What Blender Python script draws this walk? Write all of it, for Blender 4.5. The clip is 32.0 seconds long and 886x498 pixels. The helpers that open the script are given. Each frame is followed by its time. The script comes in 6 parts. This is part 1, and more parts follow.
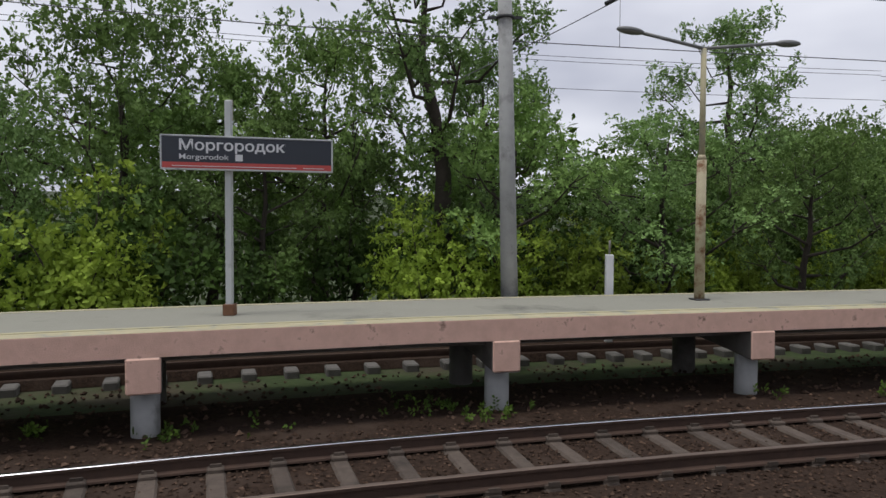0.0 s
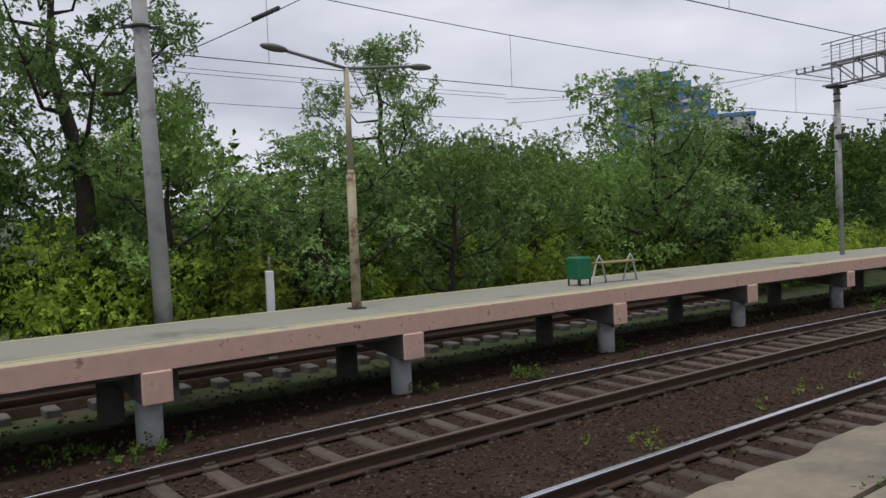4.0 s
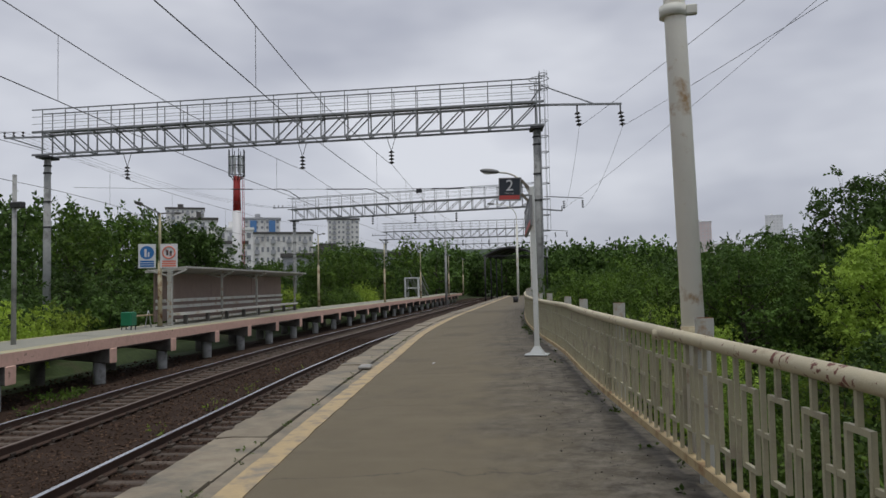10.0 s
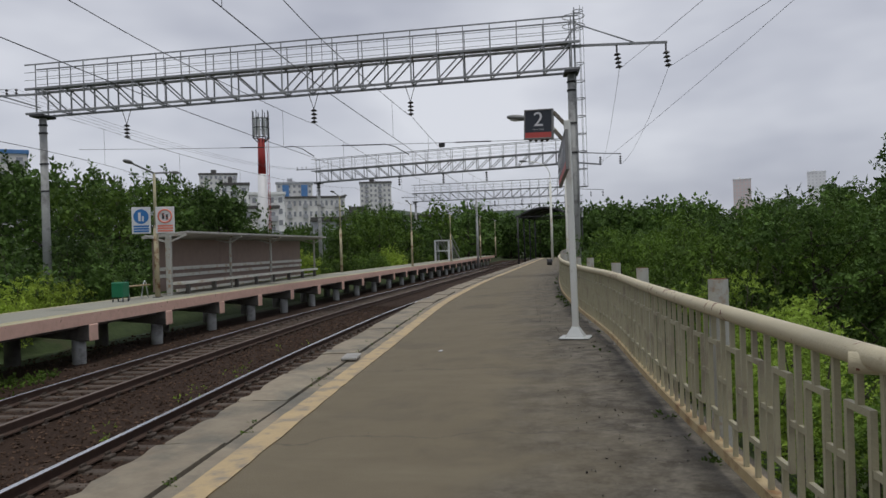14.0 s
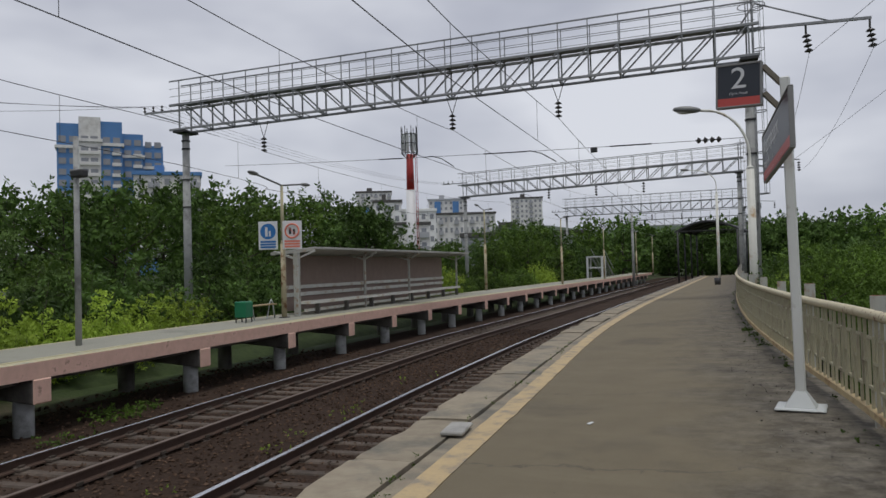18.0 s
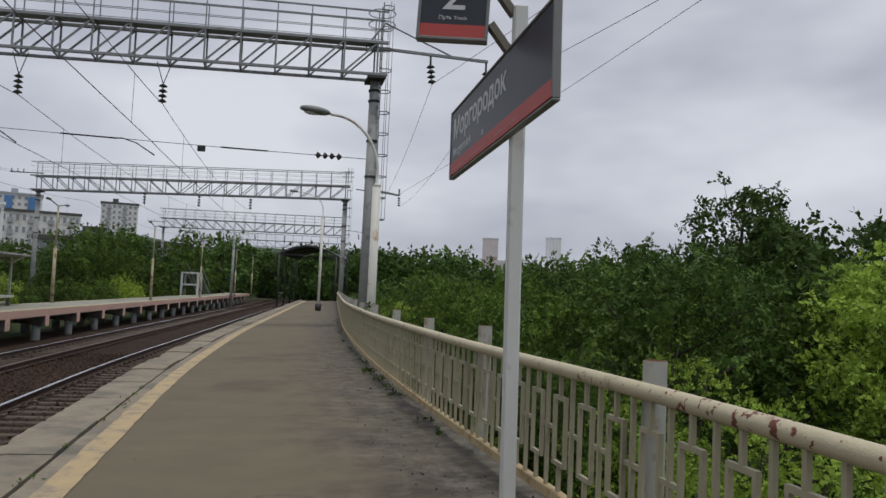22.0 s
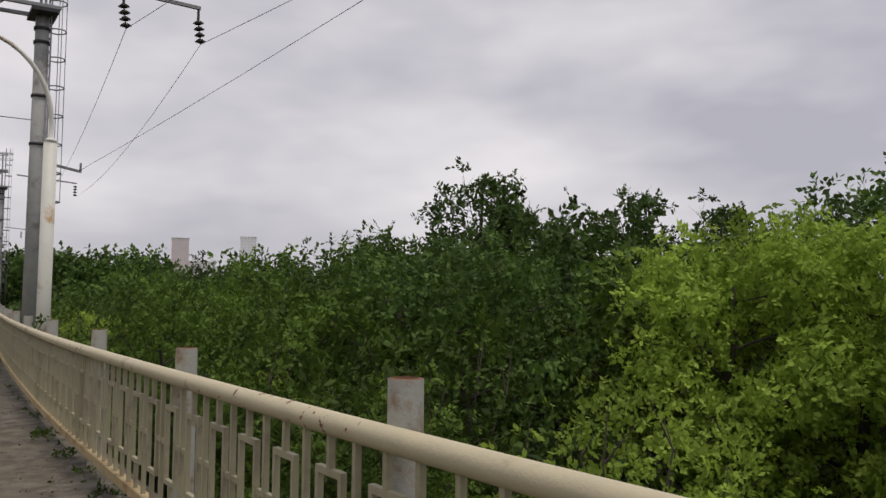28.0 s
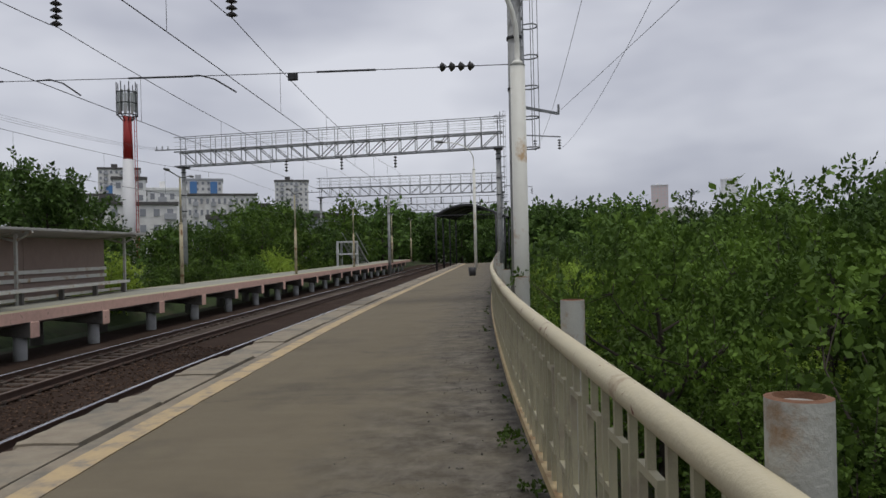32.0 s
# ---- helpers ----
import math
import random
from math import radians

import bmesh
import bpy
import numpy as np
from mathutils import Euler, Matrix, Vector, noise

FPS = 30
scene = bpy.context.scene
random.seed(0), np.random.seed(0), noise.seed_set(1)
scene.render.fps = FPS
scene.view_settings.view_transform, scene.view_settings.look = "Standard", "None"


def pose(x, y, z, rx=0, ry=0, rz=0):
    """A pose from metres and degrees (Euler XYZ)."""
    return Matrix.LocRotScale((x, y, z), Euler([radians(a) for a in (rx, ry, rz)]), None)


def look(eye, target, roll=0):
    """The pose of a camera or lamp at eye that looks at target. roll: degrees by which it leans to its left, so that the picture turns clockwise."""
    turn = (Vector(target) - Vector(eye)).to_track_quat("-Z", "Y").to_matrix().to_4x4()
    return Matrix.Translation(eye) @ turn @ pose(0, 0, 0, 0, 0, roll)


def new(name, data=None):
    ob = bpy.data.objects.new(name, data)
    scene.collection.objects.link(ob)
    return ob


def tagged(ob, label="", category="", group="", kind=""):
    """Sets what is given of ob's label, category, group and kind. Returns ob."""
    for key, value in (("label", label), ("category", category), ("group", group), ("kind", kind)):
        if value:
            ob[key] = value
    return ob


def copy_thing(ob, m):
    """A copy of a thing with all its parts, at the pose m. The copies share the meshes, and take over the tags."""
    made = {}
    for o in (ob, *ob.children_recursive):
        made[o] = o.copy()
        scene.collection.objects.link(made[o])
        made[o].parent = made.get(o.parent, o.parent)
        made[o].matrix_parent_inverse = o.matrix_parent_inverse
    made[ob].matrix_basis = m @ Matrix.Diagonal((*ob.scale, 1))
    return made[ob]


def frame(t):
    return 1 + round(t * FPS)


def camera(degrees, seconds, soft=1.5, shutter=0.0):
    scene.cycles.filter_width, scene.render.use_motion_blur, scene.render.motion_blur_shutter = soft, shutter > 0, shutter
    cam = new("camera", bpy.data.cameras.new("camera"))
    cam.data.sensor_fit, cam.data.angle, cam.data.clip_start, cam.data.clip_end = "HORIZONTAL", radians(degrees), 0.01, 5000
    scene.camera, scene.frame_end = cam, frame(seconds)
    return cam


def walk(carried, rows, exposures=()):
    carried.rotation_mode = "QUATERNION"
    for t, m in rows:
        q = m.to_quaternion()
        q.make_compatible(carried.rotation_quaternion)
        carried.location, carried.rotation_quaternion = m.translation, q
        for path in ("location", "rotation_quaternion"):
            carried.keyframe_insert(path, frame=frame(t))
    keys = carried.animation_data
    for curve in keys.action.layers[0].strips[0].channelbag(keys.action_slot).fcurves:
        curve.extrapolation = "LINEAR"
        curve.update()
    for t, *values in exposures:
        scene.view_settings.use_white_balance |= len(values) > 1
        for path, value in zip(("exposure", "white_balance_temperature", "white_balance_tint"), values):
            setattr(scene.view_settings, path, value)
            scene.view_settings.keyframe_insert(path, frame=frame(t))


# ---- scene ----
cam = camera(60.69, 32.0)
PATH = [
    (0, (2.050, -3.656, 1.378), (0.052, -3.700, 1.296), 0.3),
    (0.5, (2.054, -3.677, 1.401), (0.061, -3.827, 1.341), 0.1),
    (1, (2.071, -3.624, 1.381), (0.085, -3.861, 1.358), -0.1),
    (1.5, (2.074, -3.629, 1.400), (0.093, -3.907, 1.405), -0.3),
    (2, (2.071, -3.657, 1.433), (0.090, -3.930, 1.452), -0.5),
    (2.5, (2.071, -3.641, 1.378), (0.083, -3.859, 1.417), -0.9),
    (3, (2.105, -3.582, 1.391), (0.106, -3.642, 1.421), -1.7),
    (3.5, (2.078, -3.460, 1.390), (0.099, -3.168, 1.381), -2.3),
    (4, (2.071, -3.277, 1.391), (0.226, -2.507, 1.333), -2.4),
    (4.5, (1.860, -3.060, 1.438), (0.291, -1.824, 1.343), -2.0),
    (6.5, (1.591, -1.544, 1.318), (1.022, 0.371, 1.236), -1.0),
    (7, (1.535, -1.175, 1.338), (1.027, 0.758, 1.261), -1.0),
    (7.5, (1.442, -0.806, 1.341), (0.966, 1.135, 1.285), -1.1),
    (8, (1.395, -0.463, 1.352), (0.909, 1.477, 1.333), -1.2),
    (8.5, (1.325, -0.184, 1.359), (0.819, 1.751, 1.392), -1.3),
    (9, (1.233, 0.251, 1.376), (0.706, 2.178, 1.456), -1.3),
    (9.5, (1.196, 0.614, 1.375), (0.672, 2.542, 1.472), -1.2),
    (10, (1.096, 0.88, 1.353), (0.59, 2.812, 1.448), -1.1),
    (10.5, (1.021, 1.236, 1.363), (0.511, 3.168, 1.447), -1.4),
    (11, (0.947, 1.58, 1.378), (0.437, 3.513, 1.432), -1.7),
    (11.5, (0.86, 1.972, 1.368), (0.348, 3.905, 1.397), -1.6),
    (12, (0.846, 2.293, 1.362), (0.317, 4.222, 1.383), -1.5),
    (12.5, (0.847, 2.682, 1.388), (0.335, 4.616, 1.404), -1.4),
    (13, (0.766, 3.145, 1.382), (0.259, 5.08, 1.393), -1.2),
    (13.5, (0.738, 3.561, 1.382), (0.182, 5.482, 1.384), -1.4),
    (14, (0.649, 3.888, 1.375), (0.054, 5.797, 1.373), -1.8),
    (14.5, (0.589, 4.226, 1.41), (-0.052, 6.12, 1.419), -1.8),
    (16.5, (0.187, 5.705, 1.413), (-0.617, 7.535, 1.444), -2.1),
    (17, (-0.001, 6.056, 1.432), (-0.885, 7.849, 1.478), -2.1),
    (17.5, (-0.134, 6.51, 1.454), (-1.092, 8.264, 1.508), -1.9),
    (18, (-0.255, 6.863, 1.428), (-1.215, 8.617, 1.48), -1.6),
    (18.5, (-0.353, 7.209, 1.418), (-1.217, 9.012, 1.465), -1.3),
    (19, (-0.419, 7.649, 1.424), (-1.089, 9.533, 1.458), -1.2),
    (19.5, (-0.532, 8.087, 1.407), (-0.988, 10.034, 1.423), -1.0),
    (20, (-0.581, 8.522, 1.388), (-0.901, 10.496, 1.389), -0.4),
    (20.5, (-0.683, 8.889, 1.384), (-0.956, 10.87, 1.388), 0.8),
    (21, (-0.843, 9.29, 1.396), (-1.052, 11.279, 1.43), 1.8),
    (21.5, (-1.007, 9.693, 1.397), (-1.116, 11.688, 1.472), 2.5),
    (22, (-1.245, 10.098, 1.407), (-1.212, 12.094, 1.521), 2.5),
    (22.5, (-1.394, 10.41, 1.414), (-1.199, 12.394, 1.576), 2.7),
    (23, (-1.49, 10.782, 1.458), (-1.135, 12.736, 1.691), 2.9),
    (23.5, (-1.621, 11.163, 1.474), (-1.135, 13.078, 1.783), 2.9),
    (24, (-1.678, 11.498, 1.454), (-1.083, 13.367, 1.847), 3.3),
    (24.5, (-1.722, 11.832, 1.48), (-1.021, 13.649, 1.938), 3.3),
    (26.5, (-1.819, 13.075, 1.484), (-0.95, 14.82, 1.932), 1.0),
    (27, (-1.764, 13.441, 1.447), (-0.883, 15.203, 1.795), 0.8),
    (27.5, (-1.693, 13.919, 1.399), (-0.823, 15.707, 1.62), 0.5),
    (28, (-1.625, 14.237, 1.392), (-0.821, 16.064, 1.524), 0.4),
    (28.5, (-1.546, 14.539, 1.406), (-0.867, 16.419, 1.487), 0.1),
    (29, (-1.53, 14.966, 1.402), (-1.026, 16.901, 1.45), -0.2),
    (29.5, (-1.5, 15.368, 1.382), (-1.2, 17.345, 1.396), -0.4),
    (30, (-1.5, 15.73, 1.379), (-1.397, 17.727, 1.364), -0.8),
    (30.5, (-1.51, 16.128, 1.394), (-1.592, 18.126, 1.368), -1.0),
    (31, (-1.465, 16.494, 1.402), (-1.701, 18.48, 1.382), -1.2),
    (31.5, (-1.516, 16.86, 1.383), (-1.851, 18.831, 1.372), -1.3),
    (32, (-1.564, 17.23, 1.388), (-1.962, 19.19, 1.387), -1.3),
]
walk(cam, [(t, look(eye, target, roll)) for t, eye, target, roll in PATH],
     [(0, 0.22, 6500, 10), (4.5, 0.13, 6500, 10), (7.0, 0.06, 6500, 8), (9.0, -0.06, 6500, 8), (22.5, -0.06, 6500, 8), (24.0, 0.04, 6850, 12), (26.0, 0.12, 7150, 12),
      (28.5, 0.06, 7000, 12), (31.0, -0.08, 6500, 9), (32.0, -0.08, 6500, 9)])

# ---- world and light ----
world = bpy.data.worlds.new("overcast")
scene.world = world
world.use_nodes = True
wn, wl = world.node_tree.nodes, world.node_tree.links
wn.clear()
w_out = wn.new("ShaderNodeOutputWorld")
w_bg = wn.new("ShaderNodeBackground")
w_sky = wn.new("ShaderNodeTexSky")
w_sky.sky_type = "NISHITA"
w_sky.sun_disc = False
w_sky.sun_elevation, w_sky.sun_rotation = radians(75.96), radians(143.1)
w_map = wn.new("ShaderNodeTexCoord")
w_scale = wn.new("ShaderNodeMapping")
w_scale.inputs["Scale"].default_value = (1.0, 1.0, 2.6)
w_noise = wn.new("ShaderNodeTexNoise")
w_noise.inputs["Scale"].default_value = 1.9
w_noise.inputs["Detail"].default_value = 4
w_noise.inputs["Roughness"].default_value = 0.52
w_ramp = wn.new("ShaderNodeValToRGB")
w_ramp.color_ramp.elements[0].position, w_ramp.color_ramp.elements[0].color = 0.37, (4.2, 4.34, 5.2, 1)
w_ramp.color_ramp.elements[1].position, w_ramp.color_ramp.elements[1].color = 0.65, (7.5, 7.6, 8.3, 1)
w_mix = wn.new("ShaderNodeMixRGB")
w_mix.inputs[0].default_value = 0.92
w_bg.inputs["Strength"].default_value = 0.1
wl.new(w_map.outputs["Generated"], w_scale.inputs["Vector"])
wl.new(w_scale.outputs[0], w_noise.inputs["Vector"])
wl.new(w_noise.outputs["Fac"], w_ramp.inputs[0])
wl.new(w_sky.outputs[0], w_mix.inputs[1])
wl.new(w_ramp.outputs[0], w_mix.inputs[2])
wl.new(w_mix.outputs[0], w_bg.inputs["Color"])
wl.new(w_bg.outputs[0], w_out.inputs["Surface"])

sun = new("sun", bpy.data.lights.new("sun", "SUN"))
sun.data.energy, sun.data.angle, sun.data.color = 1.5, radians(14), (1.0, 0.97, 0.93)
sun.matrix_world = look((6, -8, 40), (0, 0, 0))

# ---- materials ----


def mat(name, base, rough=0.8, metal=0.0, grain=0.25, size=6.0, dark=None, stain=0.0, stain_size=0.7, stain_col=None,
        bump=0.15, bump_size=60.0, vary=0.0, spec=0.4, island=0.0, chips=0.0):
    """A procedural surface: two scales of variation, optional stains and a fine bump; sizes are repeats a metre."""
    m = bpy.data.materials.new(name)
    m.use_nodes = True
    n, l = m.node_tree.nodes, m.node_tree.links
    b = n["Principled BSDF"]
    b.inputs["Roughness"].default_value, b.inputs["Metallic"].default_value = rough, metal
    b.inputs["Specular IOR Level"].default_value = spec
    tc = n.new("ShaderNodeTexCoord")
    geo = n.new("ShaderNodeNewGeometry")
    pos = geo.outputs["Position"]

    def noise_tex(scale, detail=5, rgh=0.6):
        t = n.new("ShaderNodeTexNoise")
        t.inputs["Scale"].default_value, t.inputs["Detail"].default_value = scale, detail
        t.inputs["Roughness"].default_value = rgh
        l.new(pos, t.inputs["Vector"])
        return t

    def mix(fac, a, c, blend="MIX"):
        x = n.new("ShaderNodeMixRGB")
        x.blend_type = blend
        for slot, v in ((0, fac), (1, a), (2, c)):
            if hasattr(v, "is_linked"):
                l.new(v, x.inputs[slot])
            else:
                x.inputs[slot].default_value = v
        return x.outputs[0]

    def ramp(v, lo, hi):
        r = n.new("ShaderNodeMapRange")
        r.inputs["From Min"].default_value, r.inputs["From Max"].default_value = lo, hi
        l.new(v, r.inputs["Value"])
        return r.outputs[0]

    base4 = (*base, 1)
    dark4 = (*(dark or [v * 0.6 for v in base]), 1)
    g = noise_tex(size)
    col = mix(ramp(g.outputs["Fac"], 0.5 - 0.5 * min(1, 1.2 - grain), 0.5 + 0.5 * min(1, 1.2 - grain)), dark4, base4)
    col = mix(grain * 2 if grain < 0.5 else 1.0, base4, col)
    if stain > 0:
        s = noise_tex(stain_size, 8, 0.65)
        col = mix(ramp(s.outputs["Fac"], 0.62 - 0.28 * stain, 0.72 - 0.18 * stain), col, (*(stain_col or [v * 0.45 for v in base]), 1))
    if chips > 0:
        s = noise_tex(15.0, 6, 0.6)
        wide = noise_tex(0.9, 2)
        where = n.new("ShaderNodeMath")
        where.operation, where.inputs[1].default_value = "MULTIPLY_ADD", 0.45
        l.new(wide.outputs["Fac"], where.inputs[0])
        l.new(s.outputs["Fac"], where.inputs[2])
        col = mix(ramp(where.outputs[0], chips, chips + 0.015), col, (0.15, 0.045, 0.028, 1))
    if vary > 0:
        oi = n.new("ShaderNodeObjectInfo")
        hv = n.new("ShaderNodeHueSaturation")
        r = n.new("ShaderNodeMapRange")
        r.inputs["To Min"].default_value, r.inputs["To Max"].default_value = 1 - vary, 1 + vary
        l.new(oi.outputs["Random"], r.inputs["Value"])
        l.new(r.outputs[0], hv.inputs["Value"])
        l.new(col, hv.inputs["Color"])
        col = hv.outputs[0]
    if island > 0:
        hv = n.new("ShaderNodeHueSaturation")
        r = n.new("ShaderNodeMapRange")
        r.inputs["To Min"].default_value, r.inputs["To Max"].default_value = 1 - island, 1 + 1.6 * island
        l.new(geo.outputs["Random Per Island"], r.inputs["Value"])
        l.new(r.outputs[0], hv.inputs["Value"])
        l.new(col, hv.inputs["Color"])
        col = hv.outputs[0]
    l.new(col, b.inputs["Base Color"])
    if bump > 0:
        f = noise_tex(bump_size, 3)
        bp = n.new("ShaderNodeBump")
        bp.inputs["Strength"].default_value, bp.inputs["Distance"].default_value = bump, 0.02
        l.new(f.outputs["Fac"], bp.inputs["Height"])
        l.new(bp.outputs[0], b.inputs["Normal"])
    return m


def platform_mat():
    """Worn asphalt whose dirt gathers along the fence side, by the surface's own across coordinate."""
    m = mat("platform_asphalt", (0.158, 0.131, 0.084), 0.85, grain=0.4, size=2.2, dark=(0.108, 0.088, 0.054), stain=0.3, stain_size=0.4, stain_col=(0.09, 0.075, 0.05), bump=0.35, bump_size=90)
    n, l = m.node_tree.nodes, m.node_tree.links
    b = n["Principled BSDF"]
    src = b.inputs["Base Color"].links[0].from_socket
    at_node = n.new("ShaderNodeAttribute")
    at_node.attribute_name = "across"
    geo = n.new("ShaderNodeNewGeometry")
    t = n.new("ShaderNodeTexNoise")
    t.inputs["Scale"].default_value, t.inputs["Detail"].default_value, t.inputs["Roughness"].default_value = 1.1, 8, 0.68
    l.new(geo.outputs["Position"], t.inputs["Vector"])
    s = n.new("ShaderNodeMath")
    s.operation, s.inputs[1].default_value = "MULTIPLY_ADD", 2.6
    l.new(t.outputs["Fac"], s.inputs[0])
    l.new(at_node.outputs["Fac"], s.inputs[2])
    r = n.new("ShaderNodeMapRange")
    r.inputs["From Min"].default_value, r.inputs["From Max"].default_value = -1.2, -2.5
    r.inputs["To Min"].default_value, r.inputs["To Max"].default_value = 0.0, 0.92
    l.new(s.outputs[0], r.inputs["Value"])
    t2 = n.new("ShaderNodeTexNoise")
    t2.inputs["Scale"].default_value, t2.inputs["Detail"].default_value, t2.inputs["Roughness"].default_value = 5.0, 8, 0.75
    l.new(geo.outputs["Position"], t2.inputs["Vector"])
    ra = n.new("ShaderNodeValToRGB")
    ra.color_ramp.elements[0].position, ra.color_ramp.elements[0].color = 0.4, (0.036, 0.03, 0.022, 1)
    ra.color_ramp.elements[1].position, ra.color_ramp.elements[1].color = 0.7, (0.19, 0.17, 0.138, 1)
    l.new(t2.outputs["Fac"], ra.inputs[0])
    x = n.new("ShaderNodeMixRGB")
    l.new(r.outputs[0], x.inputs[0])
    l.new(src, x.inputs[1])
    l.new(ra.outputs[0], x.inputs[2])
    # cracks run across the platform at the slab joints below
    along = n.new("ShaderNodeAttribute")
    along.attribute_name = "along"
    warp = n.new("ShaderNodeTexNoise")
    warp.inputs["Scale"].default_value, warp.inputs["Detail"].default_value, warp.inputs["Roughness"].default_value = 1.3, 8, 0.62
    l.new(geo.outputs["Position"], warp.inputs["Vector"])
    wv = n.new("ShaderNodeMath")
    wv.operation, wv.inputs[1].default_value = "MULTIPLY_ADD", 0.9
    l.new(warp.outputs["Fac"], wv.inputs[0])
    l.new(along.outputs["Fac"], wv.inputs[2])
    cr = n.new("ShaderNodeMath")
    cr.operation, cr.inputs[1].default_value = "PINGPONG", 1.5
    l.new(wv.outputs[0], cr.inputs[0])
    line = n.new("ShaderNodeMapRange")
    line.inputs["From Min"].default_value, line.inputs["From Max"].default_value = 0.004, 0.016
    line.inputs["To Min"].default_value, line.inputs["To Max"].default_value = 0.55, 0.0
    l.new(cr.outputs[0], line.inputs["Value"])
    y = n.new("ShaderNodeMixRGB")
    y.inputs[2].default_value = (0.045, 0.04, 0.032, 1)
    l.new(line.outputs[0], y.inputs[0])
    l.new(x.outputs[0], y.inputs[1])
    sm = n.new("ShaderNodeTexNoise")
    sm.inputs["Scale"].default_value, sm.inputs["Detail"].default_value, sm.inputs["Roughness"].default_value = 0.8, 9, 0.72
    sv = n.new("ShaderNodeVectorMath")
    sv.operation, sv.inputs[1].default_value = "MULTIPLY", (0.5, 2.4, 1.0)
    l.new(geo.outputs["Position"], sv.inputs[0])
    l.new(sv.outputs[0], sm.inputs["Vector"])
    sr = n.new("ShaderNodeMapRange")
    sr.inputs["From Min"].default_value, sr.inputs["From Max"].default_value = 0.5, 0.74
    sr.inputs["To Min"].default_value, sr.inputs["To Max"].default_value = 0.0, 0.3
    l.new(sm.outputs["Fac"], sr.inputs["Value"])
    q = n.new("ShaderNodeMixRGB")
    q.inputs[2].default_value = (0.22, 0.19, 0.13, 1)
    l.new(sr.outputs[0], q.inputs[0])
    l.new(y.outputs[0], q.inputs[1])
    l.new(q.outputs[0], b.inputs["Base Color"])
    return m


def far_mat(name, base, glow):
    """A plain backdrop of far hills beyond the town; an added glow stands in for haze."""
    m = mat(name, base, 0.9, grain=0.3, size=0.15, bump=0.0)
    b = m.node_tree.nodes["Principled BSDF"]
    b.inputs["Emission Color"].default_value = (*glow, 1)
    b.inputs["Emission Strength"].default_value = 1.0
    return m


def leaf_mat(name, base, dark, trans=0.24):
    """Foliage whose leaves differ a little from one another and let some light through; tone patches stand in for lit
    and shaded clumps.
    """
    m = bpy.data.materials.new(name)
    m.use_nodes = True
    n, l = m.node_tree.nodes, m.node_tree.links
    b, out = n["Principled BSDF"], n["Material Output"]
    b.inputs["Roughness"].default_value = 0.62
    b.inputs["Specular IOR Level"].default_value = 0.15
    geo = n.new("ShaderNodeNewGeometry")
    oi = n.new("ShaderNodeObjectInfo")
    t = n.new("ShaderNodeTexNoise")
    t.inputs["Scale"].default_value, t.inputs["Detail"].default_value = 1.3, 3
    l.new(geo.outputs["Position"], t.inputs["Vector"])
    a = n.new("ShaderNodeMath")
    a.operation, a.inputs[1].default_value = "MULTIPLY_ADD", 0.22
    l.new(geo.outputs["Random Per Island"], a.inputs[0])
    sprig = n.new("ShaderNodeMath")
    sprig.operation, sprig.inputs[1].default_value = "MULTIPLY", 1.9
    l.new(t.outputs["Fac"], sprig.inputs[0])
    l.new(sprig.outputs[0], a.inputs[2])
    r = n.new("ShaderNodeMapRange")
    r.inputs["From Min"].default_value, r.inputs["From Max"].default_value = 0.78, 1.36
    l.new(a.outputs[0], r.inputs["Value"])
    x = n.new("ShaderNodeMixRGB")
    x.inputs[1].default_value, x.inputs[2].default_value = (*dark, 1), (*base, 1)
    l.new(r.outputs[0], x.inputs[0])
    hv = n.new("ShaderNodeHueSaturation")
    r2 = n.new("ShaderNodeMapRange")
    r2.inputs["To Min"].default_value, r2.inputs["To Max"].default_value = 0.62, 1.32
    l.new(oi.outputs["Random"], r2.inputs["Value"])
    l.new(r2.outputs[0], hv.inputs["Value"])
    l.new(x.outputs[0], hv.inputs["Color"])
    l.new(hv.outputs[0], b.inputs["Base Color"])
    tr = n.new("ShaderNodeBsdfTranslucent")
    l.new(hv.outputs[0], tr.inputs["Color"])
    ms = n.new("ShaderNodeMixShader")
    ms.inputs[0].default_value = trans
    l.new(b.outputs[0], ms.inputs[1])
    l.new(tr.outputs[0], ms.inputs[2])
    l.new(ms.outputs[0], out.inputs["Surface"])
    return m


M = {}
M["asphalt"] = platform_mat()
M["slab"] = mat("edge_concrete", (0.30, 0.262, 0.19), 0.85, grain=0.6, size=5, dark=(0.185, 0.15, 0.11), stain=0.5, stain_size=1.3, stain_col=(0.14, 0.13, 0.105), bump=0.3, vary=0.1)
M["yellow"] = mat("worn_yellow_paint", (0.50, 0.37, 0.19), 0.75, grain=0.6, size=9, dark=(0.38, 0.29, 0.17), stain=0.5, stain_size=4.5, stain_col=(0.24, 0.205, 0.155), bump=0.2)
M["cream_paint"] = mat("worn_cream_paint", (0.52, 0.47, 0.30), 0.8, grain=0.4, size=6, stain=0.4, stain_size=3, stain_col=(0.3, 0.3, 0.24), bump=0.2)
M["far_floor"] = mat("pale_asphalt", (0.29, 0.285, 0.235), 0.85, grain=0.3, size=2, dark=(0.23, 0.225, 0.185), stain=0.25, stain_size=0.5, bump=0.3, bump_size=70)
M["pink"] = mat("faded_pink_paint", (0.78, 0.51, 0.41), 0.85, grain=0.5, size=5, dark=(0.56, 0.36, 0.28), stain=0.08, stain_size=5.0, stain_col=(0.24, 0.15, 0.11), bump=0.25)
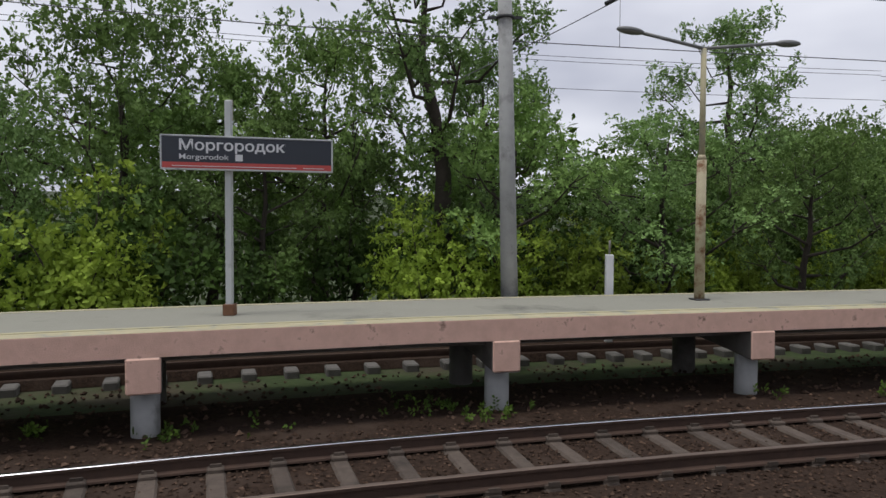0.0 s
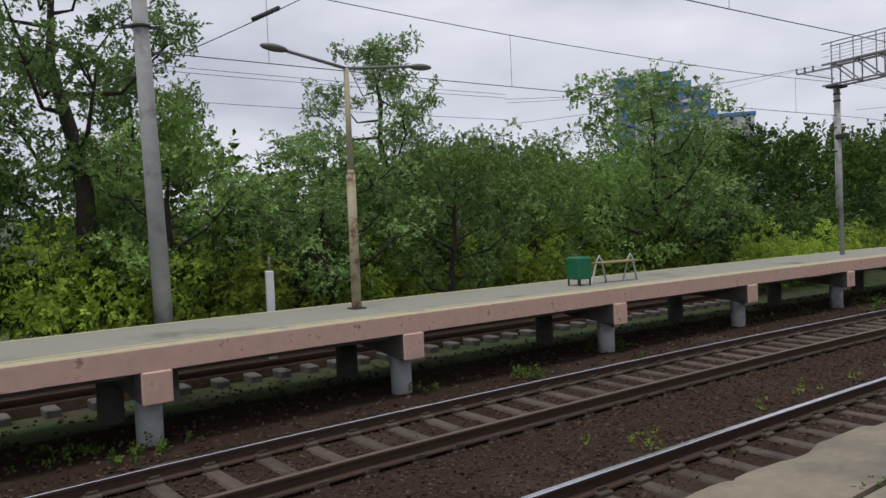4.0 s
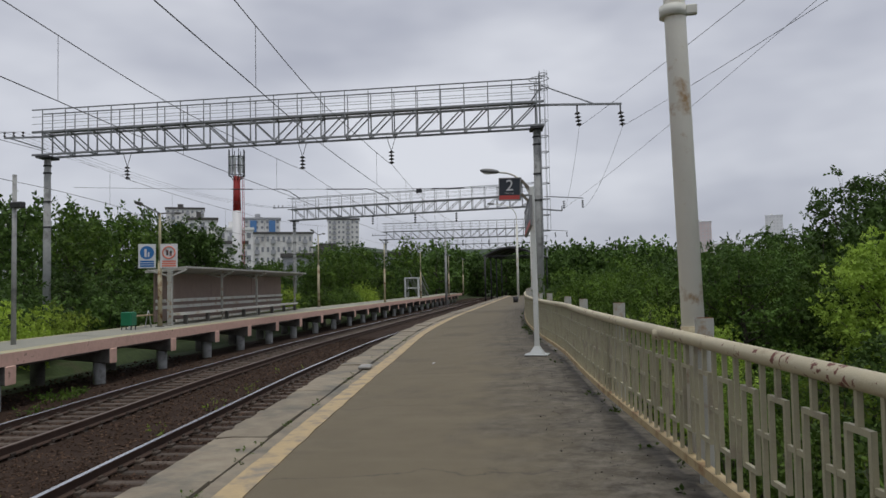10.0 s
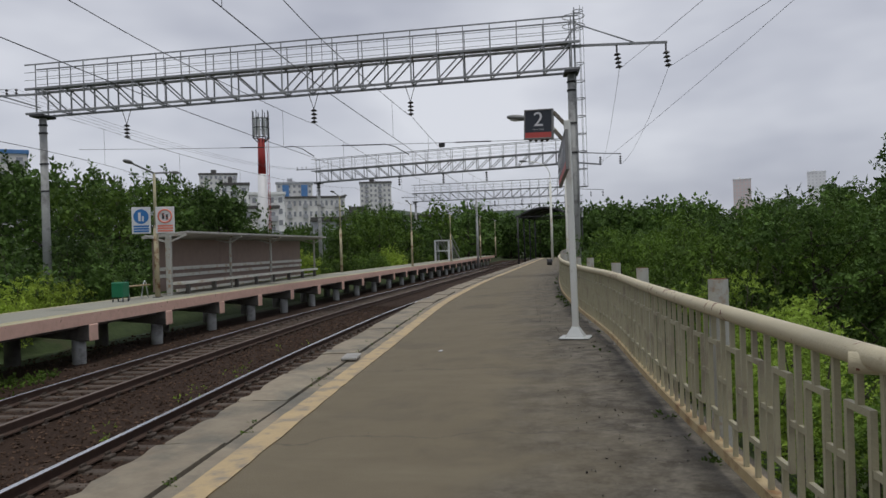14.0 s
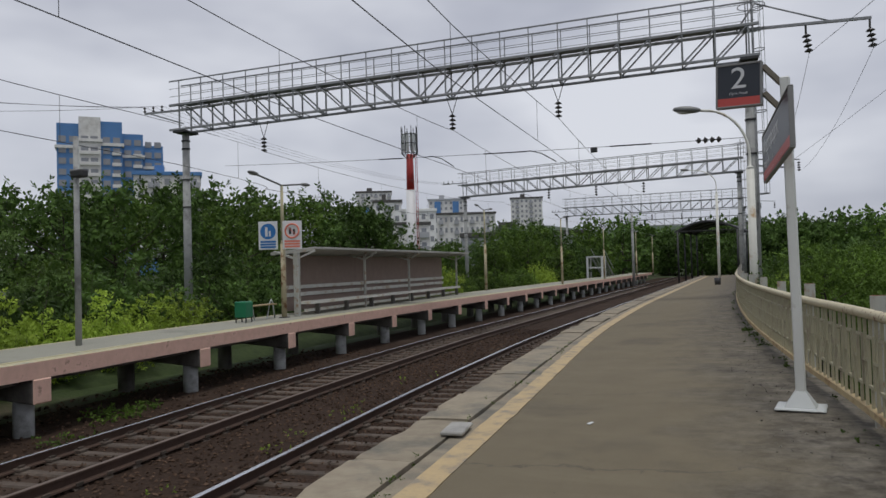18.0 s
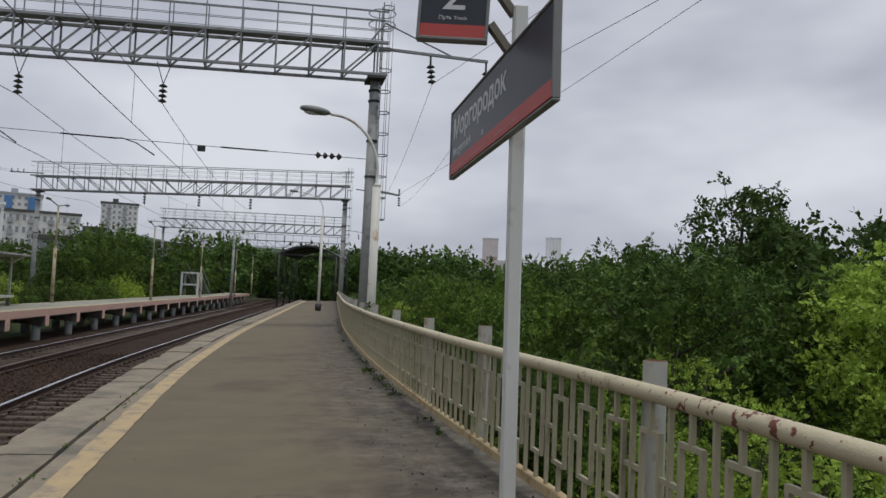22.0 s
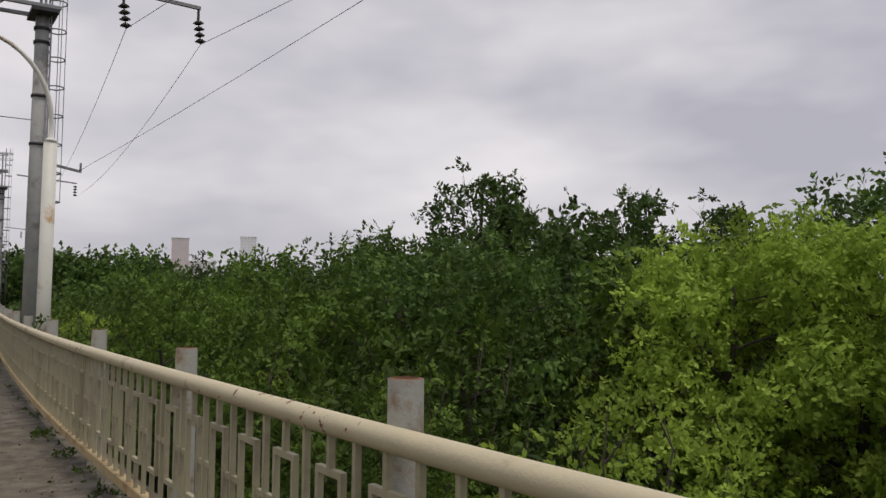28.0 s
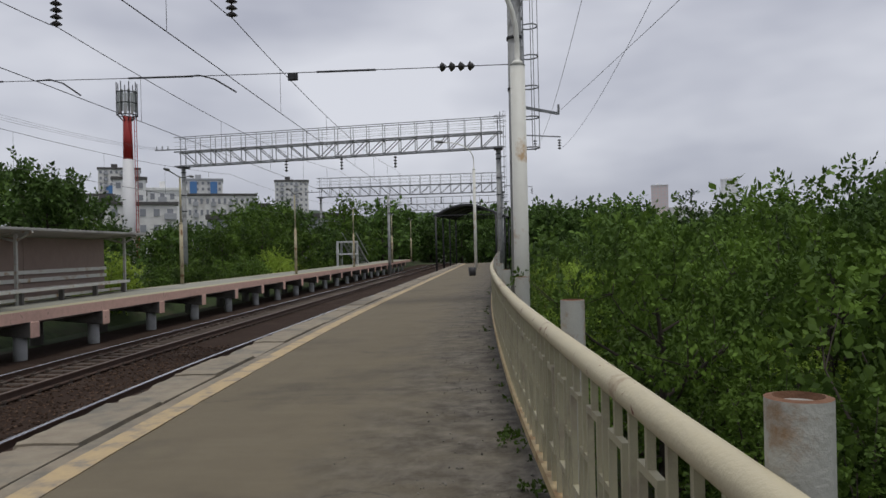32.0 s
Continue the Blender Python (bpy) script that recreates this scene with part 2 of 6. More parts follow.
M["concrete"] = mat("grey_concrete", (0.42, 0.425, 0.41), 0.85, grain=0.4, size=4, dark=(0.24, 0.245, 0.24), stain=0.35, stain_size=1.5, stain_col=(0.18, 0.18, 0.175), bump=0.25)
# darkened copy of the grey concrete; the slimmer mast's shade is in its colour
M["concrete_mid"] = mat("shaded_mast_concrete", (0.24, 0.242, 0.235), 0.85, grain=0.4, size=4, dark=(0.165, 0.165, 0.16), stain=0.35, stain_size=1.5, stain_col=(0.14, 0.14, 0.135), bump=0.25)
# darker concrete for deck slab, back columns, base, old sleepers and small supports
M["concrete_dark"] = mat("dark_concrete", (0.17, 0.16, 0.145), 0.9, grain=0.5, size=4, stain=0.4, stain_size=1.2, bump=0.3)
M["ballast"] = mat("ballast_gravel", (0.052, 0.033, 0.023), 0.95, grain=0.9, size=16, dark=(0.024, 0.016, 0.012), stain=0.35, stain_size=0.6, stain_col=(0.06, 0.042, 0.032), bump=1.0, bump_size=26, spec=0.1)
M["stone"] = mat("ballast_stone", (0.08, 0.052, 0.036), 0.92, grain=0.8, size=14, dark=(0.036, 0.023, 0.017), bump=0.4, spec=0.12, island=0.62)
M["grit"] = mat("grey_grit", (0.13, 0.12, 0.1), 0.9, grain=0.5, size=20, bump=0.2, island=0.7)
M["under"] = mat("grassy_ground", (0.05, 0.075, 0.022), 0.95, grain=0.7, size=3, dark=(0.025, 0.04, 0.012), stain=0.4, stain_size=0.3, stain_col=(0.06, 0.05, 0.03), bump=0.8, bump_size=9)
M["rail_side"] = mat("rusty_rail", (0.085, 0.05, 0.034), 0.8, grain=0.5, size=8, dark=(0.05, 0.03, 0.022), bump=0.2)
M["rail_head"] = mat("polished_rail", (0.72, 0.73, 0.76), 0.24, metal=1.0, grain=0.2, size=5, bump=0.03)
M["rail_dull"] = mat("rust_dulled_rail", (0.2, 0.15, 0.12), 0.5, metal=0.6, grain=0.4, size=5, bump=0.05)
M["sleeper"] = mat("dusty_sleeper", (0.12, 0.094, 0.073), 0.92, grain=0.6, size=7, dark=(0.066, 0.05, 0.04), stain=0.4, stain_size=2, bump=0.4, vary=0.2)
M["fence"] = mat("cream_fence_paint", (0.41, 0.375, 0.245), 0.6, grain=0.35, size=9, dark=(0.34, 0.315, 0.225), stain=0.35, stain_size=4, stain_col=(0.30, 0.26, 0.19), bump=0.15)
M["fence_low"] = mat("yellowed_fence_paint", (0.52, 0.42, 0.24), 0.65, grain=0.5, size=9, dark=(0.42, 0.30, 0.15), stain=0.35, stain_size=5, stain_col=(0.28, 0.16, 0.07), bump=0.2)
M["post"] = mat("pale_grey_post_paint", (0.45, 0.45, 0.41), 0.65, grain=0.35, size=8, dark=(0.34, 0.34, 0.31), stain=0.3, stain_size=6, stain_col=(0.28, 0.18, 0.10), bump=0.2)
M["white_pole"] = mat("white_pole_paint", (0.70, 0.70, 0.64), 0.55, grain=0.3, size=5, dark=(0.50, 0.49, 0.43), stain=0.3, stain_size=2.5, stain_col=(0.40, 0.27, 0.14), bump=0.12)
M["mast_white"] = mat("cream_white_mast_paint", (0.80, 0.78, 0.70), 0.55, grain=0.3, size=4, dark=(0.68, 0.65, 0.56), stain=0.12, stain_size=3.5, stain_col=(0.42, 0.27, 0.13), bump=0.1)
M["grey_metal"] = mat("galvanised_steel", (0.36, 0.37, 0.37), 0.5, metal=0.55, grain=0.3, size=6, dark=(0.25, 0.26, 0.26), bump=0.08)
M["grey_paint"] = mat("grey_paint", (0.49, 0.51, 0.50), 0.5, grain=0.2, size=5, dark=(0.36, 0.38, 0.39), stain=0.15, stain_size=3, bump=0.1)
M["pale_pole"] = mat("pale_grey_pole_paint", (0.64, 0.65, 0.62), 0.5, grain=0.2, size=5, dark=(0.54, 0.55, 0.53), stain=0.1, stain_size=6, stain_col=(0.45, 0.44, 0.4), bump=0.1)
M["dark_metal"] = mat("dark_steel", (0.06, 0.06, 0.062), 0.6, metal=0.3, grain=0.3, size=6, bump=0.1)
M["gantry"] = mat("grey_gantry_steel", (0.30, 0.31, 0.32), 0.6, metal=0.2, grain=0.35, size=4, dark=(0.2, 0.205, 0.21), stain=0.2, stain_size=1.5, bump=0.05)
M["ceramic"] = mat("brown_insulator", (0.05, 0.045, 0.04), 0.25, grain=0.2, bump=0.0)
M["wire"] = mat("weathered_wire", (0.10, 0.10, 0.105), 0.6, metal=0.3, grain=0.1, bump=0.0)
M["sign_dark"] = mat("dark_slate_sign", (0.035, 0.041, 0.053), 0.4, grain=0.15, size=3, bump=0.02)
M["sign_red"] = mat("faded_red_sign", (0.52, 0.075, 0.065), 0.5, grain=0.3, size=8, dark=(0.42, 0.09, 0.08), bump=0.02)
M["frame_grey"] = mat("dull_grey_frame", (0.24, 0.24, 0.235), 0.5, grain=0.3, size=5, bump=0.05)
M["arm_brown"] = mat("weathered_brown_steel", (0.2, 0.175, 0.14), 0.7, grain=0.4, size=8, bump=0.15)
M["sign_red_pale"] = mat("faded_pale_print", (0.62, 0.3, 0.28), 0.5, grain=0.1, bump=0.0)
M["sign_white"] = mat("sign_white", (0.66, 0.67, 0.68), 0.5, grain=0.1, size=6, bump=0.0)
M["sign_blue"] = mat("sign_blue", (0.03, 0.16, 0.42), 0.45, grain=0.1, bump=0.0)
M["band_red"] = mat("worn_red_band", (0.36, 0.17, 0.14), 0.7, grain=0.5, size=12, dark=(0.3, 0.24, 0.22), bump=0.1)
M["rail_paint"] = mat("chipped_cream_rail", (0.55, 0.485, 0.32), 0.55, grain=0.35, size=7, dark=(0.42, 0.38, 0.28), stain=0.1, stain_size=4.2, stain_col=(0.3, 0.22, 0.14), bump=0.15, chips=0.852)
M["sign_orange"] = mat("sign_faded_red", (0.70, 0.22, 0.15), 0.5, grain=0.1, bump=0.0)
M["green"] = mat("green_bin_paint", (0.012, 0.16, 0.075), 0.5, grain=0.3, size=8, bump=0.08)
M["bench_paint"] = mat("ochre_bench_paint", (0.36, 0.27, 0.14), 0.6, grain=0.5, size=8, dark=(0.27, 0.2, 0.105), stain=0.25, stain_size=6, stain_col=(0.20, 0.16, 0.10), bump=0.3, bump_size=25)
M["rusty_pole"] = mat("rust_flaked_cream_pole", (0.50, 0.44, 0.29), 0.7, grain=0.4, size=8, stain=0.42, stain_size=4, stain_col=(0.16, 0.075, 0.03), bump=0.25)
M["wood_pole"] = mat("old_wooden_pole", (0.25, 0.24, 0.21), 0.9, grain=0.5, size=10, bump=0.3)
M["brown_wall"] = mat("brown_shelter_cladding", (0.30, 0.222, 0.185), 0.75, grain=0.35, size=3, bump=0.15)
M["roof_sheet"] = mat("pale_roof_sheet", (0.40, 0.39, 0.36), 0.6, grain=0.3, size=3, stain=0.3, bump=0.1)
M["lamp_grey"] = mat("lamp_housing", (0.20, 0.205, 0.20), 0.5, metal=0.2, grain=0.2, bump=0.0)
M["lamp_lens"] = mat("lamp_lens", (0.55, 0.56, 0.55), 0.2, grain=0.1, bump=0.0)
M["bark"] = mat("bark", (0.065, 0.052, 0.04), 0.95, grain=0.6, size=9, dark=(0.03, 0.025, 0.02), bump=0.8, bump_size=22)
M["rust"] = mat("bare_rust", (0.2, 0.1, 0.055), 0.9, grain=0.6, size=14, bump=0.3)
# foliage greens carry light: left rows and bushes lightened, far and right rows darkened
M["leaf_dark"] = leaf_mat("lightened_dark_foliage", (0.2, 0.315, 0.1), (0.115, 0.185, 0.062))
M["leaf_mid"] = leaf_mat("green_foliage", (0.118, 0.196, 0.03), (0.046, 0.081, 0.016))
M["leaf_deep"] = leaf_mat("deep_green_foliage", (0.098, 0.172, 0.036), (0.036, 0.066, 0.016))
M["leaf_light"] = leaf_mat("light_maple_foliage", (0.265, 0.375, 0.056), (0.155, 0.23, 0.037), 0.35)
M["leaf_left_lit"] = leaf_mat("lit_left_foliage", (0.235, 0.365, 0.1), (0.13, 0.21, 0.06))
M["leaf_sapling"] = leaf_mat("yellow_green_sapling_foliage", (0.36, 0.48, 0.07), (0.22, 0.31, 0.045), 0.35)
M["tower_red"] = mat("red_mast_paint", (0.40, 0.035, 0.03), 0.5, grain=0.2, bump=0.0)
M["tower_white"] = mat("white_mast_paint", (0.70, 0.70, 0.70), 0.5, grain=0.2, bump=0.0)
M["panel_house"] = mat("pale_panel_facade", (0.8, 0.79, 0.76), 0.85, grain=0.4, size=0.5, stain=0.2, stain_size=0.15, stain_col=(0.5, 0.48, 0.45), bump=0.0)
M["white_house"] = mat("white_plaster_facade", (0.88, 0.88, 0.86), 0.85, grain=0.3, size=0.5, stain=0.12, stain_size=0.2, stain_col=(0.5, 0.48, 0.45), bump=0.0)
M["blue_house"] = mat("blue_facade", (0.10, 0.24, 0.50), 0.6, grain=0.3, size=0.3, bump=0.0)
M["haze_house"] = mat("grey_facade", (0.42, 0.43, 0.45), 0.85, grain=0.3, size=0.2, bump=0.0)
M["window_dark"] = mat("dark_window", (0.27, 0.28, 0.3), 0.15, grain=0.1, bump=0.0)
M["roof_dark"] = mat("dark_roof", (0.10, 0.095, 0.09), 0.8, grain=0.3, size=0.5, bump=0.0)
M["hill"] = mat("wooded_hill", (0.05, 0.075, 0.04), 0.95, grain=0.8, size=0.12, dark=(0.025, 0.045, 0.022), stain=0.3, stain_size=0.02, stain_col=(0.09, 0.10, 0.085), bump=0.0)
# haze is put into the far towers' base colours, which are lightened for it
M["mist_house"] = mat("haze_paled_facade", (0.84, 0.84, 0.85), 0.9, grain=0.3, size=0.15, bump=0.0)
M["mist_pink"] = mat("haze_paled_brick", (0.78, 0.66, 0.66), 0.9, grain=0.3, size=0.15, bump=0.0)
M["mist_window"] = mat("haze_paled_window", (0.64, 0.64, 0.66), 0.4, grain=0.1, bump=0.0)
M["mist_hill"] = far_mat("haze_glow_hill", (0.07, 0.085, 0.07), (0.2, 0.21, 0.235))

# ---- the line of the railway: u runs along it, o to its left (towards the tracks), 0 at the near platform's edge ----
U_STRAIGHT = 36.8


def line_x(u):
    """x and slope of the near platform's edge at y = u."""
    v = max(-22.0, min(U_STRAIGHT, u))
    slope = -0.2427 + 0.0032 * v
    q = min(1.0, max(0.0, (u - 13) / 10))
    c = max(-10.0, u)
    b = min(0.0, c - 1)  # the curve is tighter before u = 1
    x = -1.43 - 0.2427 * v + 0.0016 * v * v + slope * (u - v) - 0.16 * q * q * (3 - 2 * q) + 0.009 * b * b + 0.018 * b * (u - c)
    return x, slope - 0.096 * q * (1 - q) + 0.018 * b


def at(u, o, z=0.0):
    x, k = line_x(u)
    n = math.hypot(1, k)
    o -= 0.34
    return Vector((x - o / n, u + o * k / n, z))


def heading(u):
    """Degrees by which the line at u turns left of +y."""
    return math.degrees(math.atan(-line_x(u)[1]))


def far_o(u):
    """How far the opposite platform's edge lies."""
    return 7.95 + 0.5 * math.tanh((u - 4) / 14)


def us(u0, u1, step):
    n = max(1, round((u1 - u0) / step))
    return [u0 + (u1 - u0) * i / n for i in range(n + 1)]


def mesh_ob(name, bm, material, smooth=False, parent=None):
    me = bpy.data.meshes.new(name)
    bm.normal_update()
    bm.to_mesh(me)
    bm.free()
    if smooth:
        for p in me.polygons:
            p.use_smooth = True
    for m in material if isinstance(material, (list, tuple)) else [material]:
        me.materials.append(m)
    ob = new(name, me)
    if parent:
        ob.parent = parent
    return ob


def part(name, bm, material, parent, label="", smooth=False):
    """Links a bmesh as one mesh object under a thing or a part."""
    ob = mesh_ob(name, bm, material, smooth, parent)
    if label:
        ob["label"] = label
    return ob


def piece(name, me, parent, m):
    """A piece that shares mesh data with others."""
    ob = new(name, me)
    ob.parent = parent
    ob.matrix_local = m
    return ob


def thing(name, m, label, category, group="", kind=""):
    ob = new(name)
    ob.empty_display_size = 0.2
    ob.matrix_world = m
    return tagged(ob, label, category, group, kind)


def box(bm, x0, x1, y0, y1, z0, z1, bevel=0.0, m=None, mi=0):
    got = bmesh.ops.create_cube(bm, size=1.0, matrix=Matrix.Translation(((x0 + x1) / 2, (y0 + y1) / 2, (z0 + z1) / 2)) @ Matrix.Diagonal((x1 - x0, y1 - y0, z1 - z0, 1)))
    vs = got["verts"]
    if m is not None:
        bmesh.ops.transform(bm, matrix=m, verts=vs)
    fs = {f for v in vs for f in v.link_faces}
    for f in fs:
        f.material_index = mi
    if bevel > 0:
        bmesh.ops.bevel(bm, geom=list({e for v in vs for e in v.link_edges}), offset=bevel, segments=1, affect="EDGES")
    return bm


def tube(bm, p, q, r0, r1=None, sides=10, caps=True, mi=0):
    """A round bar from p to q."""
    p, q = Vector(p), Vector(q)
    d = q - p
    r1 = r0 if r1 is None else r1
    rot = d.to_track_quat("Z", "Y").to_matrix()
    rings = []
    for c, r in ((p, r0), (q, r1)):
        rings.append([bm.verts.new(c + rot @ Vector((r * math.cos(2 * math.pi * i / sides), r * math.sin(2 * math.pi * i / sides), 0))) for i in range(sides)])
    for i in range(sides):
        f = bm.faces.new((rings[0][i], rings[0][(i + 1) % sides], rings[1][(i + 1) % sides], rings[1][i]))
        f.smooth, f.material_index = True, mi
    if caps:
        for ring in (rings[0][::-1], rings[1]):
            f = bm.faces.new(ring)
            f.material_index = mi
    return bm


def path_tube(bm, pts, r, sides=8, mi=0):
    """A round bar along a line of points; r is a number or one radius a point."""
    pts = [Vector(p) for p in pts]
    rs = r if isinstance(r, (list, tuple)) else [r] * len(pts)
    rings = []
    for i, p in enumerate(pts):
        d = (pts[min(i + 1, len(pts) - 1)] - pts[max(i - 1, 0)]).normalized()
        a = d.orthogonal() if abs(d.z) > 0.95 else d.cross(Vector((0, 0, 1)))
        a.normalize()
        b = d.cross(a)
        rings.append([bm.verts.new(p + rs[i] * (math.cos(2 * math.pi * k / sides) * a + math.sin(2 * math.pi * k / sides) * b)) for k in range(sides)])
    for r0, r1 in zip(rings, rings[1:]):
        best = min(range(sides), key=lambda s: (r1[s].co - r0[0].co).length)
        for k in range(sides):
            f = bm.faces.new((r0[k], r0[(k + 1) % sides], r1[(k + 1 + best) % sides], r1[(k + best) % sides]))
            f.smooth, f.material_index = True, mi
    for ring in (rings[0], rings[-1]):
        f = bm.faces.new(ring)
        f.material_index = mi
    return bm


def bar(bm, p, q, w, h=None, mi=0):
    """A square bar from p to q."""
    p, q = Vector(p), Vector(q)
    d = q - p
    m = Matrix.Translation((p + q) / 2) @ d.to_track_quat("Z", "Y").to_matrix().to_4x4()
    return box(bm, -w / 2, w / 2, -(h or w) / 2, (h or w) / 2, -d.length / 2, d.length / 2, 0, m, mi)


def ribbon(bm, stations, profile, closed=True, mi=0, smooth=False):
    """Sweeps a cross-section, a function of u giving (o, z) points, along the line."""
    rings = [[bm.verts.new(at(u, o, z)) for o, z in profile(u)] for u in stations]
    k = len(rings[0])
    for r0, r1 in zip(rings, rings[1:]):
        for i in range(k if closed else k - 1):
            f = bm.faces.new((r0[i], r0[(i + 1) % k], r1[(i + 1) % k], r1[i]))
            f.material_index, f.smooth = mi, smooth
    if closed:
        for ring in (rings[0][::-1], rings[-1]):
            f = bm.faces.new(ring)
            f.material_index = mi
    bmesh.ops.recalc_face_normals(bm, faces=bm.faces[:])
    return bm


def text_mesh(text, size, depth=0.002, bold=0.0):
    """The mesh of a line of writing in the built-in font, in its own xy plane, starting at 0, 0."""
    cu = bpy.data.curves.new("writing", "FONT")
    cu.body, cu.size, cu.extrude = text, size, depth
    cu.offset = bold
    ob = bpy.data.objects.new("writing", cu)
    scene.collection.objects.link(ob)
    me = bpy.data.meshes.new_from_object(ob.evaluated_get(bpy.context.evaluated_depsgraph_get()))
    bpy.data.objects.remove(ob)
    bpy.data.curves.remove(cu)
    return me


def writing(name, text, width, height, material, parent, m, bold=0.018):
    """Writing stretched to a width and cap height, placed by m under parent."""
    me = text_mesh(text, 1.0, 0.0008, bold)
    co = np.array([v.co[:] for v in me.vertices])
    lo, hi = co.min(0), co.max(0)
    cap = 0.69 if any(ch.isupper() or ch.isdigit() for ch in text) else 0.5
    for v in me.vertices:
        v.co.x = (v.co.x - lo[0]) * width / (hi[0] - lo[0])
        v.co.y = v.co.y * height / cap
    me.materials.append(material)
    me.name = name
    ob = new(name, me)
    ob.parent = parent
    ob.matrix_local = m
    return ob

# ---- ground, tracks and platforms ----
RAIL_Z = (-1.05, -1.06, -1.1, -1.13)
RAILS = (1.35, 2.87, 5.22, 6.76)
RAILS_BACK = (1.13, 2.63, 4.8, 6.28)


def ease(u, u0, u1):
    f = min(1.0, max(0.0, (u - u0) / (u1 - u0)))
    return f * f * (3 - 2 * f)


def rail_o(k, u):
    """Offset of rail k; the tracks draw apart along the platform."""
    return RAILS_BACK[k] + (RAILS[k] - RAILS_BACK[k]) * ease(u, -11, 12) + 0.15 * ease(u, 22, 34)


def edge_o(u):
    return 0.05 * (1 - ease(u, 1, 6))


def fall(o):
    """The platform rises a little from its edge towards the fence."""
    return 0.025 * max(0.0, -o - 0.6)


BED_Z = -1.29


def lane_ground(u):
    f = far_o(u)
    w = rail_o(3, u)
    return [(0.1, -1.36), (0.45, BED_Z + 0.02), (w - 3.4, BED_Z + 0.02), (w - 2.85, -1.3), (w - 2.45, BED_Z - 0.02), (w + 0.4, BED_Z - 0.05), (w + 0.9, -1.31), (f + 0.5, -1.34), (f + 1.9, -1.36)]


# the bed runs on under the far platform, its dark colour standing for shade
bm = bmesh.new()
ribbon(bm, us(-60, 150, 2.0), lane_ground, closed=False)
tagged(mesh_ob("track_bed", bm, M["ballast"]), "dark brown ballast under both tracks, standing for shade below the platform", "ballast", kind="structure")

bm = bmesh.new()
ground_x = [-900, -400, -180, -90, -60, -45, -38, -32, -26, -21, -17, -13.4, -12.6, -11.9, -11.3, -8.3, -7.2, 0.05, 4.3, 6.5, 9.5, 13, 18, 26, 40, 70, 120, 300, 900]


def ground_z(o, u):
    """Height of the land at o metres left of the line; a bank is added behind the far platform to keep its underside
    dark.
    """
    if o >= 0:
        if o < 7.3:
            return -1.56
        if o < 13:
            return -1.37 + 1.0 * min(1, max(0, (o - 11.6) / 0.9)) * ease(u, 18, 24)
        return -1.37 + 1.0 * ease(u, 18, 24) * max(0, 1 - (o - 13) / 9) - 0.6 * min(1, (o - 13) / 9) + 0.035 * max(0, o - 60)
    return -1.4 - 2.3 * min(1, max(0, -o - 4.5) / 6) - 0.01 * max(0, -o - 40)


rows = []
for u in us(-900, -70, 30) + us(-60, 120, 5) + us(150, 1800, 30):
    rows.append([bm.verts.new(at(u, -x, ground_z(-x, u))) for x in ground_x])
for r0, r1 in zip(rows, rows[1:]):
    for i in range(len(ground_x) - 1):
        bm.faces.new((r0[i], r0[i + 1], r1[i + 1], r1[i]))
tagged(mesh_ob("ground", bm, M["under"]), "weedy green ground falling away beyond the platforms", "ground", kind="structure")

for k, name in enumerate(("track_near", "track_far")):
    track = thing(name, Matrix.Identity(4), "railway track with polished rails on dusty concrete sleepers", "railway track", "tracks", "structure")
    for r in (2 * k, 2 * k + 1):
        bm = bmesh.new()
        ribbon(bm, us(-60, 150, 1.5), lambda u: [(rail_o(r, u) + a, z) for a, z in [(-0.075, RAIL_Z[r] - 0.17), (0.075, RAIL_Z[r] - 0.17), (0.07, RAIL_Z[r] - 0.15), (0.012, RAIL_Z[r] - 0.13), (0.012, RAIL_Z[r] - 0.045), (0.037, RAIL_Z[r] - 0.035), (0.037, RAIL_Z[r] - 0.006), (0.028, RAIL_Z[r]), (-0.028, RAIL_Z[r]), (-0.037, RAIL_Z[r] - 0.006), (-0.037, RAIL_Z[r] - 0.035), (-0.012, RAIL_Z[r] - 0.045), (-0.012, RAIL_Z[r] - 0.13), (-0.07, RAIL_Z[r] - 0.15)]])
        for f in bm.faces:
            if f.normal.z > 0.7 and f.calc_center_median().z > RAIL_Z[r] - 0.02:
                f.material_index = 1
        part("rail", bm, [M["rail_side"], M["rail_head"] if r != 2 else M["rail_dull"]], track)
    bm = bmesh.new()
    box(bm, -0.88, 0.88, -0.1, 0.1, -0.26, -0.05, 0.025)
    for v in bm.verts:
        if v.co.z > -0.1 and abs(v.co.x) < 0.5:
            v.co.z -= 0.05
    for s in (-1, 1):
        box(bm, s * 0.72 - 0.12, s * 0.72 + 0.12, -0.09, 0.09, -0.06, -0.005, 0.012)
        box(bm, s * 0.77 - 0.11, s * 0.77 - 0.085, -0.06, 0.06, -0.01, 0.03)
        box(bm, s * 0.77 + 0.085, s * 0.77 + 0.11, -0.06, 0.06, -0.01, 0.03)
    sleeper = bpy.data.meshes.new("sleeper")
    bm.to_mesh(sleeper)
    bm.free()
    sleeper.materials.append(M["sleeper"])
    rng = random.Random(4 + k)
    u, n = -16.0, 0
    while u < 95:
        m = Matrix.Translation(at(u, (rail_o(2 * k, u) + rail_o(2 * k + 1, u)) / 2, RAIL_Z[2 * k] - 0.15)) @ Matrix.Rotation(radians(heading(u) + rng.uniform(-0.6, 0.6)), 4, "Z")
        piece("sleeper", sleeper, track, m)
        u, n = u + 0.56, n + 1

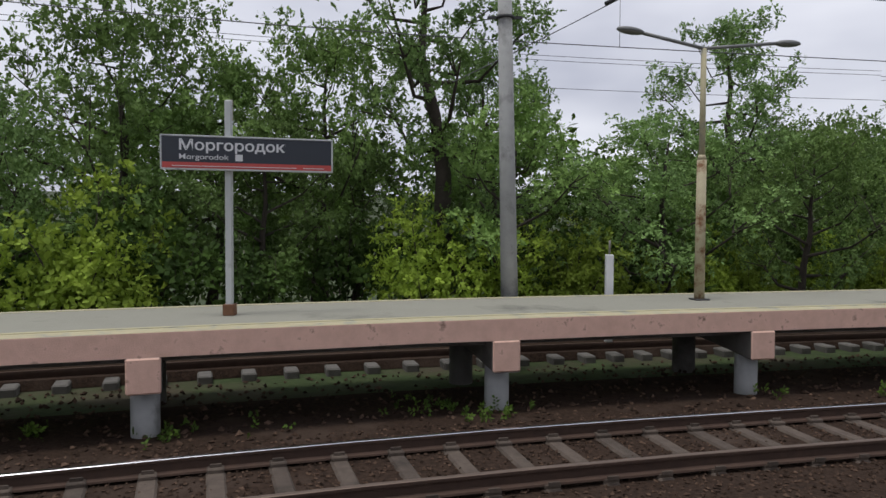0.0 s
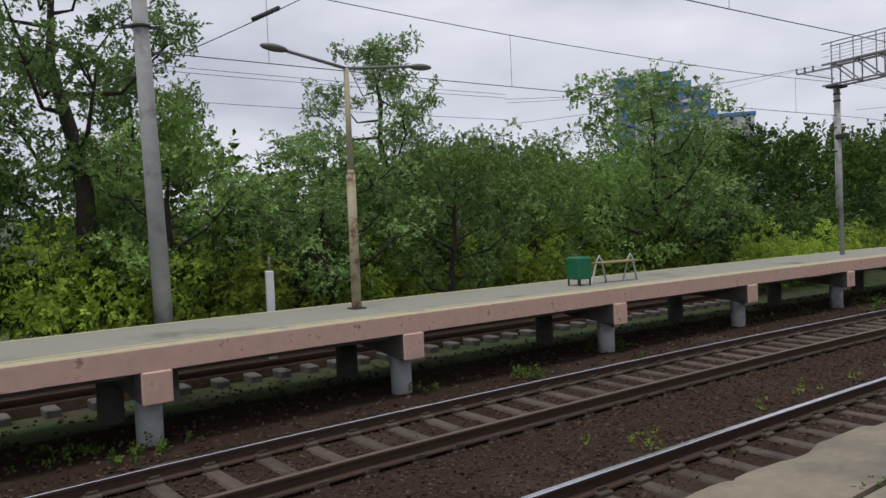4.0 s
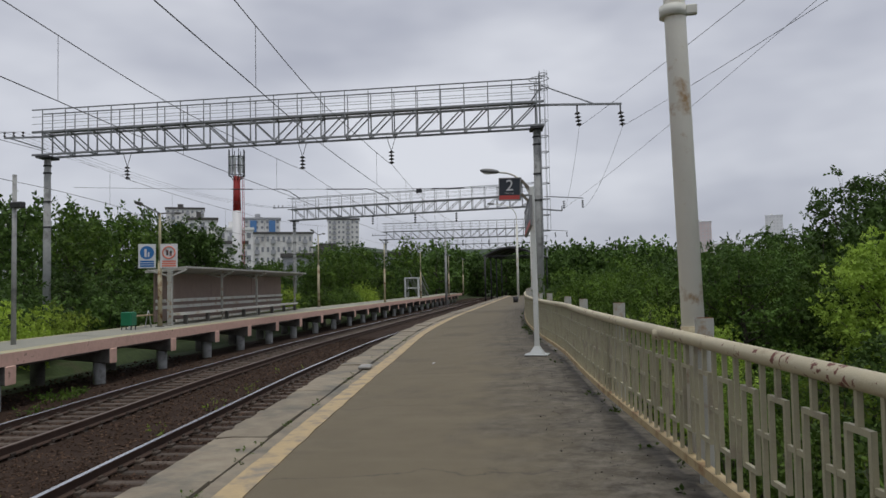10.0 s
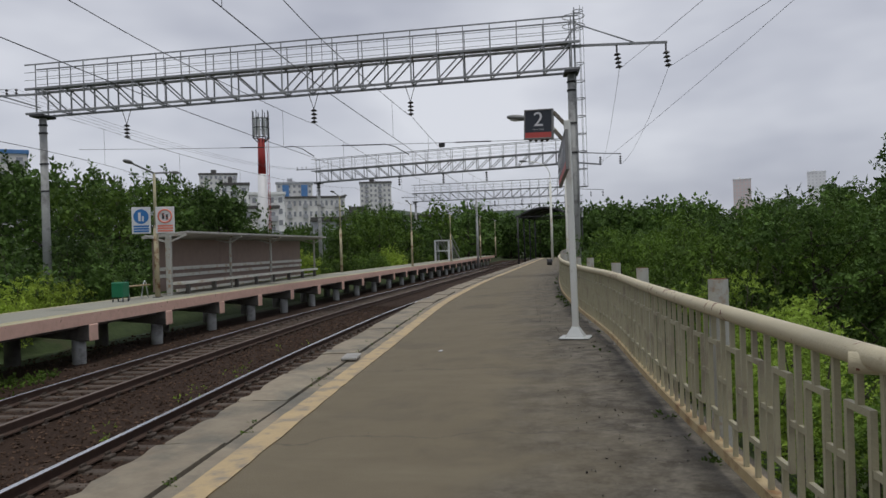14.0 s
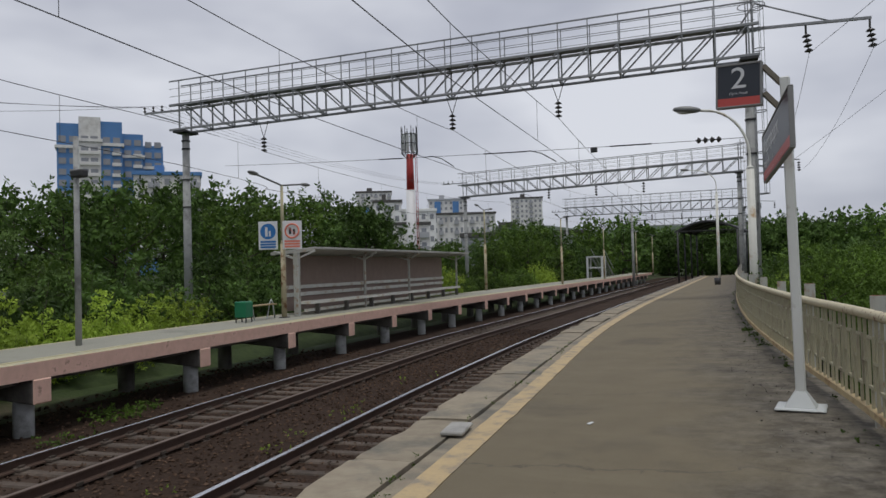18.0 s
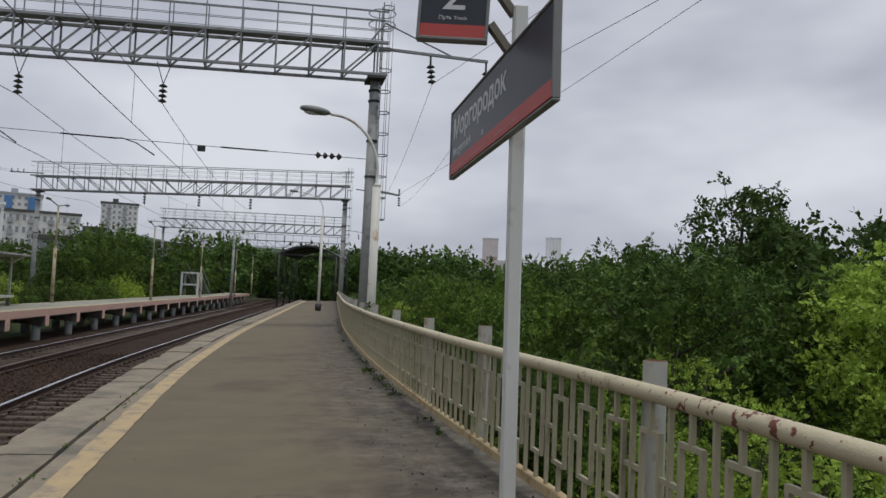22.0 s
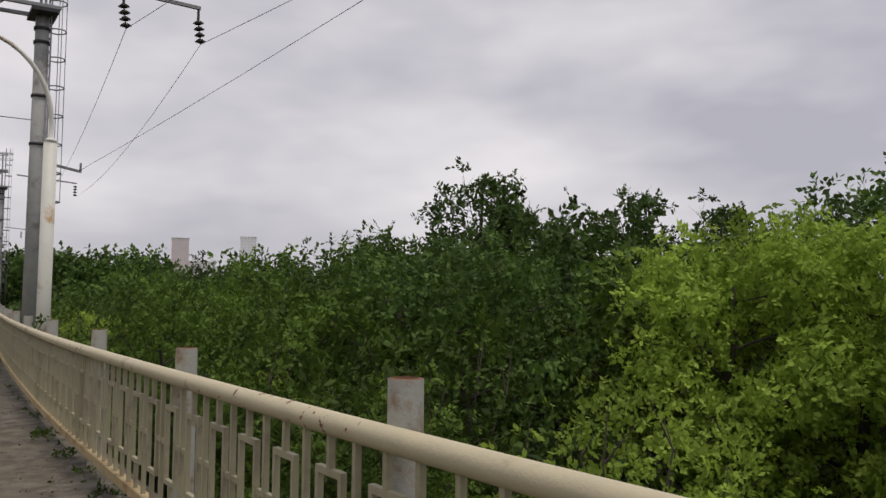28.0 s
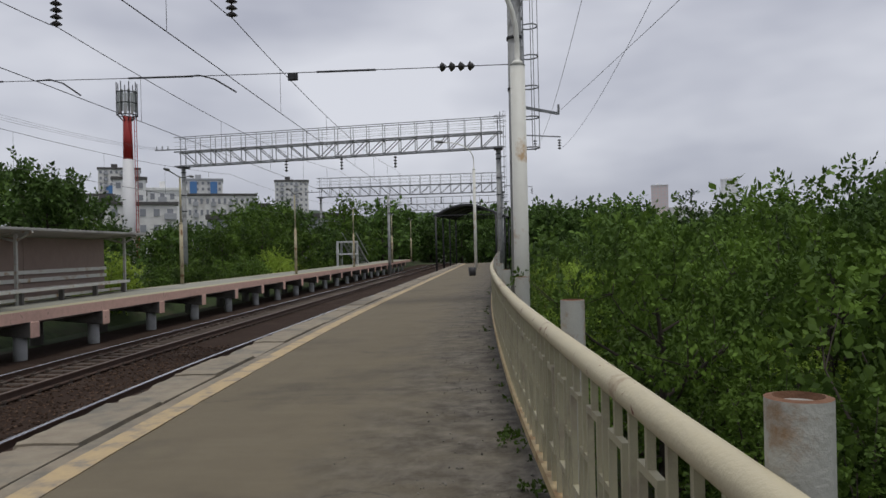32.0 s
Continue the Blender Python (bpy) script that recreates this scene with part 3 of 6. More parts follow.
# the overgrown third track behind the opposite platform
siding = thing("track_siding", Matrix.Identity(4), "rusty third track behind the opposite platform, half overgrown", "railway track", "tracks", "structure")
for d in (3.9, 5.42):
    bm = bmesh.new()
    ribbon(bm, us(-40, 18, 2.0), lambda u: [(far_o(u) + d + a, z) for a, z in ((-0.07, -1.25), (0.07, -1.25), (0.012, -1.22), (0.035, -1.12), (0.035, -1.08), (-0.035, -1.08), (-0.035, -1.12), (-0.012, -1.22))])
    part("rail", bm, M["rail_side"], siding)
bm = bmesh.new()
box(bm, -1.35, 1.35, -0.12, 0.12, -0.18, 0.0, 0.025)
old_sleeper = bpy.data.meshes.new("sleeper")
bm.to_mesh(old_sleeper)
bm.free()
old_sleeper.materials.append(M["concrete_dark"])
bm = bmesh.new()
ribbon(bm, us(-40, 18, 2.0), lambda u: [(far_o(u) + d, z) for d, z in ((3.65, -1.36), (3.72, -1.21), (5.6, -1.19), (6.4, -1.36))])
part("siding_ballast", bm, M["ballast"], siding)
for u in us(-24, 16, 0.56):
    piece("sleeper", old_sleeper, siding, Matrix.Translation(at(u, far_o(u) + 4.66, -1.23)) @ Matrix.Rotation(radians(heading(u)), 4, "Z"))

# the near platform
near = thing("platform_near", Matrix.Identity(4), "worn grey asphalt railway platform with a concrete edge", "platform", kind="structure")
bm = bmesh.new()
ACROSS = (-4.0, -3.7, -3.2, -2.6, -1.8, -1.1, -0.69)
ribbon(bm, us(-45, 84, 0.75), lambda u: [(o, -0.004 + fall(o) + 0.006 * noise.noise((u * 0.6, o * 1.2, 3))) for o in ACROSS] + [(-0.69, -0.2), (-4.0, -0.2)])
surf = part("asphalt_surface", bm, M["asphalt"], near, "grey-brown worn asphalt")
lay = surf.data.attributes.new("across", "FLOAT", "POINT")
lay2 = surf.data.attributes.new("along", "FLOAT", "POINT")
lay2.data.foreach_set("value", [-45 + 0.75 * (i // 9) for i in range(len(surf.data.vertices))])
lay.data.foreach_set("value", [(ACROSS + (-0.69, -4.0))[i % 9] - 0.25 for i in range(len(surf.data.vertices))])
bm = bmesh.new()
ribbon(bm, us(-45, 84, 0.2), lambda u: [(-0.87 + 0.07 * (1 - ease(u, 1, 5)) - 0.008 * noise.noise((u * 2.1, 1, 5)) - 0.016 * noise.noise((u * 11, 2, 5)), 0.0105), (-0.66 + 0.045 * (1 - ease(u, 1, 5)) + 0.02 * noise.noise((u * 2.3, 7, 5)), 0.006), (-0.67, -0.05), (-0.85, -0.05)])
part("yellow_line", bm, M["yellow"], near, "flaking yellow safety line")
bm = bmesh.new()
ribbon(bm, us(-45, 84, 0.25), lambda u: [(-0.72, 0.001), (-0.532 - 0.014 * noise.noise((u * 1.9, 3, 8)), 0.0), (-0.535, -0.16), (-0.72, -0.16)])
part("inner_edge_strip", bm, M["slab"], near, "bare concrete strip beside the yellow line")
bm = bmesh.new()
ribbon(bm, us(-45, 84, 1.5), lambda u: [(-3.95, -0.19), (-0.3, -0.19), (-0.3, -0.45), (-0.7, -0.5), (-0.7, -1.5), (-3.95, -1.5)])
part("platform_base", bm, M["concrete_dark"], near)
slabs = []
u = -20.0
rng = random.Random(3)
while u < 84:
    ln = 1.485
    bm = bmesh.new()
    dz, do = rng.uniform(-0.01, 0.014), rng.uniform(-0.014, 0.012)
    tilt = rng.uniform(-0.006, 0.006)
    marks = [u + ln * f for f in (0, 0.03, 0.1, 0.2, 0.3, 0.4, 0.5, 0.6, 0.7, 0.8, 0.9, 0.97, 1)]
    chip = {m: (0.012 * rng.random() + (0.05 * rng.random() if rng.random() < 0.22 else 0)) + (0.02 if m in (marks[0], marks[-1]) else 0) for m in marks}

    def section(v):
        e, z = edge_o(v) + do, dz + tilt * (v - u - 0.75)
        return [(-0.5 + do, 0.008 + z), (-0.14 - chip[v] + e, 0.012 + z), (-0.012 - chip[v] + e, 0.009 + z - chip[v] * 0.3), (-chip[v] * 0.7 + e, -0.012 + z), (-chip[v] * 0.2 + e, -0.05), (e, -0.13), (-0.5 + do, -0.13)]

    ribbon(bm, marks, section)
    part("slab", bm, M["slab"], near)
    u += 1.5

# the opposite platform
Z_FAR = 0.0
far = thing("platform_far", Matrix.Identity(4), "raised platform with faded pink fascia on concrete piers", "platform", kind="structure")
bm = bmesh.new()
ribbon(bm, us(-45, 120, 1.5), lambda u: [(far_o(u) + 0.42, Z_FAR + 0.0), (far_o(u) + 2.62, Z_FAR + 0.0), (far_o(u) + 2.62, Z_FAR - 0.15), (far_o(u) + 0.42, Z_FAR - 0.15)])
part("surface", bm, M["far_floor"], far, "pale grey-green asphalt")
bm = bmesh.new()
ribbon(bm, us(-45, 120, 1.5), lambda u: [(far_o(u) + 0.02, Z_FAR - 0.002), (far_o(u) + 0.42, Z_FAR - 0.002), (far_o(u) + 0.42, Z_FAR - 0.12), (far_o(u) + 0.02, Z_FAR - 0.12)])
part("edge_band", bm, M["cream_paint"], far, "worn cream painted edge band")
for a, b in ((0.36, 0.46), (2.5, 2.66)):
    bm = bmesh.new()
    ribbon(bm, us(-45, 120, 1.0), lambda u: [(far_o(u) + a, Z_FAR + 0.006), (far_o(u) + b, Z_FAR + 0.006), (far_o(u) + b, Z_FAR - 0.16), (far_o(u) + a, Z_FAR - 0.03)])
    part("edge_line", bm, M["cream_paint"], far, "worn cream painted line")
rng = random.Random(11)
bm = bmesh.new()
ribbon(bm, us(-45, 120, 1.0), lambda u: [(far_o(u) + 0.0, Z_FAR - 0.006), (far_o(u) + 0.16, Z_FAR - 0.006), (far_o(u) + 0.16, Z_FAR - 0.30 + 0.01 * noise.noise((u * 1.1, 2, 2))), (far_o(u) + 0.0, Z_FAR - 0.30 + 0.012 * noise.noise((u * 1.3, 5, 2)))])
part("fascia", bm, M["pink"], far, "faded pink painted concrete fascia")
bm = bmesh.new()
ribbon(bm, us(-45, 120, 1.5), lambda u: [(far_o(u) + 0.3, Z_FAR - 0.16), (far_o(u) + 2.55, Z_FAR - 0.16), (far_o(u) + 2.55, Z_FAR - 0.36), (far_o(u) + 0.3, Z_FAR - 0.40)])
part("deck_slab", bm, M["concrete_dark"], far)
bm = bmesh.new()
box(bm, -0.02, 1.9, -0.2, 0.2, -0.735, -0.3, 0.02)
beam_me = bpy.data.meshes.new("pier_block")
for v in bm.verts:
    if v.co.x > 1:
        v.co.z += 0.16 * (1 if v.co.z < -0.5 else 0)
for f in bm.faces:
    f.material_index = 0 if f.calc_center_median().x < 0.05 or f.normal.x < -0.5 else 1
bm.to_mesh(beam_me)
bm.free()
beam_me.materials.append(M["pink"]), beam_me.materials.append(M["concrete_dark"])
bm = bmesh.new()
tube(bm, (0.42, 0, -1.7), (0.42, 0, -0.7), 0.175, 0.175, 16)
col_me = bpy.data.meshes.new("column")
bm.to_mesh(col_me)
bm.free()
col_me.materials.append(M["concrete"])
bm = bmesh.new()
tube(bm, (2.3, 0, -1.7), (2.3, 0, -0.4), 0.2, 0.2, 12)
back_me = bpy.data.meshes.new("back_column")
bm.to_mesh(back_me)
bm.free()
back_me.materials.append(M["concrete_dark"])
PIER_U = [-25.2, -21.1, -17.0, -13.0, -8.9, -4.89, -0.99, 2.65, 7.55, 12.1, 16.8, 21.4, 25.2, 28.9, 32.3, 35.8, 39.4] + [39.4 + 3.9 * i for i in range(1, 20)]
for u in PIER_U:
    m = Matrix.Translation(at(u, far_o(u) - 0.02, Z_FAR)) @ Matrix.Rotation(radians(heading(u) + 180), 4, "Z")
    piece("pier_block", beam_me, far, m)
    piece("column", col_me, far, m)
    piece("back_column", back_me, far, m)

# ---- loose ballast stones and weeds between the tracks ----


def scatter_stones(name, n, u0, u1, o0, o1, zf, seed, size=(0.022, 0.05), material="stone", label="loose brown and grey ballast stones"):
    """Many small angular stones as one mesh."""
    g = np.random.default_rng(seed)
    base = np.array([(1, 0, 0), (-1, 0, 0), (0, 1, 0), (0, -1, 0), (0, 0, 1), (0, 0, -1)], float)
    tri = np.array([(0, 2, 4), (2, 1, 4), (1, 3, 4), (3, 0, 4), (2, 0, 5), (1, 2, 5), (3, 1, 5), (0, 3, 5)])
    vs = np.empty((n, 6, 3))
    for i in range(n):
        u, o = g.uniform(u0, u1), g.uniform(o0, o1)
        c = at(u, o, 0)
        s = g.uniform(*size)
        a = g.uniform(0, 6.28)
        p = base * g.uniform(0.6, 1.25, (6, 1)) * np.array([1, g.uniform(0.6, 1), g.uniform(0.45, 0.8)]) + g.normal(size=(6, 3)) * 0.16
        rot = np.array([[math.cos(a), -math.sin(a), 0], [math.sin(a), math.cos(a), 0], [0, 0, 1]])
        vs[i] = p @ rot.T * s + np.array([c.x, c.y, zf(u, o) + s * 0.3])
    me = bpy.data.meshes.new(name)
    me.from_pydata(vs.reshape(-1, 3).tolist(), [], (tri[None] + 6 * np.arange(n)[:, None, None]).reshape(-1, 3).tolist())
    me.materials.append(M[material])
    return tagged(new(name, me), label, "gravel", kind="stuff")


def bed_height(u, o):
    pr = lane_ground(u)
    for (a, za), (b, zb) in zip(pr, pr[1:]):
        if a <= o <= b:
            return za + (zb - za) * (o - a) / (b - a)
    return pr[-1][1]


scatter_stones("ballast_gravel", 23000, -12, 12, 2.3, 7.4, bed_height, 1, (0.014, 0.034))
scatter_stones("ballast_gravel", 12000, 12, 38, 0.5, 7.0, bed_height, 2, (0.022, 0.045))
scatter_stones("ballast_gravel", 4000, -12, 30, 7.0, 11.0, bed_height, 3, (0.025, 0.055))


scatter_stones("platform_grit", 1100, -3, 40, -3.72, -3.0, lambda u, o: fall(o), 4, (0.004, 0.013), "grit", "grit and crumbled asphalt along the fence")
scatter_stones("platform_grit", 160, -3, 30, -3.1, -1.1, lambda u, o: fall(o), 5, (0.003, 0.008), "grit", "scattered grit on the platform")


def weed_patch(name, spots, seed, size, material, label):
    """Low tufts of weeds as one mesh of leaves; spots are (place, radius, height, count)."""
    pts = []
    g = random.Random(seed)
    for p, r, h, k in spots:
        for _ in range(max(2, k // 14)):
            a, d = g.uniform(0, 6.28), r * math.sqrt(g.random())
            pts.append((p.x + d * math.cos(a), p.y + d * math.sin(a), p.z + g.uniform(0.02, h), 0.05, 14))
    me = leaves(pts, size, seed, -0.2, 5)
    me.materials.append(M[material])
    return tagged(new(name, me), label, "weeds", kind="stuff")

# ---- the near platform's fence ----


def fence_o(u):
    """The fence's distance from the edge; the bulge near u = 12.5 is fitted to the camera's view."""
    return -3.745 - 0.08 * math.exp(-((u - 12.5) / 2.5) ** 2)


fence = thing("fence", Matrix.Identity(4), "cream-painted steel pipe fence with a key-pattern grille", "fence")
bm = bmesh.new()
path_tube(bm, [at(u, fence_o(u), 0.985 - 0.018 * ease(u, 12, 16)) for u in us(-12, 82, 0.8)], 0.041, 14)
part("top_rail", bm, M["rail_paint"], fence, "thick cream pipe rail with chipped paint")
bm = bmesh.new()
ribbon(bm, us(-12, 82, 1.0), lambda u: [(fence_o(u) - 0.03, 0.25), (fence_o(u) + 0.03, 0.25), (fence_o(u) + 0.03, 0.195), (fence_o(u) - 0.03, 0.195)])
part("bottom_rail", bm, M["fence_low"], fence, "yellowed and rusty bottom rail")
POST_U = [-8.4, -5.8, -3.2, -0.5, 2.56, 5.04, 7.8, 10.7, 12.95, 15.64, 17.8, 20.1, 22.88] + [25.9 + 2.6 * i for i in range(22)]
bm = bmesh.new()
tube(bm, (0, 0, -1.3), (0, 0, 1.1), 0.058, 0.058, 20, caps=False)
tube(bm, (0, 0, 1.1), (0, 0, 1.103), 0.058, 0.044, 20, caps=False, mi=1)
tube(bm, (0, 0, 1.103), (0, 0, 1.09), 0.044, 0.042, 20, caps=False, mi=1)
tube(bm, (0, 0, 1.08), (0, 0, 1.09), 0.044, 0.042, 20, mi=2)
post_me = bpy.data.meshes.new("post")
bm.to_mesh(post_me)
bm.free()
post_me.materials.append(M["post"]), post_me.materials.append(M["rust"]), post_me.materials.append(M["roof_sheet"])
for i, u in enumerate(POST_U):
    piece("post", post_me, fence, Matrix.Translation(at(u, fence_o(u) - 0.1, 0.025 + 0.015 * math.sin(i * 2.3))) @ Matrix.Rotation(i, 4, "Z"))
    bm = bmesh.new()
    bar(bm, at(u, fence_o(u) - 0.1, 0.95), at(u, fence_o(u), 0.97), 0.03)
    part("bracket", bm, M["post"], fence)
B = 0.0115
PITCH = 0.35
bm = bmesh.new()
box(bm, -B, B, -B, B, 0.24, 0.965)
full_me = bpy.data.meshes.new("bar")
bm.to_mesh(full_me)
bm.free()
full_me.materials.append(M["fence"])


def key(bm, m):
    w = PITCH * 0.24
    box(bm, -B, B, -B, B, 0.815, 0.965, 0, m)
    box(bm, -w - B, w + B, -B, B, 0.79, 0.815, 0, m)
    box(bm, -w - B, -w + B, -B, B, 0.425, 0.79, 0, m)
    box(bm, w - B, w + B, -B, B, 0.425, 0.79, 0, m)
    box(bm, -w - B, w + B, -B, B, 0.4, 0.425, 0, m)
    box(bm, -B, B, -B, B, 0.24, 0.4, 0, m)
    box(bm, w + B, PITCH - w - B, -B * 0.8, B * 0.8, 0.6, 0.625, 0, m)
    return bm


bm = key(bmesh.new(), Matrix.Identity(4))
key_me = bpy.data.meshes.new("key_bar")
bm.to_mesh(key_me)
bm.free()
key_me.materials.append(M["fence"])
rest = bmesh.new()
u, n = -9.085, 0
while u < 81:
    m = Matrix.Translation(at(u, fence_o(u), 0)) @ Matrix.Rotation(radians(heading(u) + 90), 4, "Z")
    m2 = Matrix.Translation(at(u + PITCH / 2, fence_o(u), 0)) @ Matrix.Rotation(radians(heading(u) + 90), 4, "Z")
    if -3 <= u < 42:
        piece("bar", full_me, fence, m)
        piece("key_bar", key_me, fence, m2)
    else:
        box(rest, -B, B, -B, B, 0.24, 0.965, 0, m)
        key(rest, m2) if u < 45 else box(rest, -B, B, -B, B, 0.24, 0.965, 0, m2)
    u += PITCH
tagged(part("grille", rest, M["fence"], fence), kind="stuff")

# ---- overhead line gantries ----


def gantry(a, b, zb, zt, zr, label, legs=((0.19, 0.15), (0.2, 0.16)), cage=True, cells=18, detail=True, slope=0.0):
    """A footbridge-like truss from a to b: zb bottom chord, zt top chord, zr hand rail."""
    a, b = Vector((*a, 0)), Vector((*b, 0))
    d = (b - a)
    span = d.length
    m = Matrix.Translation(a) @ Matrix.Rotation(math.atan2(d.y, d.x), 4, "Z")
    g = thing("gantry", m, label, "gantry", "overhead line gantries")
    half = 0.42
    for s in (-1, 1):
        for z, w in ((zb, 0.09), (zt, 0.1)):
            bm = bmesh.new()
            box(bm, -0.5, span + 0.35, s * half - w / 2, s * half + w / 2, z - w / 2, z + w / 2, 0.008)
            part("chord", bm, M["gantry"], g)
        bm = bmesh.new()
        bar(bm, (-0.5, s * half, zr), (span + 0.3, s * half, zr), 0.05)
        if detail:
            for f in (0.36, 0.68):
                bar(bm, (-0.5, s * half, zt + (zr - zt) * f), (span + 0.3, s * half, zt + (zr - zt) * f), 0.018)
        part("hand_rail", bm, M["gantry"], g)
        for i in range(cells + 1):
            x = span * i / cells
            bm = bmesh.new()
            bar(bm, (x, s * half, zb), (x, s * half, zt), 0.055)
            part("strut", bm, M["gantry"], g)
            bm = bmesh.new()
            bar(bm, (x, s * half, zt), (x, s * half, zr), 0.035)
            part("rail_post", bm, M["gantry"], g)
            if i < cells:
                x2 = span * (i + 1) / cells
                bm = bmesh.new()
                if i < cells * 0.45:
                    bar(bm, (x, s * half, zt), (x2, s * half, zb), 0.055)
                else:
                    bar(bm, (x, s * half, zb), (x2, s * half, zt), 0.055)
                part("brace", bm, M["gantry"], g)
    bm = bmesh.new()
    for i in range(cells + 1):
        x = span * i / cells
        for z in (zb, zt):
            bar(bm, (x, -half, z), (x, half, z), 0.045)
    box(bm, 0, span, -0.3, 0.3, zt + 0.05, zt + 0.075)
    part("walkway", bm, M["gantry"], g)
    for k, (x, (r0, r1)) in enumerate(((0.0, legs[0]), (span, legs[1]))):
        bm = bmesh.new()
        tube(bm, (x, 0, -1.6), (x, 0, zb - 0.05), r0, r1, 18)
        part("leg", bm, M["concrete"], g, "tapered concrete mast")
        for z in (zb - 0.5, zb - 0.85, zb - 2.2, zb - 3.4):
            bm = bmesh.new()
            tube(bm, (x, 0, z), (x, 0, z + 0.07), r1 + 0.035, r1 + 0.035, 14)
            part("mast_clamp", bm, M["dark_metal"], g)
        bm = bmesh.new()
        box(bm, x - 0.3, x + 0.3, -0.5, 0.5, zb - 0.14, zb - 0.05)
        part("bearing_plate", bm, M["dark_metal"], g)
    if cage:
        lx = span + 0.17
        bm = bmesh.new()
        for s in (-1, 1):
            bar(bm, (lx, s * 0.2, 1.9), (lx, s * 0.2, zr + 0.4), 0.035)
        z = 2.0
        while z < zr + 0.3:
            bar(bm, (lx, -0.2, z), (lx, 0.2, z), 0.022)
            z += 0.34
        part("ladder", bm, M["gantry"], g)
        z = 3.0
        while z < zr + 0.5:
            bm = bmesh.new()
            path_tube(bm, [(lx + 0.17 - 0.2 * math.cos(t), 0.24 * math.sin(t), z) for t in [math.pi * (0.25 + 1.5 * k / 10) for k in range(11)]], 0.018, 5)
            part("cage_hoop", bm, M["gantry"], g)
            z += 0.72
        bm = bmesh.new()
        for t in (0.6, 1.0, 1.4):
            x, y = lx + 0.17 - 0.2 * math.cos(math.pi * t), 0.24 * math.sin(math.pi * t)
            bar(bm, (x, y, 3.0), (x, y, zr + 0.45), 0.016)
        part("cage_bar", bm, M["gantry"], g)
        bm = bmesh.new()
        for zc in (zr + 0.08, zr - 0.3):
            path_tube(bm, [(span + 0.15 + 0.45 * math.cos(t), 0.45 * math.sin(t), zc) for t in [2 * math.pi * k / 16 for k in range(17)]], 0.02, 5)
        part("top_hoop", bm, M["gantry"], g)
    for ob in g.children:
        for v in ob.data.vertices:
            v.co.z += slope * v.co.x
    return g, m


def insulator(bm, p, q, discs, r=0.11, mi=0):
    """A string of discs from p to q."""
    p, q = Vector(p), Vector(q)
    d = (q - p)
    tube(bm, p, q, 0.02, 0.02, 6)
    for i in range(discs):
        c = p + d * ((i + 0.5) / discs)
        e = d.normalized() * (d.length / discs) * 0.5
        tube(bm, c - e * 0.7, c + e * 0.1, r * 0.45, r, 10)
        tube(bm, c + e * 0.1, c + e * 0.5, r, r * 0.4, 10)


G1A, G1B = (-25.85, 30.46), (-3.36, 35.17)
SLOPE = 0.031
g1, g1m = gantry(G1A, G1B, 7.78, 8.85, 9.9, "grey lattice gantry spanning the tracks on concrete masts", cells=21, slope=SLOPE)
# arm with two hanging insulators on the outer side
g1i = g1m.inverted()
arm_tip = Vector((0.44, 35.75, 9.39))
arm_root = Vector((-3.2, 35.2, 9.5))
bm = bmesh.new()
bar(bm, arm_root - Vector((0.4, 0.1, 0)), arm_tip, 0.09)
part("arm", bm, M["gantry"], g1).matrix_local = g1i
bm = bmesh.new()
tube(bm, Vector((-3.1, 35.25, 10.4)), arm_root.lerp(arm_tip, 0.68), 0.028)
tube(bm, Vector((-3.7, 35.1, 9.5)), Vector((-3.1, 35.25, 10.4)), 0.035)
part("arm_stay", bm, M["gantry"], g1).matrix_local = g1i
ARM_INS = []
for f in (0.46, 0.985):
    p = arm_root.lerp(arm_tip, f)
    bm = bmesh.new()
    bar(bm, p, p - Vector((0, 0, 0.34)), 0.07, 0.04)
    insulator(bm, p - Vector((0, 0, 0.34)), p - Vector((-0.08, 0, 1.02)), 4, 0.15)
    part("insulator", bm, M["ceramic"], g1, "dark ribbed insulator").matrix_local = g1i
    ARM_INS.append(p - Vector((-0.08, 0, 1.02)))
# left bracket with three pin insulators
bm = bmesh.new()
bar(bm, (-2.1, 0, 8.7), (0.3, 0, 8.7), 0.08)
bar(bm, (-1.9, 0, 8.7), (-0.1, 0, 8.1), 0.06)
part("bracket", bm, M["gantry"], g1)
for x in (-2.1, -1.65, -1.2):
    bm = bmesh.new()
    insulator(bm, (x, 0, 8.73), (x, 0, 9.0), 2, 0.07)
    part("pin_insulator", bm, M["ceramic"], g1)
HANG = []
for x in (3.85, 12.16, 16.3):
    bm = bmesh.new()
    zx = 7.76 + SLOPE * x
    tube(bm, (x - 0.22, 0, zx), (x, 0, zx - 0.7), 0.014)
    tube(bm, (x + 0.22, 0, zx), (x, 0, zx - 0.7), 0.014)
    insulator(bm, (x, 0, zx - 0.68), (x, 0, zx - 1.32), 4, 0.14)
    part("hanging_insulator", bm, M["ceramic"], g1, "dark ribbed hanging insulator")
    HANG.append(x)

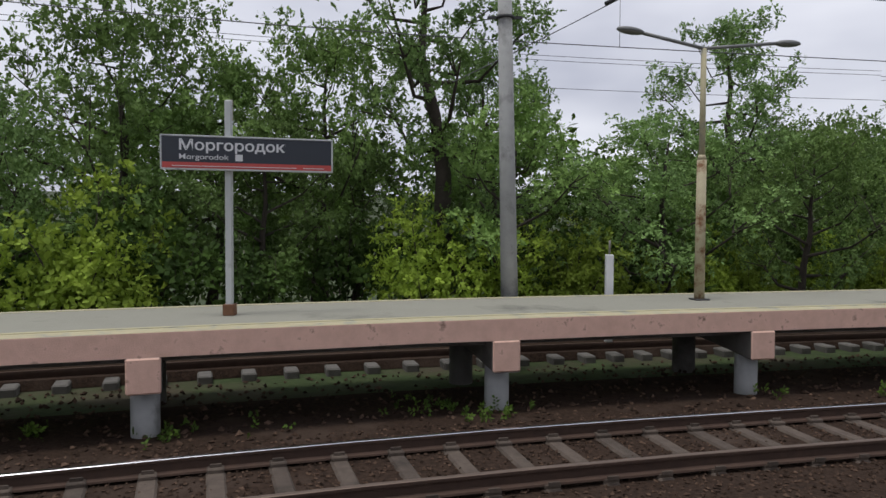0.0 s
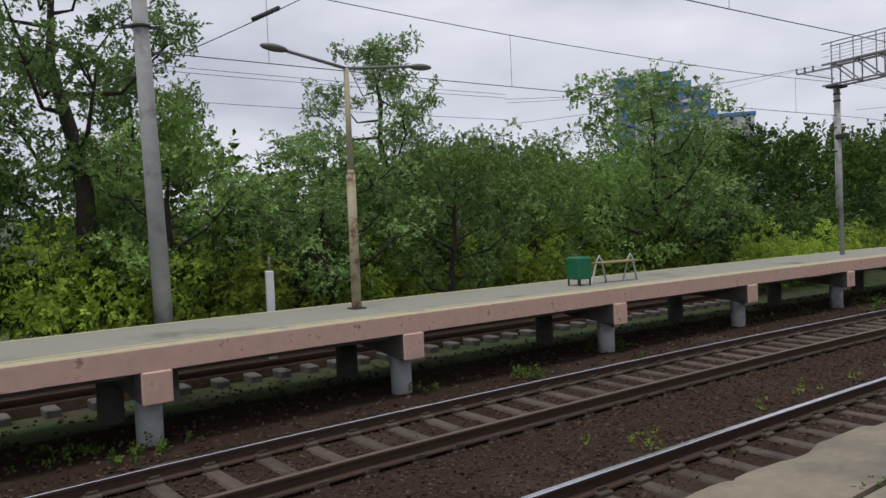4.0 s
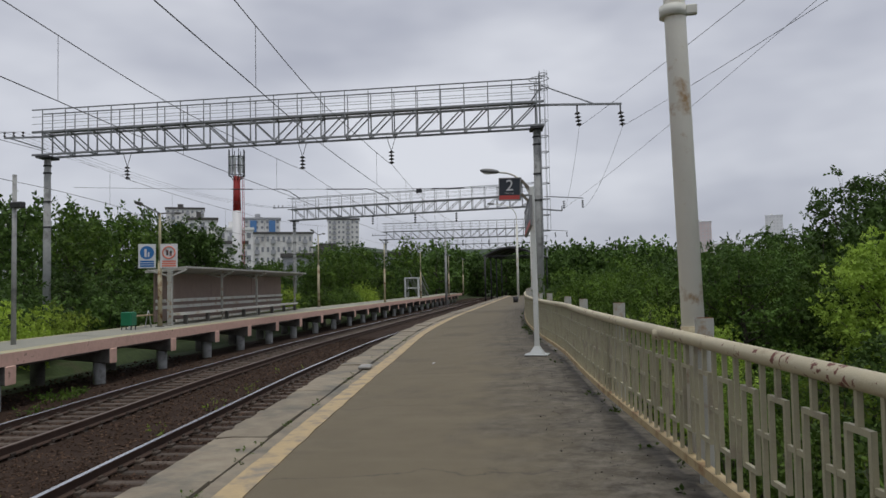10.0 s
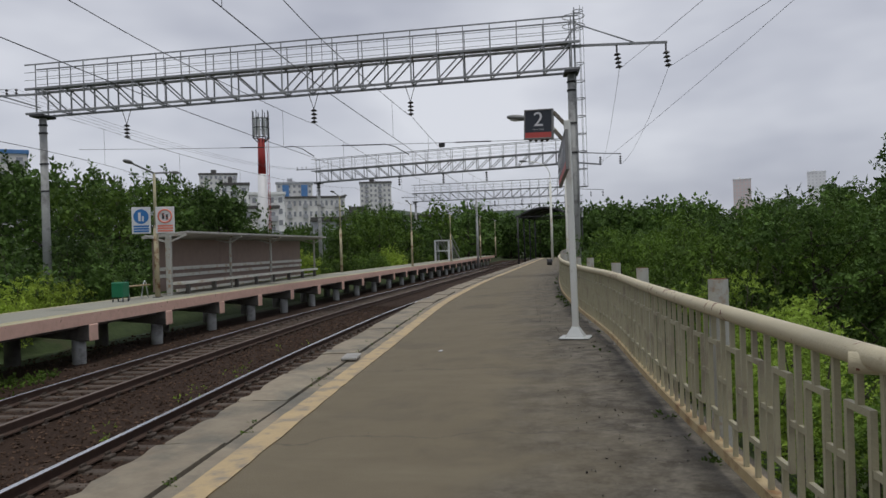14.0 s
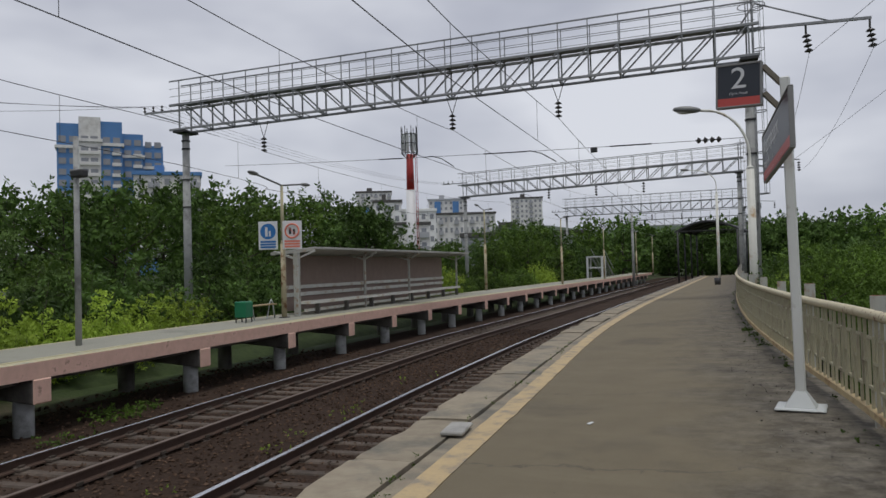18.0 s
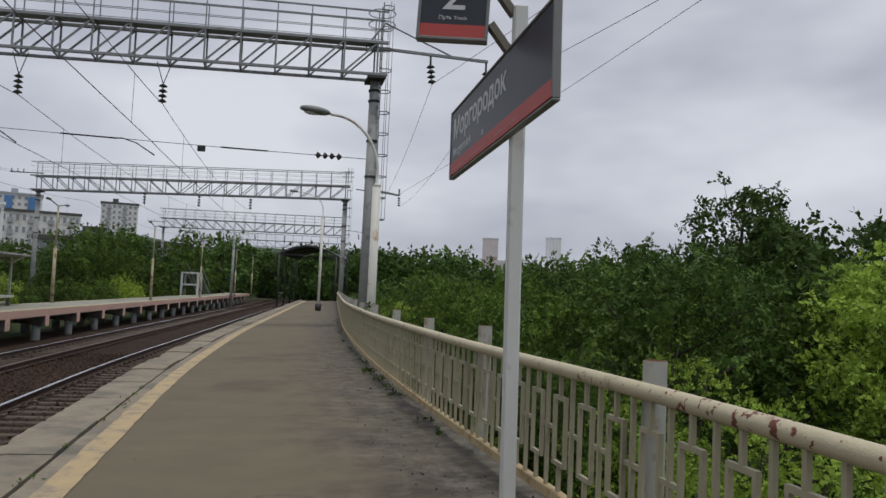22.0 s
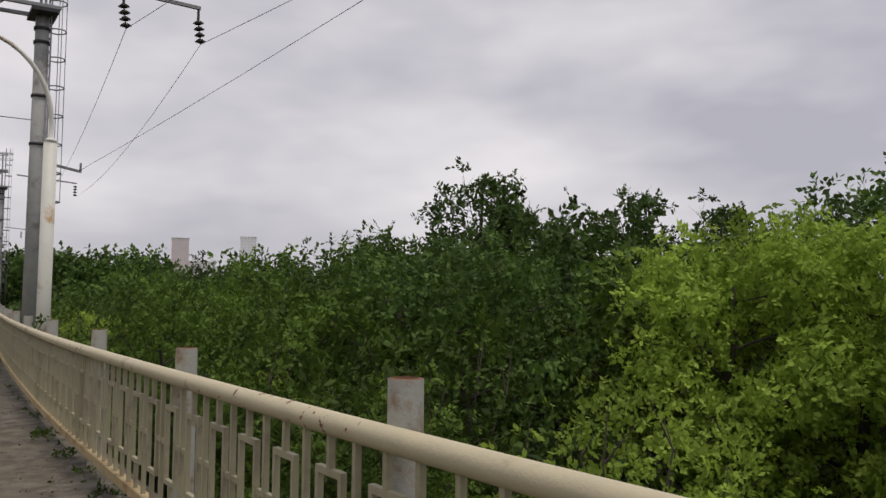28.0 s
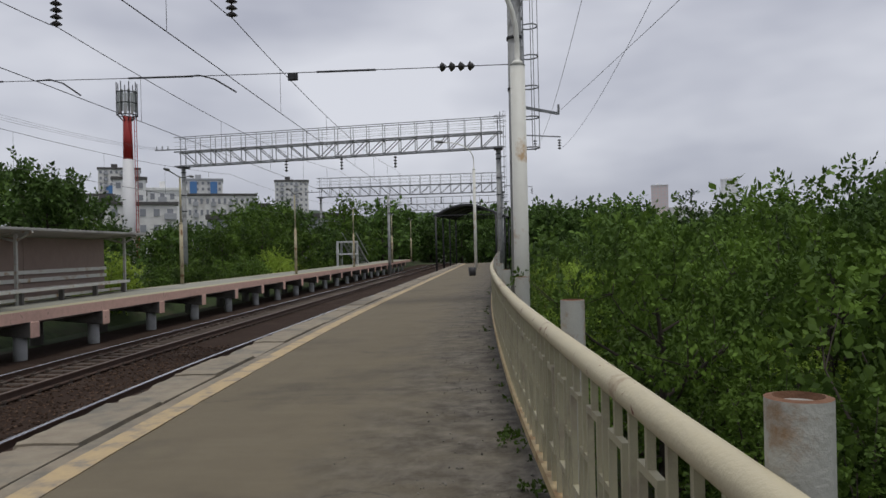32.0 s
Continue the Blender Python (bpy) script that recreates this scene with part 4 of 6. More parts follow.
G2A, G2B = (-31.9, 69.2), (-8.3, 71.0)
g2, g2m = gantry(G2A, G2B, 8.0, 9.07, 10.15, "distant grey lattice gantry on concrete masts", cells=20, slope=0.022)
G3A, G3B = (-37.5, 113.0), (-13.4, 115.0)
g3, g3m = gantry(G3A, G3B, 8.6, 9.8, 11.1, "far grey lattice gantry on concrete masts", cells=18, cage=False)
for gg, gi in ((g2, 0), (g3, 1)):
    bm = bmesh.new()
    for x in (-2.1, -1.65, -1.2):
        insulator(bm, (x, 0, 9.33), (x, 0, 9.6), 2, 0.07)
    bar(bm, (-2.2, 0, 9.3), (0.3, 0, 9.3), 0.08)
    part("bracket", bm, M["gantry"], gg)
    for x in (8.0, 12.2, 16.2):
        bm = bmesh.new()
        insulator(bm, (x, 0, 8.2), (x, 0, 7.3), 4, 0.14)
        part("hanging_insulator", bm, M["ceramic"], gg)
    bm = bmesh.new()
    sp = 24.5
    bar(bm, (sp, 0, 9.4), (sp + 3.6, 0, 9.1), 0.08)
    part("arm", bm, M["gantry"], gg)
    for x in (sp + 1.8, sp + 3.5):
        bm = bmesh.new()
        insulator(bm, (x, 0, 8.95), (x, 0, 8.2), 4, 0.14)
        part("insulator", bm, M["ceramic"], gg)

# ---- masts, lamps and signs of the near platform ----


def lamp_head(bm, p, d, ln=0.62, wide=0.12, thick=0.06):
    """A street-lamp head at p pointing along d."""
    d = Vector(d).normalized()
    m = Matrix.Translation(p) @ d.to_track_quat("X", "Z").to_matrix().to_4x4()
    got = bmesh.ops.create_uvsphere(bm, u_segments=14, v_segments=8, radius=1, matrix=m @ Matrix.Translation((ln * 0.5, 0, 0)) @ Matrix.Diagonal((ln * 0.5, wide, thick, 1)))
    for v in got["verts"]:
        for f in v.link_faces:
            f.smooth = True


def curved_lamp(foot, h, reach, turn, label):
    """A tall pipe with a swan-neck arm and one lamp head; turn is the arm's direction in degrees."""
    t = thing("street_lamp", Matrix.Translation(foot) @ Matrix.Rotation(radians(turn), 4, "Z"), label, "lamp", "platform lamps")
    bm = bmesh.new()
    tube(bm, (0, 0, -1.2), (0, 0, h * 0.9), 0.1, 0.095, 16)
    tube(bm, (0, 0, h * 0.9), (0, 0, h * 0.915), 0.1, 0.05, 16)
    part("pole", bm, M["white_pole"], t, "off-white painted pipe")
    bm = bmesh.new()
    path_tube(bm, [(0, 0, h * 0.88)] + [(reach * 0.9 * (1 - math.cos(a)), 0, h - 0.1 + 1.2 * math.sin(a)) for a in [math.pi / 2 * k / 10 for k in range(11)]] + [(reach, 0, h + 1.12)], 0.034, 8)
    part("arm", bm, M["white_pole"], t)
    bm = bmesh.new()
    lamp_head(bm, (reach - 0.06, 0, h + 1.12), (1, 0, 0.1), 0.7, 0.14, 0.09)
    part("lamp_head", bm, M["lamp_grey"], t, "grey cobra-head lantern")
    bm = bmesh.new()
    bmesh.ops.create_uvsphere(bm, u_segments=12, v_segments=6, radius=1, matrix=Matrix.Translation((reach + 0.34, 0, h + 1.12)) @ Matrix.Diagonal((0.2, 0.09, 0.075, 1)))
    part("lens", bm, M["lamp_lens"], t, smooth=True)
    return t


curved_lamp((-2.5, 26.85, 0), 4.1, 1.15, 194, "white lamp post with a curved arm beside the gantry mast")
curved_lamp((-9.3, 66.0, 0), 7.2, 1.9, 190, "distant white lamp post with a curved arm")

# plain off-white pipe mast behind the fence
mast = thing("pipe_mast", Matrix.Translation((1.46, 6.55, 0)), "tall off-white pipe mast with rust spots behind the fence", "mast")
bm = bmesh.new()
tube(bm, (0.06, 0, -2.5), (-0.22, 0, 9.5), 0.085, 0.066, 20)
part("pole", bm, M["mast_white"], mast)
bm = bmesh.new()
tube(bm, (-0.09, 0, 3.26), (-0.09, 0, 3.34), 0.096, 0.096, 18)
box(bm, 0.0, 0.08, -0.03, 0.03, 3.27, 3.34, 0.008)
part("clamp", bm, M["white_pole"], mast)
bm = bmesh.new()
tube(bm, (0.0, 0.0, 0.96), (-0.3, 0.06, 0.965), 0.036, 0.036, 12)
part("tie_bar", bm, M["rail_paint"], mast, "cream pipe tie to the fence")
bm = bmesh.new()
tube(bm, (-0.012, 0, 0.9), (-0.018, 0, 1.03), 0.093, 0.093, 20)
part("collar", bm, M["rusty_pole"], mast, "rust-streaked collar")

# pair of thick masts
for (x, y), r, mk, lab in (((2.63, 3.63), 0.15, "concrete", "thick pale concrete mast with a red painted band"), ((2.33, 3.1), 0.093, "concrete_mid", "slimmer grey mast beside the pale one, darkened for its shade")):
    t = thing("line_mast", Matrix.Translation((x, y, 0)), lab, "mast", "line masts")
    bm = bmesh.new()
    tube(bm, (0, 0, -2.5), (0, 0, 8.5), r * 1.06, r * 0.85, 24)
    part("shaft", bm, M[mk], t)
    if mk == "concrete":
        bm = bmesh.new()
        tube(bm, (0, 0, 1.49), (0, 0, 1.59), r * 1.045, r * 1.045, 24)
        part("red_band", bm, M["band_red"], t, "faded red band")
        for z in (2.06, 1.63):
            bm = bmesh.new()
            tube(bm, (0, 0, z), (0, 0, z + 0.025), r * 1.07, r * 1.07, 24)
            part("hoop", bm, M["grey_metal"], t)
        bm = bmesh.new()
        box(bm, -0.05, 0.03, -r * 1.06, -r * 0.9, 1.68, 1.73)
        part("stain_plate", bm, M["concrete_dark"], t)
    else:
        bm = bmesh.new()
        box(bm, -0.025, 0.025, -r * 1.02, -r * 0.9, 1.98, 2.12)
        part("sticker", bm, M["sign_white"], t, "small white sticker").matrix_local = Matrix.Rotation(radians(-85), 4, "Z")
        bm = bmesh.new()
        bar(bm, (0, 0, 0.93), at(2.56, -3.85, 0.95) - Vector((x, y, 0)), 0.035)
        part("tie_bar", bm, M["post"], t, "grey flat bar tied to the fence post")


def board(parent, w, h, depth, m, f=0.03, edge="grey_paint"):
    """A framed station board in its own xz plane, its face towards -y; lower left corner at 0, 0."""
    bm = bmesh.new()
    box(bm, 0.025, w - 0.025, -depth / 2 + 0.006, depth / 2 - 0.006, h * 0.22, h - 0.025)
    part("panel", bm, M["sign_dark"], parent, "dark slate panel").matrix_local = m
    bm = bmesh.new()
    box(bm, 0.025, w - 0.025, -depth / 2 + 0.004, depth / 2 - 0.004, 0.025, h * 0.22)
    part("red_strip", bm, M["sign_red"], parent, "faded red strip").matrix_local = m
    bm = bmesh.new()
    for x0, x1, z0, z1 in ((0, w, 0, f), (0, w, h - f, h), (0, f, f, h - f), (w - f, w, f, h - f)):
        box(bm, x0, x1, -depth / 2, depth / 2, z0, z1, 0.004)
    part("frame", bm, M[edge], parent, "grey metal frame").matrix_local = m


FACE = Matrix.Rotation(radians(90), 4, "X")


def small_bars(parent, m, spots, material, y):
    """Writing too small to read, as plain bars."""
    for x, z, w, h in spots:
        bm = bmesh.new()
        box(bm, x, x + w, y - 0.002, y + 0.002, z, z + h)
        part("fine_print", bm, material, parent).matrix_local = m


# the near station sign: board along the platform, track number across it
SP = Vector((-0.752, 14.43, 0.075))
sign = thing("station_sign", Matrix.Translation(SP), "grey pole with dark station name board and track number plate", "station sign", "station signs")
bm = bmesh.new()
box(bm, -0.038, 0.046, -0.045, 0.062, 0.0, 3.02, 0.012)
for v in bm.verts:
    v.co.x -= 0.011 * v.co.z
part("pole", bm, M["pale_pole"], sign, "pale grey square pole")
bm = bmesh.new()
bmesh.ops.create_cone(bm, cap_ends=True, segments=4, radius1=0.19, radius2=0.065, depth=0.14, matrix=Matrix.Translation((0, 0, 0.09)) @ Matrix.Rotation(radians(45), 4, "Z"))
box(bm, -0.21, 0.21, -0.19, 0.19, 0.0, 0.022, 0.01)
part("base_plate", bm, M["grey_paint"], sign)
mor_a, mor_b = Vector((-1.108, 15.83, 2.262)), Vector((-0.682, 13.62, 2.335))
v = mor_b - mor_a
W1 = v.length
bm1 = Matrix.Translation(mor_a - SP) @ Matrix.Rotation(math.atan2(v.y, v.x), 4, "Z") @ Matrix.Rotation(-math.asin(v.z / W1), 4, "Y")
board(sign, W1, 0.52, 0.044, bm1, 0.014, "frame_grey")
Y = -0.0475
writing("name_writing", "Моргородок", W1 * 0.6, 0.145, M["sign_white"], sign, bm1 @ Matrix.Translation((0.11, -0.0172, 0.285)) @ FACE)
writing("latin_writing", "Morgorodok", W1 * 0.24, 0.065, M["sign_white"], sign, bm1 @ Matrix.Translation((0.11, -0.0172, 0.155)) @ FACE, 0.004)
small_bars(sign, bm1, [(0.11, 0.056, 0.9, 0.005), (1.25, 0.056, 0.45, 0.005)], M["sign_red_pale"], -0.0175)
bm = bmesh.new()
box(bm, 0.93, 0.96, -0.0185, -0.015, 0.165, 0.2, 0, Matrix.Rotation(0.03, 4, "Y"))
part("sticker", bm, M["sign_white"], sign, "torn white sticker").matrix_local = bm1
# the plate hangs on two arms from the pole top
tm = Matrix.Translation(Vector((-1.382, 14.43, 2.866)) - SP) @ Matrix.Rotation(radians(-5), 4, "Z") @ Matrix.Rotation(radians(2), 4, "Y") @ Matrix.Scale(0.97, 4)
bm = bmesh.new()
box(bm, 0.015, 0.41, -0.03, 0.03, 0.095, 0.41)
part("number_plate", bm, M["sign_dark"], sign, "dark plate with the track number").matrix_local = tm
bm = bmesh.new()
box(bm, 0.015, 0.41, -0.031, 0.031, 0.015, 0.095)
part("number_strip", bm, M["sign_red"], sign).matrix_local = tm
bm = bmesh.new()
for x0, x1, z0, z1 in ((0, 0.425, 0, 0.018), (0, 0.425, 0.407, 0.425), (0, 0.018, 0.018, 0.407), (0.407, 0.425, 0.018, 0.407)):
    box(bm, x0, x1, -0.04, 0.04, z0, z1, 0.003)
part("number_frame", bm, M["frame_grey"], sign).matrix_local = tm
writing("number_writing", "2", 0.135, 0.2, M["sign_white"], sign, tm @ Matrix.Translation((0.145, -0.033, 0.185)) @ FACE, 0.0)
writing("track_writing", "Путь Track", 0.17, 0.022, M["sign_white"], sign, tm @ Matrix.Translation((0.128, -0.031, 0.125)) @ FACE, 0.0)
for z0, z1 in ((2.97, 3.22), (2.72, 2.97)):
    bm = bmesh.new()
    bar(bm, Vector((-0.96, 14.4, z1)) - SP, (-0.06, 0.02, z0), 0.045)
    part("sign_arm", bm, M["arm_brown"], sign)

# ---- the bench and small things on the near platform ----
bench = thing("platform_bench", Matrix.Translation((1.83, 2.6, -0.005)) @ Matrix.Rotation(radians(heading(0)), 4, "Z"), "long ochre-painted wooden bench along the fence", "bench", "benches")
for x0, x1 in ((-0.235, 0.055), (0.065, 0.24)):
    bm = bmesh.new()
    box(bm, x0, x1, -4.3, -0.03, 0.59, 0.625, 0.008)
    part("seat_plank", bm, M["bench_paint"], bench)
bm = bmesh.new()
box(bm, -0.25, 0.25, -0.03, 0.0, 0.56, 0.64, 0.006)
part("end_strip", bm, M["bench_paint"], bench)
bm = bmesh.new()
box(bm, -0.262, -0.238, -4.3, 0.0, 0.55, 0.622, 0.005)
part("apron", bm, M["grey_paint"], bench, "grey metal apron")
for y in (-4.0, -2.2, -0.5):
    bm = bmesh.new()
    box(bm, -0.18, 0.2, y - 0.05, y + 0.05, 0.0, 0.59, 0.01)
    part("bench_leg", bm, M["concrete_dark"], bench)
for k in range(5):
    rr = random.Random(k)
    bm = bmesh.new()
    x, y = -0.17 + 0.05 * (k % 3), -0.16 - 0.17 * k
    pts = [(x + 0.011 * j + rr.uniform(-0.008, 0.008), y + 0.036 * math.sin(j * 2.1 + k) + rr.uniform(-0.012, 0.012), 0.6262) for j in range(16 + 3 * (k % 2))]
    path_tube(bm, pts, 0.0019, 4)
    part("scrawl", bm, M["dark_metal"], bench, "illegible dark scrawl")

plate = thing("loose_slab", Matrix.Translation((-3.354, 12.677, 0.0)) @ Matrix.Rotation(radians(15), 4, "Z"), "loose pale concrete slab lying on the platform edge", "slab")
bm = bmesh.new()
box(bm, -0.1, 0.1, -0.2, 0.22, 0.02, 0.055, 0.01)
part("slab_body", bm, M["roof_sheet"], plate)

bin3 = thing("litter_bin", Matrix.Translation((-7.5, 53.5, 0)), "dark litter bin at the foot of the fence", "bin", "bins")
bm = bmesh.new()
tube(bm, (0, 0, 0.02), (0, 0, 0.45), 0.16, 0.2, 12)
part("bin_body", bm, M["dark_metal"], bin3)

# ---- the opposite platform's things ----


def double_lamp(foot, h, turn, arm_l, arm_r, label, rusty=True):
    t = thing("street_lamp", Matrix.Translation(foot) @ Matrix.Rotation(radians(turn), 4, "Z"), label, "lamp", "platform lamps")
    bm = bmesh.new()
    tube(bm, (0, 0, 0), (0, 0, h * 0.56), 0.088, 0.08, 14)
    tube(bm, (0, 0, h * 0.56), (0, 0, h * 0.58), 0.08, 0.055, 14)
    part("lower_pole", bm, M["rusty_pole"], t, "cream pipe flaked with rust")
    bm = bmesh.new()
    tube(bm, (0, 0, h * 0.57), (0, 0, h), 0.055, 0.045, 12)
    part("upper_pole", bm, M["cream_paint"], t)
    for s, ln, up in ((-1, arm_l, 0.2), (1, arm_r, 0.16)):
        bm = bmesh.new()
        tube(bm, (0, 0, h), (0, s * ln, h + up), 0.03)
        part("arm", bm, M["lamp_grey"], t)
        bm = bmesh.new()
        lamp_head(bm, (0, s * (ln - 0.05), h + up), (0, s, 0.1 if s < 0 else 0.02), 0.5)
        part("lamp_head", bm, M["lamp_grey"], t)
    bm = bmesh.new()
    box(bm, -0.13, 0.13, -0.13, 0.13, 0.0, 0.025, 0.008)
    part("base_plate", bm, M["dark_metal"], t)
    return t


double_lamp(at(2.54, 9.5), 4.26, heading(2.5), (at(2.55, 9.5) - at(1.04, 9.5)).length - 0.45, (at(4.3, 9.5) - at(2.55, 9.5)).length - 0.45, "rust-flaked double-armed lamp post on the opposite platform")
double_lamp((-16.42, 25.7, 0), 4.25, heading(26), 1.4, 1.3, "cream double-armed lamp post beside the shelter")
for (x, y) in ((-20.6, 49.5), (-20.1, 62.0), (-22.2, 80.0), (-22.6, 94.0), (-24.5, 110.0)):
    double_lamp((x, y, 0), 5.0, heading(y), 1.2, 1.1, "thin distant lamp post on the opposite platform")


def concrete_mast(foot, h, label, r0=0.21, r1=0.14, lean=0.0):
    t = thing("line_mast", Matrix.Translation(foot), label, "mast", "line masts")
    bm = bmesh.new()
    tube(bm, (0, -lean * -1.7 / h, -1.7), (0, -lean, h), r0, r1, 18)
    part("shaft", bm, M["concrete"], t)
    bm = bmesh.new()
    for z in (h - 1.1, h - 1.5, h - 2.1):
        r = r0 + (r1 - r0) * z / h
        y = -lean * z / h
        tube(bm, (0, y, z), (0, y, z + 0.05), r + 0.03, r + 0.03, 14)
        bar(bm, (0, y - r - 0.18, z + 0.02), (0, y + r + 0.18, z + 0.02), 0.05)
    part("clamp", bm, M["dark_metal"], t)
    return t


concrete_mast(at(-0.1, 10.8), 7.0, "tall tapered concrete line mast behind the opposite platform", 0.165, 0.115, 0.17)
for (x, y) in ((-24.0, 98.0),):
    concrete_mast((x, y, 0), 7.5, "concrete line mast behind the opposite platform", 0.18, 0.13)

wp = thing("marker_post", Matrix.Translation(at(1.53, 10.8)), "short white marker post behind the platform", "post")
bm = bmesh.new()
box(bm, -0.07, 0.07, -0.07, 0.07, -0.9, 0.72, 0.012)
part("post_body", bm, M["sign_white"], wp)
bm = bmesh.new()
tube(bm, (0, 0, 0.72), (0.02, 0, 0.98), 0.02)
part("pipe_stub", bm, M["wood_pole"], wp)

pole = thing("wooden_pole", Matrix.Translation((-14.95, 17.35, 0)), "thin weathered grey pole with a small floodlight", "pole")
bm = bmesh.new()
tube(bm, (0, 0, 0), (0, 0, 4.5), 0.068, 0.055, 12)
part("shaft", bm, M["concrete"], pole)
bm = bmesh.new()
box(bm, -0.1, 0.3, -0.09, 0.09, 3.6, 3.77, 0.03)
part("floodlight", bm, M["dark_metal"], pole)

# the name board opposite
m_foot = at(-4.02, 9.06)
end_a, end_b = at(-4.75, 8.97), at(-2.85, 8.97)
run = end_b - end_a
sign2 = thing("station_sign", Matrix.Translation(m_foot), "grey pole with a dark framed station name board", "station sign", "station signs")
bm = bmesh.new()
box(bm, -0.047, 0.047, -0.047, 0.047, 0, 2.99, 0.012)
part("pole", bm, M["grey_paint"], sign2)
bm = bmesh.new()
box(bm, -0.08, 0.08, -0.08, 0.08, 0, 0.16, 0.01)
part("pole_foot", bm, M["rust"], sign2, "rusty pole foot")
bm = bmesh.new()
box(bm, -0.05, 0.0, -0.05, 0.05, 2.7, 3.0, 0.01)
part("pole_tip", bm, M["post"], sign2)
sm = Matrix.Translation(end_a - m_foot + Vector((0, 0, 2.012))) @ Matrix.Rotation(math.atan2(run.y, run.x), 4, "Z") @ Matrix.Diagonal((run.length / 2.38, 1, 1, 1))
board(sign2, 2.38, 0.47, 0.09, sm, 0.022)
writing("name_writing", "Моргородок", 1.44, 0.135, M["sign_white"], sign2, sm @ Matrix.Translation((0.25, Y, 0.27)) @ FACE)
writing("latin_writing", "Morgorodok", 0.66, 0.07, M["sign_white"], sign2, sm @ Matrix.Translation((0.25, Y, 0.145)) @ FACE, 0.004)
small_bars(sign2, sm, [(0.15, 0.048, 1.7, 0.009), (1.95, 0.048, 0.3, 0.009)], M["sign_white"], -0.046)
bm = bmesh.new()
box(bm, 1.0, 1.1, -0.05, -0.046, 0.13, 0.22)
part("sticker", bm, M["sign_white"], sign2, "torn white sticker").matrix_local = sm


def green_bin(foot, turn):
    t = thing("litter_bin", Matrix.Translation(foot) @ Matrix.Rotation(radians(turn), 4, "Z"), "green painted steel litter bin on short legs", "bin", "bins")
    bm = bmesh.new()
    box(bm, -0.2, 0.2, -0.2, 0.2, 0.14, 0.62, 0.03)
    part("bin_body", bm, M["green"], t)
    for x in (-0.17, 0.17):
        for y in (-0.15, 0.15):
            bm = bmesh.new()
            bar(bm, (x, y, 0), (x, y, 0.3), 0.03)
            part("bin_leg", bm, M["dark_metal"], t)
    return t


def pipe_bench(foot, turn, ln=1.6):
    t = thing("platform_bench", Matrix.Translation(foot) @ Matrix.Rotation(radians(turn), 4, "Z"), "narrow ochre plank bench on bent white pipe legs", "bench", "benches")
    bm = bmesh.new()
    box(bm, -0.14, 0.14, -ln / 2, ln / 2, 0.43, 0.47, 0.008)
    part("seat_plank", bm, M["bench_paint"], t)
    for y in (-ln / 2 + 0.12, ln / 2 - 0.12):
        bm = bmesh.new()
        path_tube(bm, [(-0.02, y - 0.26, 0), (-0.02, y - 0.08, 0.5), (-0.02, y, 0.6), (-0.02, y + 0.08, 0.5), (-0.02, y + 0.2, 0)], 0.022, 7)
        part("pipe_leg", bm, M["grey_paint"], t)
    return t


green_bin(at(7.66, 9.3), heading(7))
pipe_bench(at(8.75, 9.28), heading(8), 1.25)
pipe_bench(at(-7.6, 9.1), heading(-8), 1.4)
green_bin((-16.3, 23.75, 0), heading(23))
pipe_bench((-16.6, 24.85, 0), heading(24), 1.4)

# the waiting shelter
S0 = Vector((-16.08, 26.9, 0))
S1 = Vector((-19.25, 44.6, 0))
sv = S1 - S0
SL = sv.length
shm = Matrix.Translation(S0) @ Matrix.Rotation(math.atan2(sv.y, sv.x), 4, "Z")
sh = thing("shelter", shm, "open waiting shelter with brown back wall and pale sheet roof", "shelter")
DEP = 1.5
for x0, x1 in ((0.35, SL * 0.34), (SL * 0.34 + 0.02, SL * 0.66), (SL * 0.66 + 0.02, SL - 0.6)):
    bm = bmesh.new()
    box(bm, x0, x1, DEP - 0.06, DEP, 0.1, 2.05)
    part("back_wall", bm, M["brown_wall"], sh, "brown cladding")
bm = bmesh.new()
box(bm, 0, SL, 0.0, DEP + 0.2, 2.2, 2.27, 0.01)
for vtx in bm.verts:
    vtx.co.z += -0.12 * (vtx.co.y / DEP)
part("roof", bm, M["roof_sheet"], sh, "pale corrugated roof sheet")
bm = bmesh.new()
for i in range(60):
    x = SL * (i + 0.5) / 60
    bar(bm, (x, 0.0, 2.275), (x, DEP + 0.2, 2.14), 0.03)
tagged(part("roof_rib", bm, M["roof_sheet"], sh), kind="stuff")
for x in (-0.35, SL * 0.28, SL * 0.55, SL - 0.9):
    r = 0.085 if x < 0 else 0.045
    bm = bmesh.new()
    box(bm, x - r, x + r, 0.5 - r, 0.5 + r, 0, 2.1, 0.008)
    part("shelter_post", bm, M["post"], sh)
    for y0, y1 in ((0.5, -0.02), (0.5, DEP + 0.05)):
        bm = bmesh.new()
        bar(bm, (x, y0, 1.88), (x + (0.35 if x < 0 else 0), y1, 2.16), 0.06)
        part("roof_bracket", bm, M["post"], sh, "slanting pale steel bracket")
    bm = bmesh.new()
    bar(bm, (x + (0.35 if x < 0 else 0), 0.02, 2.17), (x + (0.35 if x < 0 else 0), DEP + 0.15, 2.07), 0.06)
    part("roof_beam", bm, M["post"], sh)
for z in (0.86, 0.6):
    bm = bmesh.new()
    box(bm, 0.35, SL - 0.6, DEP - 0.14, DEP - 0.08, z, z + 0.13, 0.006)
    part("back_rail", bm, M["white_pole"], sh, "pale board rail")
bm = bmesh.new()
box(bm, 0.2, SL - 0.9, 0.3, 0.72, 0.36, 0.46, 0.01)
part("bench_seat", bm, M["white_pole"], sh, "worn white plank seat")
bm = bmesh.new()
